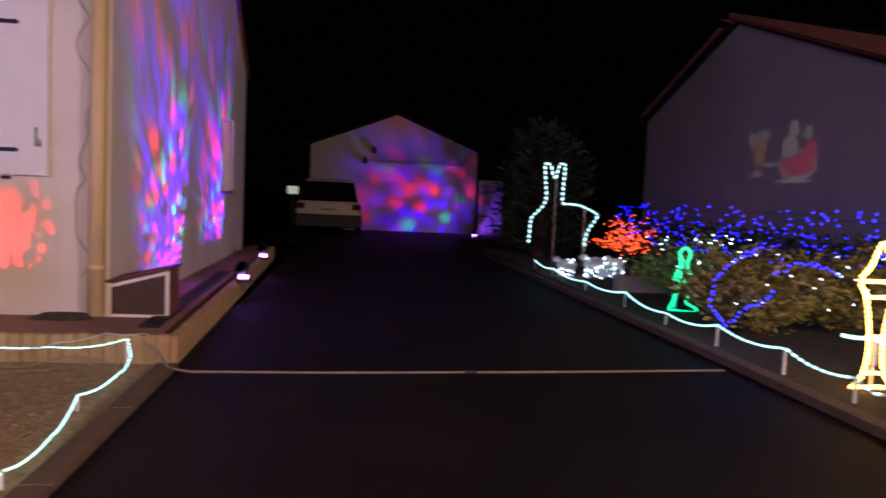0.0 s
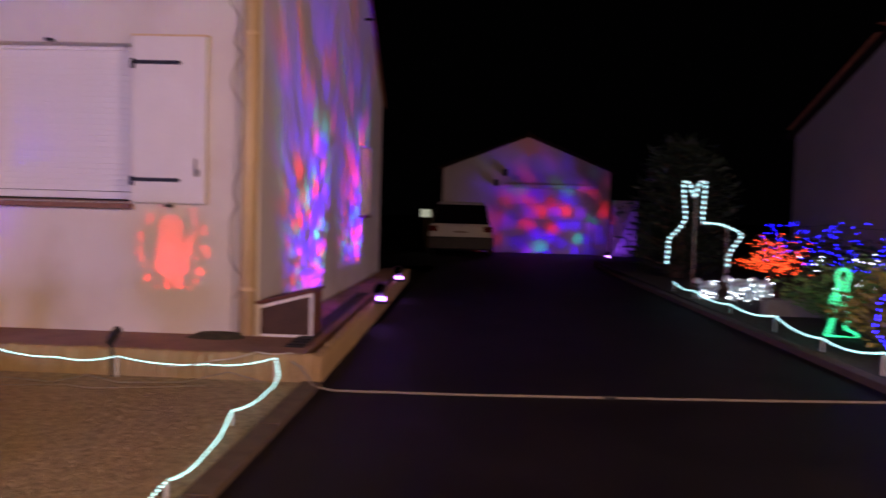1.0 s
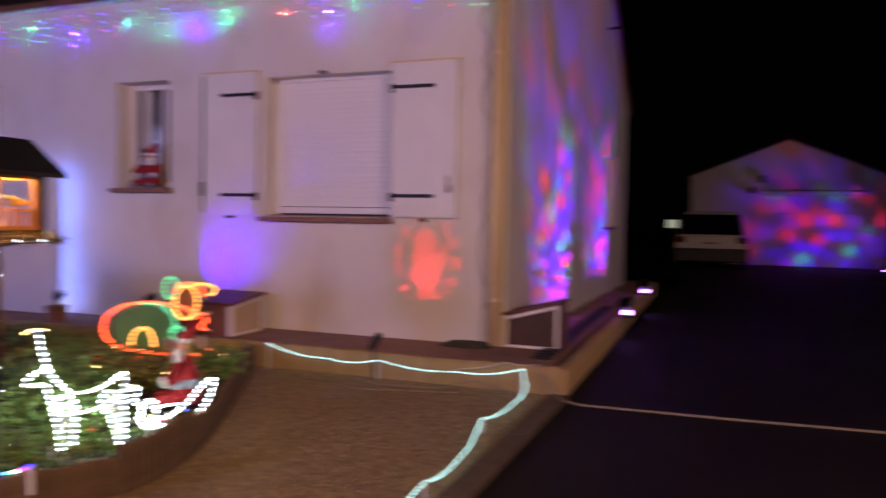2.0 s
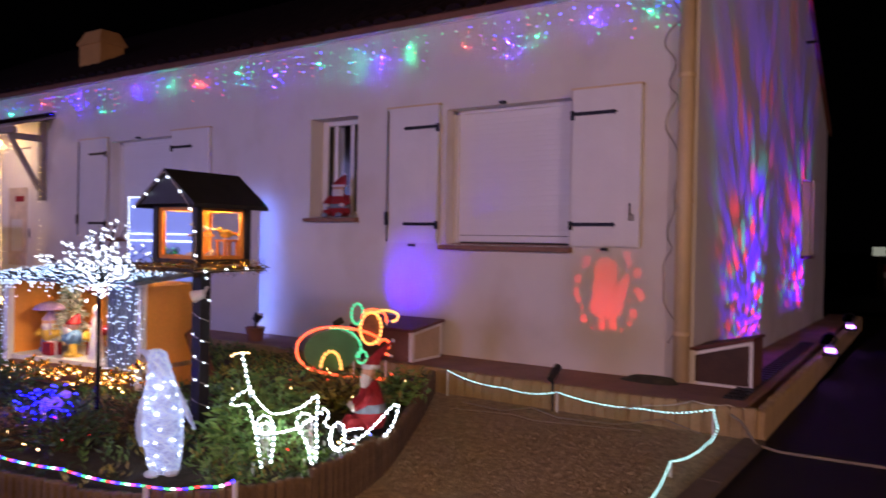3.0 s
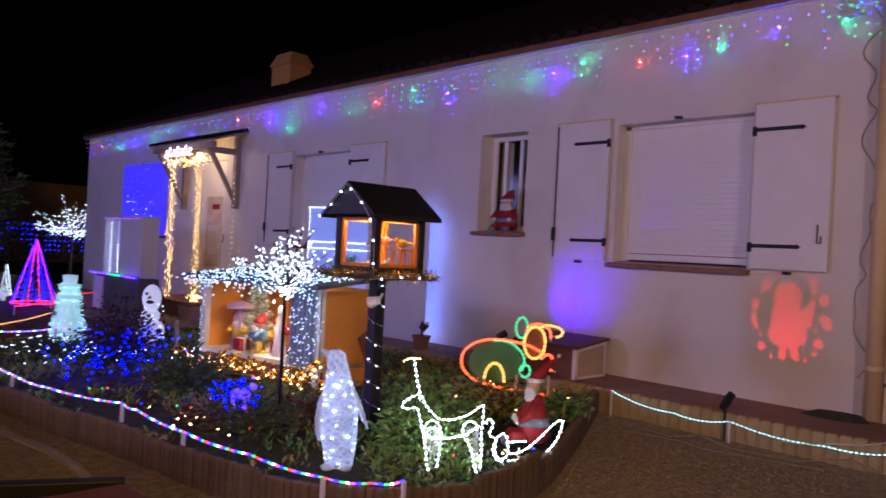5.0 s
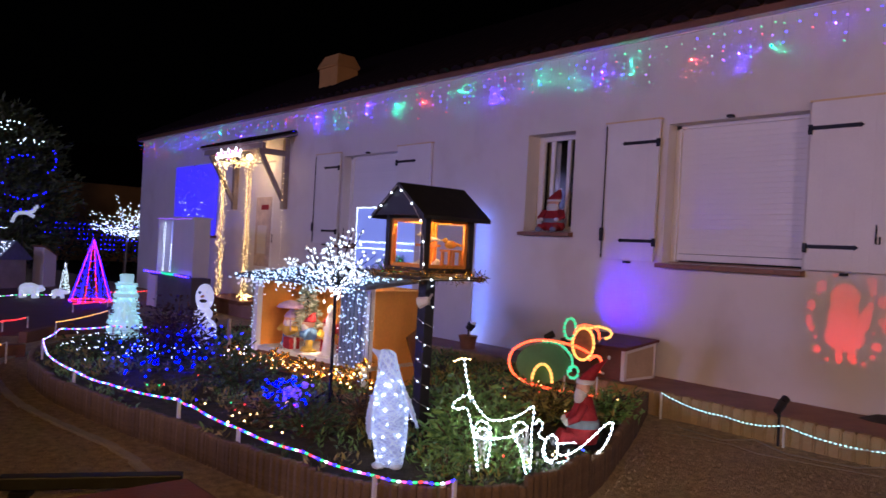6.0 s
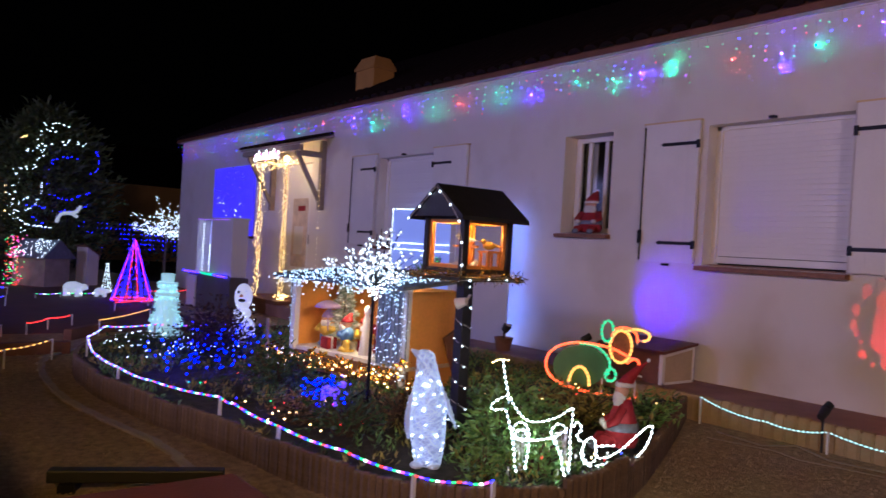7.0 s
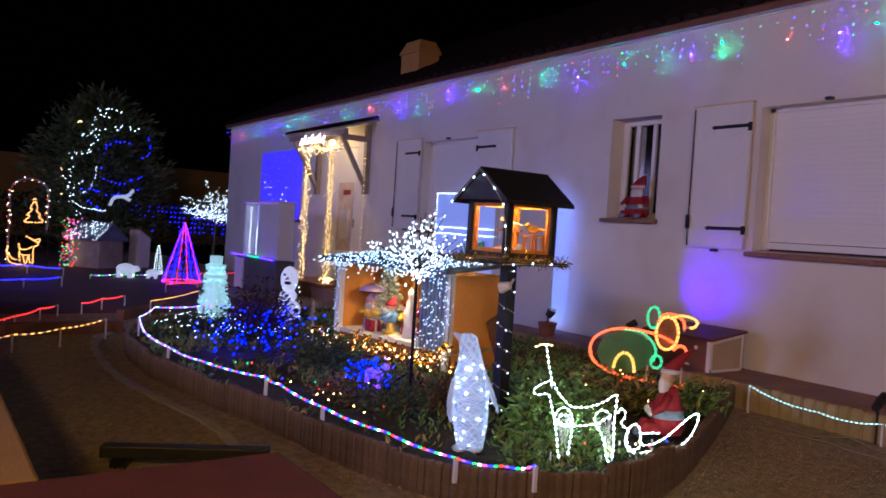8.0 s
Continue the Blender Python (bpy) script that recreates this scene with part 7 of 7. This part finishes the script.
outline(gy, (-14.38, -4.24, -0.15), (0.575, 0.818, 0), [[(0.72, 1.15), (0.88, 1.08), (1.05, 1.0), (1.25, 1.1), (1.28, 0.98), (1.1, 0.95)], [(1.05, 1.0), (1.22, 0.9), (1.2, 0.8), (1.06, 0.78), (1.02, 0.6), (1.03, 0.3), (1.0, 0.05)], [(0.45, 0.85), (0.48, 0.66), (0.7, 0.62), (0.9, 0.7), (1.02, 0.8)],
                                                     [(0.5, 0.66), (0.48, 0.35), (0.55, 0.05)], [(0.62, 0.4), (0.75, 0.05), (0.85, 0.4), (0.92, 0.05)], [(0.5, 0.42), (0.75, 0.4), (1.02, 0.45)], [(0.0, 0.75), (0.02, 0.3), (0.15, 0.08), (0.5, 0.02), (1.0, 0.0)], [(0.0, 0.5), (0.2, 0.25), (0.45, 0.2)],
                                                     [(0.95, 1.7), (0.6, 1.72), (0.85, 1.95), (0.7, 1.98), (0.92, 2.2), (0.82, 2.24), (1.0, 2.55), (1.12, 2.24), (1.05, 2.2), (1.25, 1.98), (1.15, 1.95), (1.38, 1.75), (0.95, 1.7)], [(0.92, 2.58), (1.0, 2.66), (1.08, 2.58)]], 0.465, [E_WARMROPE], 0.012, 0.05, 0.3)
part("pole", G().tube([(-13.95, -3.64, -0.17), (-13.95, -3.64, 0.65)], 0.012, 5), M_BLACKIRON, gy)
ar = thing("light_arch", (0, 0, 0), "garden arch wound with red and warm lights", "arch")
ap = [(-14.75, -4.2, -0.17), (-14.75, -4.2, 1.2)] + [(-14.6 - 0.15 * math.cos(k * 0.5236), -3.9 - 0.3 * math.cos(k * 0.5236), 1.2 + 0.25 * math.sin(k * 0.5236)) for k in range(7)] + [(-14.45, -3.6, 0.5)]
light_string(ar, ap, 0.013, 0.055, [E_WARM, E_RED, E_WHITE], 0.04, M_GREYWOOD, 0.02)


# conifer: trunk, limbs and needle sprays
def conifer(place, h, r, limbs, sprays, size, label, needles=M_NEEDLE):
    c = thing("conifer_tree", place, label, "tree")
    part("trunk", G().tube([(0, 0, 0), (0.03, 0, h * 0.5), (0, 0.02, h * 0.97)], 0.16, 8, 0.02), M_BARK, c)
    wood, g = G(), G()
    for i in range(limbs):
        z = h * (0.06 + 0.9 * (i / limbs))
        q = r * (math.sin(math.pi * min(1, (0.22 + 0.80 * z / h))) ** 0.7) * RNG.uniform(0.7, 1.12)
        a = i * 2.4
        tip = Vector((q * math.cos(a), q * math.sin(a), z + 0.35 * q))
        root = Vector((0, 0, z * 0.95))
        wood.tube([root, root.lerp(tip, 0.5) - Vector((0, 0, 0.05)), tip], 0.022, 4, 0.004)
        for k in range(sprays):
            s = 0.3 + 0.75 * RNG.random()
            p = root.lerp(tip, s) + Vector([RNG.gauss(0, 0.10) for _ in range(3)])
            g.leaf(p, (tip - root).normalized() + Vector([RNG.gauss(0, 0.45) for _ in range(3)]), size * RNG.uniform(0.6, 1.3), 0.22)
    part("limb_work", wood, M_BARK, c)
    part("crown", g, needles, c, kind="stuff")
    return c


conifer((-19.2, -1.85, -0.2), 4.05, 1.55, 150, 70, 0.24, "tall dark conifer hung with coloured light strings")
cl = thing("tree_light_string", (-19.2, -1.9, -0.2), "blue and white light strings wound in the conifer", "light string")
# loops over the face of the crown, in hundredths
def on_crown(pts):
    o, r, u = Vector((-17.75, -1.957, 0.337)), Vector((0.574, 0.816, 0.064)), Vector((-0.054, -0.040, 0.997))
    return [tuple(o + r * (a - 390) * 0.00601 + u * (600 - b) * 0.00601 - Vector((-19.2, -1.9, -0.2)) + Vector((-0.6, 0.42, 0)) * abs(a - 390) / 230) for a, b in pts]


for loop in ([(345, 185), (330, 150), (385, 95), (392, 130), (430, 90), (445, 115)], [(280, 205), (340, 190), (410, 190), (440, 165), (475, 180), (510, 175)], [(195, 290), (240, 265), (220, 330), (200, 350), (190, 385), (215, 400), (265, 385), (275, 370)],
             [(240, 265), (300, 270), (330, 240), (345, 185)], [(180, 340), (175, 400), (200, 470), (215, 500), (265, 520)]):
    light_string(cl, on_crown(loop), 0.016, 0.085, [E_WHITE], 0.07)
for loop in ([(190, 415), (220, 455), (270, 485), (330, 492), (395, 500)], [(350, 330), (335, 380), (300, 420), (240, 435), (205, 425)]):
    light_string(cl, sag(on_crown(loop), 0.02, 5), 0.014, 0.06, [E_WHITE], 0.012)
for loop in ([(385, 290), (400, 240), (445, 225), (475, 240)], [(530, 205), (545, 245), (525, 285), (505, 295)], [(370, 330), (370, 365), (400, 385), (440, 392), (490, 378), (520, 358)], [(275, 410), (345, 425), (400, 435), (460, 438), (515, 410)], [(305, 455), (330, 480), (370, 495)]):
    light_string(cl, on_crown(loop), 0.018, 0.10, [E_BLUE], 0.03)
for loop in ([(160, 325), (158, 385)], [(165, 415), (145, 445), (140, 465)], [(250, 145), (262, 138), (275, 145)]):
    light_string(cl, on_crown(loop), 0.016, 0.05, [E_WARM], 0.01)
sl = thing("deer_ornament", (-16.6, -2.1, 1.05), "white leaping deer ornament hung before the conifer", "ornament")
outline(sl, (0, 0, 0), (0.3, 0.95, 0), [[(0, 0), (0.15, 0.35), (0.5, 0.4), (0.75, 0.5), (0.8, 0.7), (0.95, 0.6)], [(0.5, 0.4), (0.85, 0.2)]], 0.55, [E_BEAR], 0.04, 0.08, 0.0)
part("pole", G().tube([(0.06, 0.2, 0.2), (0.06, 0.2, -1.25)], 0.012, 5), M_BLACKIRON, sl)
wt = thing("blossom_light_tree", (-19.15, 1.1, -0.2), "small tree covered in cool white lights", "light tree")
part("trunk", G().tube([(0, 0, 0), (0.02, 0, 0.7), (0, 0.02, 1.2)], 0.035, 6, 0.02), M_GREYWOOD, wt)
g, w = G(), G()
for k in range(44):
    a, el, ln = 2.4 * k, RNG.choice((RNG.uniform(-0.15, 0.3), RNG.uniform(0.3, 1.4))), RNG.uniform(0.65, 1.15)
    d = Vector((math.cos(a) * math.cos(el), math.sin(a) * math.cos(el), math.sin(el)))
    w.tube([(0, 0, 1.15), Vector((0, 0, 1.15)) + d * ln], 0.014, 4, 0.004)
    for j in range(12):
        g.bulb(Vector((0, 0, 1.15)) + d * ln * (0.3 + 0.7 * (j / 12)) + Vector([RNG.gauss(0, 0.05) for _ in range(3)]), 0.0125)
part("branch_work", w, M_GREYWOOD, wt)
part("lit_string", g, E_WHITE, wt, kind="stuff")


def hedge(name, a, b, h, thick, n, label, material=M_HEDGE, size=0.13, low=-0.2):
    hd = thing(name, (0, 0, 0), label, "hedge")
    core, g = G(), G()
    a, b = Vector((*a, low)), Vector((*b, low))
    side = Vector((-(b - a).y, (b - a).x, 0)).normalized()
    for k in range(12):
        p = a.lerp(b, (k + 0.5) / 12)
        core.tube([p, p + Vector((0, 0, h * 0.8))], 0.03, 5, 0.01)
    for k in range(n):
        p = a.lerp(b, RNG.random()) + side * RNG.gauss(0, thick * 0.4) + Vector((0, 0, h * math.sqrt(RNG.random()) * RNG.uniform(0.85, 1.05)))
        g.leaf(p, (RNG.uniform(-1, 1), RNG.uniform(-1, 1), RNG.uniform(-0.3, 1)), size * RNG.uniform(0.6, 1.3), 0.5)
    part("woody_growth", core, M_BARK, hd, kind="stuff")
    part("foliage", g, material, hd, kind="stuff")


hedge("far_hedge", (-20.5, -6), (-20.5, 6), 1.5, 0.5, 5000, "dark clipped hedge behind the lit garden")
bi = thing("hedge_light_string", (0, 0, 0), "blue icicle lights hanging along the far hedge", "light string")
g = G()
for k in range(26):
    y = -0.9 + k * 0.115
    for j in range(RNG.choice((2, 4, 6))):
        g.bulb((-19.95 + RNG.gauss(0, 0.03), y, 1.12 - j * 0.13), 0.015)
part("lit_string", g, E_BLUE, bi, kind="stuff")
part("cable", G().tube([(-19.95, -1, 1.16), (-19.95, 2.2, 1.16)], 0.006, 4), M_DARKCABLE, bi)
fh = thing("far_house", (0, 0, 0), "distant low house with dim ochre wall and dark roof", "house")
part("wall", G().span((-32, -6, -0.3), (-31.7, 12, 3.0)), surf("far_ochre_render", (0.62, 0.34, 0.10), 0.9, vary=0.12, scale=2, bump=0.3), fh)
part("roof", G().prism([(-33, 2.9), (-31.3, 2.9), (-36, 5.0)], "y", -6.5, 12.5), M_TILE, fh)

# ---------------------------------------------------------------- border beside the drive
dw = thing("kerb_rope_light", (0, 0, 0), "cool white rope light on stakes along the kerb", "rope light")
kp = [(4.62, 6.3, 0.0), (4.62, 5.2, -0.02), (4.62, 3.6, -0.03), (4.61, 2.2, 0.02), (4.6, 1.1, -0.03), (4.6, 0.1, 0.03), (4.6, -0.85, 0.04), (4.62, -1.55, 0.01), (4.7, -1.75, -0.03), (5.2, -1.7, -0.02)]
rope_light(dw, sag(kp, 0.045, 10), 0.009, [E_WHITEROPE], 0.075, 0.5)
stakes(dw, kp, -0.16, 0.008)
dw2 = thing("rope_light_piece", (0, 0, 0), "short cool white rope light piece on a post", "rope light")
rope_light(dw2, sag([(5.35, -0.35, 0.05), (5.5, -0.5, 0.06), (5.62, -0.7, 0.0)], 0.01), 0.014, [E_WHITEROPE], 0.05, 0.1)
stakes(dw2, [(5.5, -0.5, 0.06)], -0.16, 0.02)
cs = thing("castle_rope_light", (0, 0, 0), "cool white rope light outline on dark trellis", "light figure")
outline(cs, (4.66, 7.0, 0.12), (1, 0, 0), [[(0, 0.12), (0.02, 0.5), (0.03, 0.54), (0.22, 0.75), (0.27, 0.9), (0.22, 1.42), (0.24, 1.46), (0.32, 1.44), (0.40, 1.2), (0.48, 1.46), (0.56, 1.46), (0.57, 1.42), (0.55, 0.82), (0.6, 0.8), (0.85, 0.78), (1.15, 0.66), (1.18, 0.6), (1.0, 0.3), (0.98, 0.0)]], 1.0, [E_WHITEROPE], 0.017, 0.085, 0.5)
part("trellis_post", G().tube([(5.1, 7.04, -0.2), (5.1, 7.04, 1.5)], 0.015, 5), M_GREYWOOD, cs)
part("trellis_post", G().tube([(5.62, 7.04, -0.2), (5.62, 7.04, 0.9)], 0.015, 5), M_GREYWOOD, cs)
conifer((5.4, 9.2, -0.25), 2.7, 0.95, 70, 50, 0.2, "dark conifer beyond the border lights", M_DARKFIR)
gp = thing("green_rope_figure", (0, 0, 0), "green rope light outline of a small standing shape", "light figure")
outline(gp, (5.02, 2.0, -0.15), (1, 0, 0), [[(0.0, 0.02), (0.06, 0.2), (0.04, 0.35), (0.1, 0.5), (0.08, 0.62), (0.14, 0.68), (0.2, 0.62), (0.17, 0.5), (0.22, 0.36), (0.16, 0.3), (0.14, 0.36)], [(0.0, 0.02), (0.3, 0.0), (0.27, 0.06), (0.18, 0.1), (0.22, 0.2), (0.18, 0.26)], [(0.03, 0.05), (0.09, 0.3), (0.12, 0.6)]], 1.0, [E_TEAL], 0.016, 0.035, 0.2)
stakes(gp, [(5.1, 2.02, 0.2)], -0.2, 0.006)
for k, (x, y, s) in enumerate(((4.85, 5.3, 0.75), (5.25, 5.2, 0.9), (5.6, 5.35, 0.85))):
    b = thing("sheep_figure", (x, y, -0.15), "white lit acrylic animal figure beside the drive", "light figure", "lit animals", turn=160 + 25 * k)
    part("body", G().ball((0, 0, 0.24 * s), (0.2 * s, 0.12 * s, 0.11 * s), 10, 7), M_MESHSNOW, b, smooth=True)
    part("head", G().ball((0.2 * s, 0, 0.34 * s), (0.08 * s, 0.06 * s, 0.06 * s), 8, 6), M_MESHSNOW, b, smooth=True)
    for lx in (-0.12, 0.12):
        for ly in (-0.06, 0.06):
            part("leg", G().tube([(lx * s, ly * s, 0.2 * s), (lx * s, ly * s, 0)], 0.03 * s, 6), M_MESHSNOW, b)
    part("lit_string", (lambda g: [g.bulb((RNG.gauss(0, 0.11) * s, RNG.gauss(0, 0.08) * s, RNG.uniform(0.02, 0.36) * s), 0.016) for _ in range(26)] and g)(G()), E_WHITE, b, kind="stuff")
rt = thing("red_light_tree", (6.05, 6.2, -0.2), "small bare tree covered in orange-red lights", "light tree")
w, g = G(), G()
for k in range(34):
    a, el, ln = 2.4 * k, RNG.uniform(0.05, 1.25), RNG.uniform(0.35, 0.75)
    d = Vector((math.cos(a) * math.cos(el), math.sin(a) * math.cos(el), math.sin(el)))
    w.tube([(0, 0, 0.4), Vector((0, 0, 0.4)) + d * ln], 0.012, 4, 0.003)
    for j in range(8):
        g.bulb(Vector((0, 0, 0.4)) + d * ln * (0.3 + 0.7 * (j / 8)) + Vector([RNG.gauss(0, 0.03) for _ in range(3)]), 0.0125)
part("trunk", G().tube([(0, 0, 0), (0, 0, 0.45)], 0.03, 6, 0.02), M_BARK, rt)
part("branch_work", w, M_BARK, rt)
part("lit_string", g, E_ORANGE, rt, kind="stuff")
shrub("border_bush", (5.25, 0.75, -0.16), 0.75, 0.6, 0.72, 120, 26, 0.08, M_LEAFYEL, "broad yellow-green bush beside the driveway", 0.5, "border bushes")
shrub("border_bush", (6.2, 0.9, -0.16), 0.7, 0.6, 0.75, 90, 24, 0.08, M_LEAFYEL, "broad yellow-green bush in the border", 0.5, "border bushes")
shrub("border_bush", (5.7, 2.9, -0.16), 0.8, 0.9, 0.7, 90, 22, 0.08, M_LEAF, "green bush in the border with white lights", 0.5, "border bushes")
ht = thing("bush_light_string", (0, 0, 0), "blue light string looped loosely over the bush", "light string")
light_string(ht, sag([(4.96, 0.12, 0.69), (4.74, 0.11, 0.57), (4.58, 0.12, 0.43), (4.53, 0.12, 0.22), (4.65, 0.11, 0.03), (4.85, 0.12, 0.17), (5.08, 0.12, 0.31)], 0.01, 6), 0.013, 0.04, [E_BLUE], 0.014)
light_string(ht, sag([(5.06, 0.12, 0.45), (5.2, 0.1, 0.53), (5.35, 0.12, 0.55), (5.65, 0.14, 0.45)], 0.005, 6), 0.012, 0.04, [E_BLUE], 0.016)
wb2 = thing("bush_light_string", (0, 0, 0), "cool white lights scattered over the bushes", "light string")
part("lit_string", (lambda g: [g.bulb((RNG.uniform(4.7, 6.6), RNG.uniform(0.1, 0.5), RNG.uniform(0.15, 0.62)), 0.009) for _ in range(26)] + [g.bulb((RNG.uniform(5.1, 6.4), RNG.uniform(1.8, 3.2), RNG.uniform(0.2, 0.66)), 0.011) for _ in range(34)] and g)(G()), E_WHITE, wb2, kind="stuff")
hedge("border_hedge", (7.0, 0.2), (7.0, 9.0), 0.85, 0.35, 3000, "low dark hedge in front of the neighbour's wall", M_HEDGE, 0.09, -0.15)
bn = thing("hedge_light_net", (0, 0, 0), "blue light net spread over the low hedge", "light string")
g = G()
for k in range(260):
    y = 0.6 + 8.0 * RNG.random() ** 1.2
    g.bulb((6.82 - RNG.random() * 0.12, y, 0.28 + 0.7 * RNG.random()), 0.0115)
part("lit_string", g, E_BLUE, bn, kind="stuff")
part("cable", G().tube(sag([(6.8, 0.5, 0.9), (6.8, 3, 0.95), (6.8, 6, 0.95), (6.8, 8.6, 0.95)], 0.05), 0.004, 4), M_DARKCABLE, bn)
tw = thing("tower_rope_light", (0, 0, 0), "golden rope light outline of a slender tower", "light figure")
outline(tw, (4.82, -1.2, -0.16), (1, 0, 0), [[(0, 0), (0.1, 0.12), (0.12, 0.35), (0.08, 0.6), (0.03, 0.7), (0.1, 0.8), (0.17, 0.95), (0.24, 0.8), (0.31, 0.7), (0.26, 0.6), (0.22, 0.35), (0.24, 0.12), (0.34, 0)], [(0, 0), (0.34, 0)], [(0.02, 0.03), (0.32, 0.03)], [(0.12, 0.35), (0.22, 0.35)], [(0.1, 0.12), (0.24, 0.12)], [(0.08, 0.6), (0.26, 0.6)], [(0.03, 0.7), (0.31, 0.7)]], 1.0, [E_GOLDROPE], 0.013, 0.03, 0.3)
stakes(tw, [(4.99, -1.18, 0.2)], -0.2, 0.006)
bks = thing("border_stones", (5.35, 3.6, -0.14), "low pale stone block in the border", "stone")
part("stone", G().box((0, 0, 0.09), (0.7, 0.2, 0.22)), M_EDGING, bks, bevel=0.02)

# ---------------------------------------------------------------- parked car
car = thing("parked_car", (0.98, 17.3, drive_z(17.3)), "white hatchback parked before the garage, seen from behind", "car")
part("body", G().loft([[(x * s, y, z) for x, z in ((-0.86, 0.32), (-0.88, 0.55), (-0.86, 0.85), (0.86, 0.85), (0.88, 0.55), (0.86, 0.32))] for y, s in ((0, 0.94), (0.12, 1.0), (2.0, 1.0), (3.9, 1.0), (4.15, 0.9))]), M_CAR, car, bevel=0.05)
part("cabin", G().loft([[(-0.80 * s, y + d, z), (0.80 * s, y + d, z), (0.80 * s, y2 - d * 1.5, z), (-0.80 * s, y2 - d * 1.5, z)] for s, y, y2, d, z in ((1, 0.1, 3.0, 0, 0.84), (0.95, 0.1, 3.0, 0.12, 1.1), (0.82, 0.1, 3.0, 0.32, 1.44), (0.74, 0.1, 3.0, 0.45, 1.5))]), M_CAR, car, bevel=0.04)
part("rear_window", G().add([(-0.77, 0.07, 0.88), (0.77, 0.07, 0.88), (0.66, 0.35, 1.42), (-0.66, 0.35, 1.42), (-0.77, 0.11, 0.88), (0.77, 0.11, 0.88), (0.66, 0.39, 1.42), (-0.66, 0.39, 1.42)], [(0, 1, 2, 3), (7, 6, 5, 4), (0, 4, 5, 1), (2, 6, 7, 3), (1, 5, 6, 2), (0, 3, 7, 4)]), M_DARKGLASS, car)
part("bumper", G().span((-0.87, -0.06, 0.16), (0.87, 0.3, 0.52)), M_BLACK, car, bevel=0.04)
for s in (-1, 1):
    part("tail_light", G().box((s * 0.74, 0.01, 0.74), (0.24, 0.05, 0.16)), surf("dark_red_lens" if s > 0 else "dark_red_lens_b", (0.12, 0.01, 0.01), 0.1, bump=0), car, bevel=0.02)
    for y in (0.75, 3.3):
        wl2 = part("wheel", G().tube([(s * 0.72, y, 0.3), (s * 0.9, y, 0.3)], 0.3, 18), M_RUBBER, car)
        part("rim", G().tube([(s * 0.9, y, 0.3), (s * 0.91, y, 0.3)], 0.19, 14), M_PVC, wl2)
part("number_plate", G().box((0, -0.005, 0.66), (0.5, 0.03, 0.11)), M_OFFWHITE, car, "pale plate with a plain bar")
part("plate_bar", G().box((0, -0.022, 0.66), (0.36, 0.006, 0.045)), M_GREYWOOD, car)
part("badge", G().box((0.18, -0.005, 0.80), (0.14, 0.02, 0.02)), M_PVC, car)
car.scale = (1.12, 1.0, 1.08)
rs = thing("pale_glow_board", (-0.25, 19.6, -0.3), "small pale board behind the parked car, its face made to glow", "board")
part("leg", G().box((0, 0, 0.55), (0.04, 0.04, 1.1)), M_GREYWOOD, rs)
# the face's brightness is added as a weak glow
part("face", G().box((0, -0.03, 1.25), (0.34, 0.03, 0.26)), glow("pale_glow_face", (0.9, 1.0, 0.8), 0.22), rs)
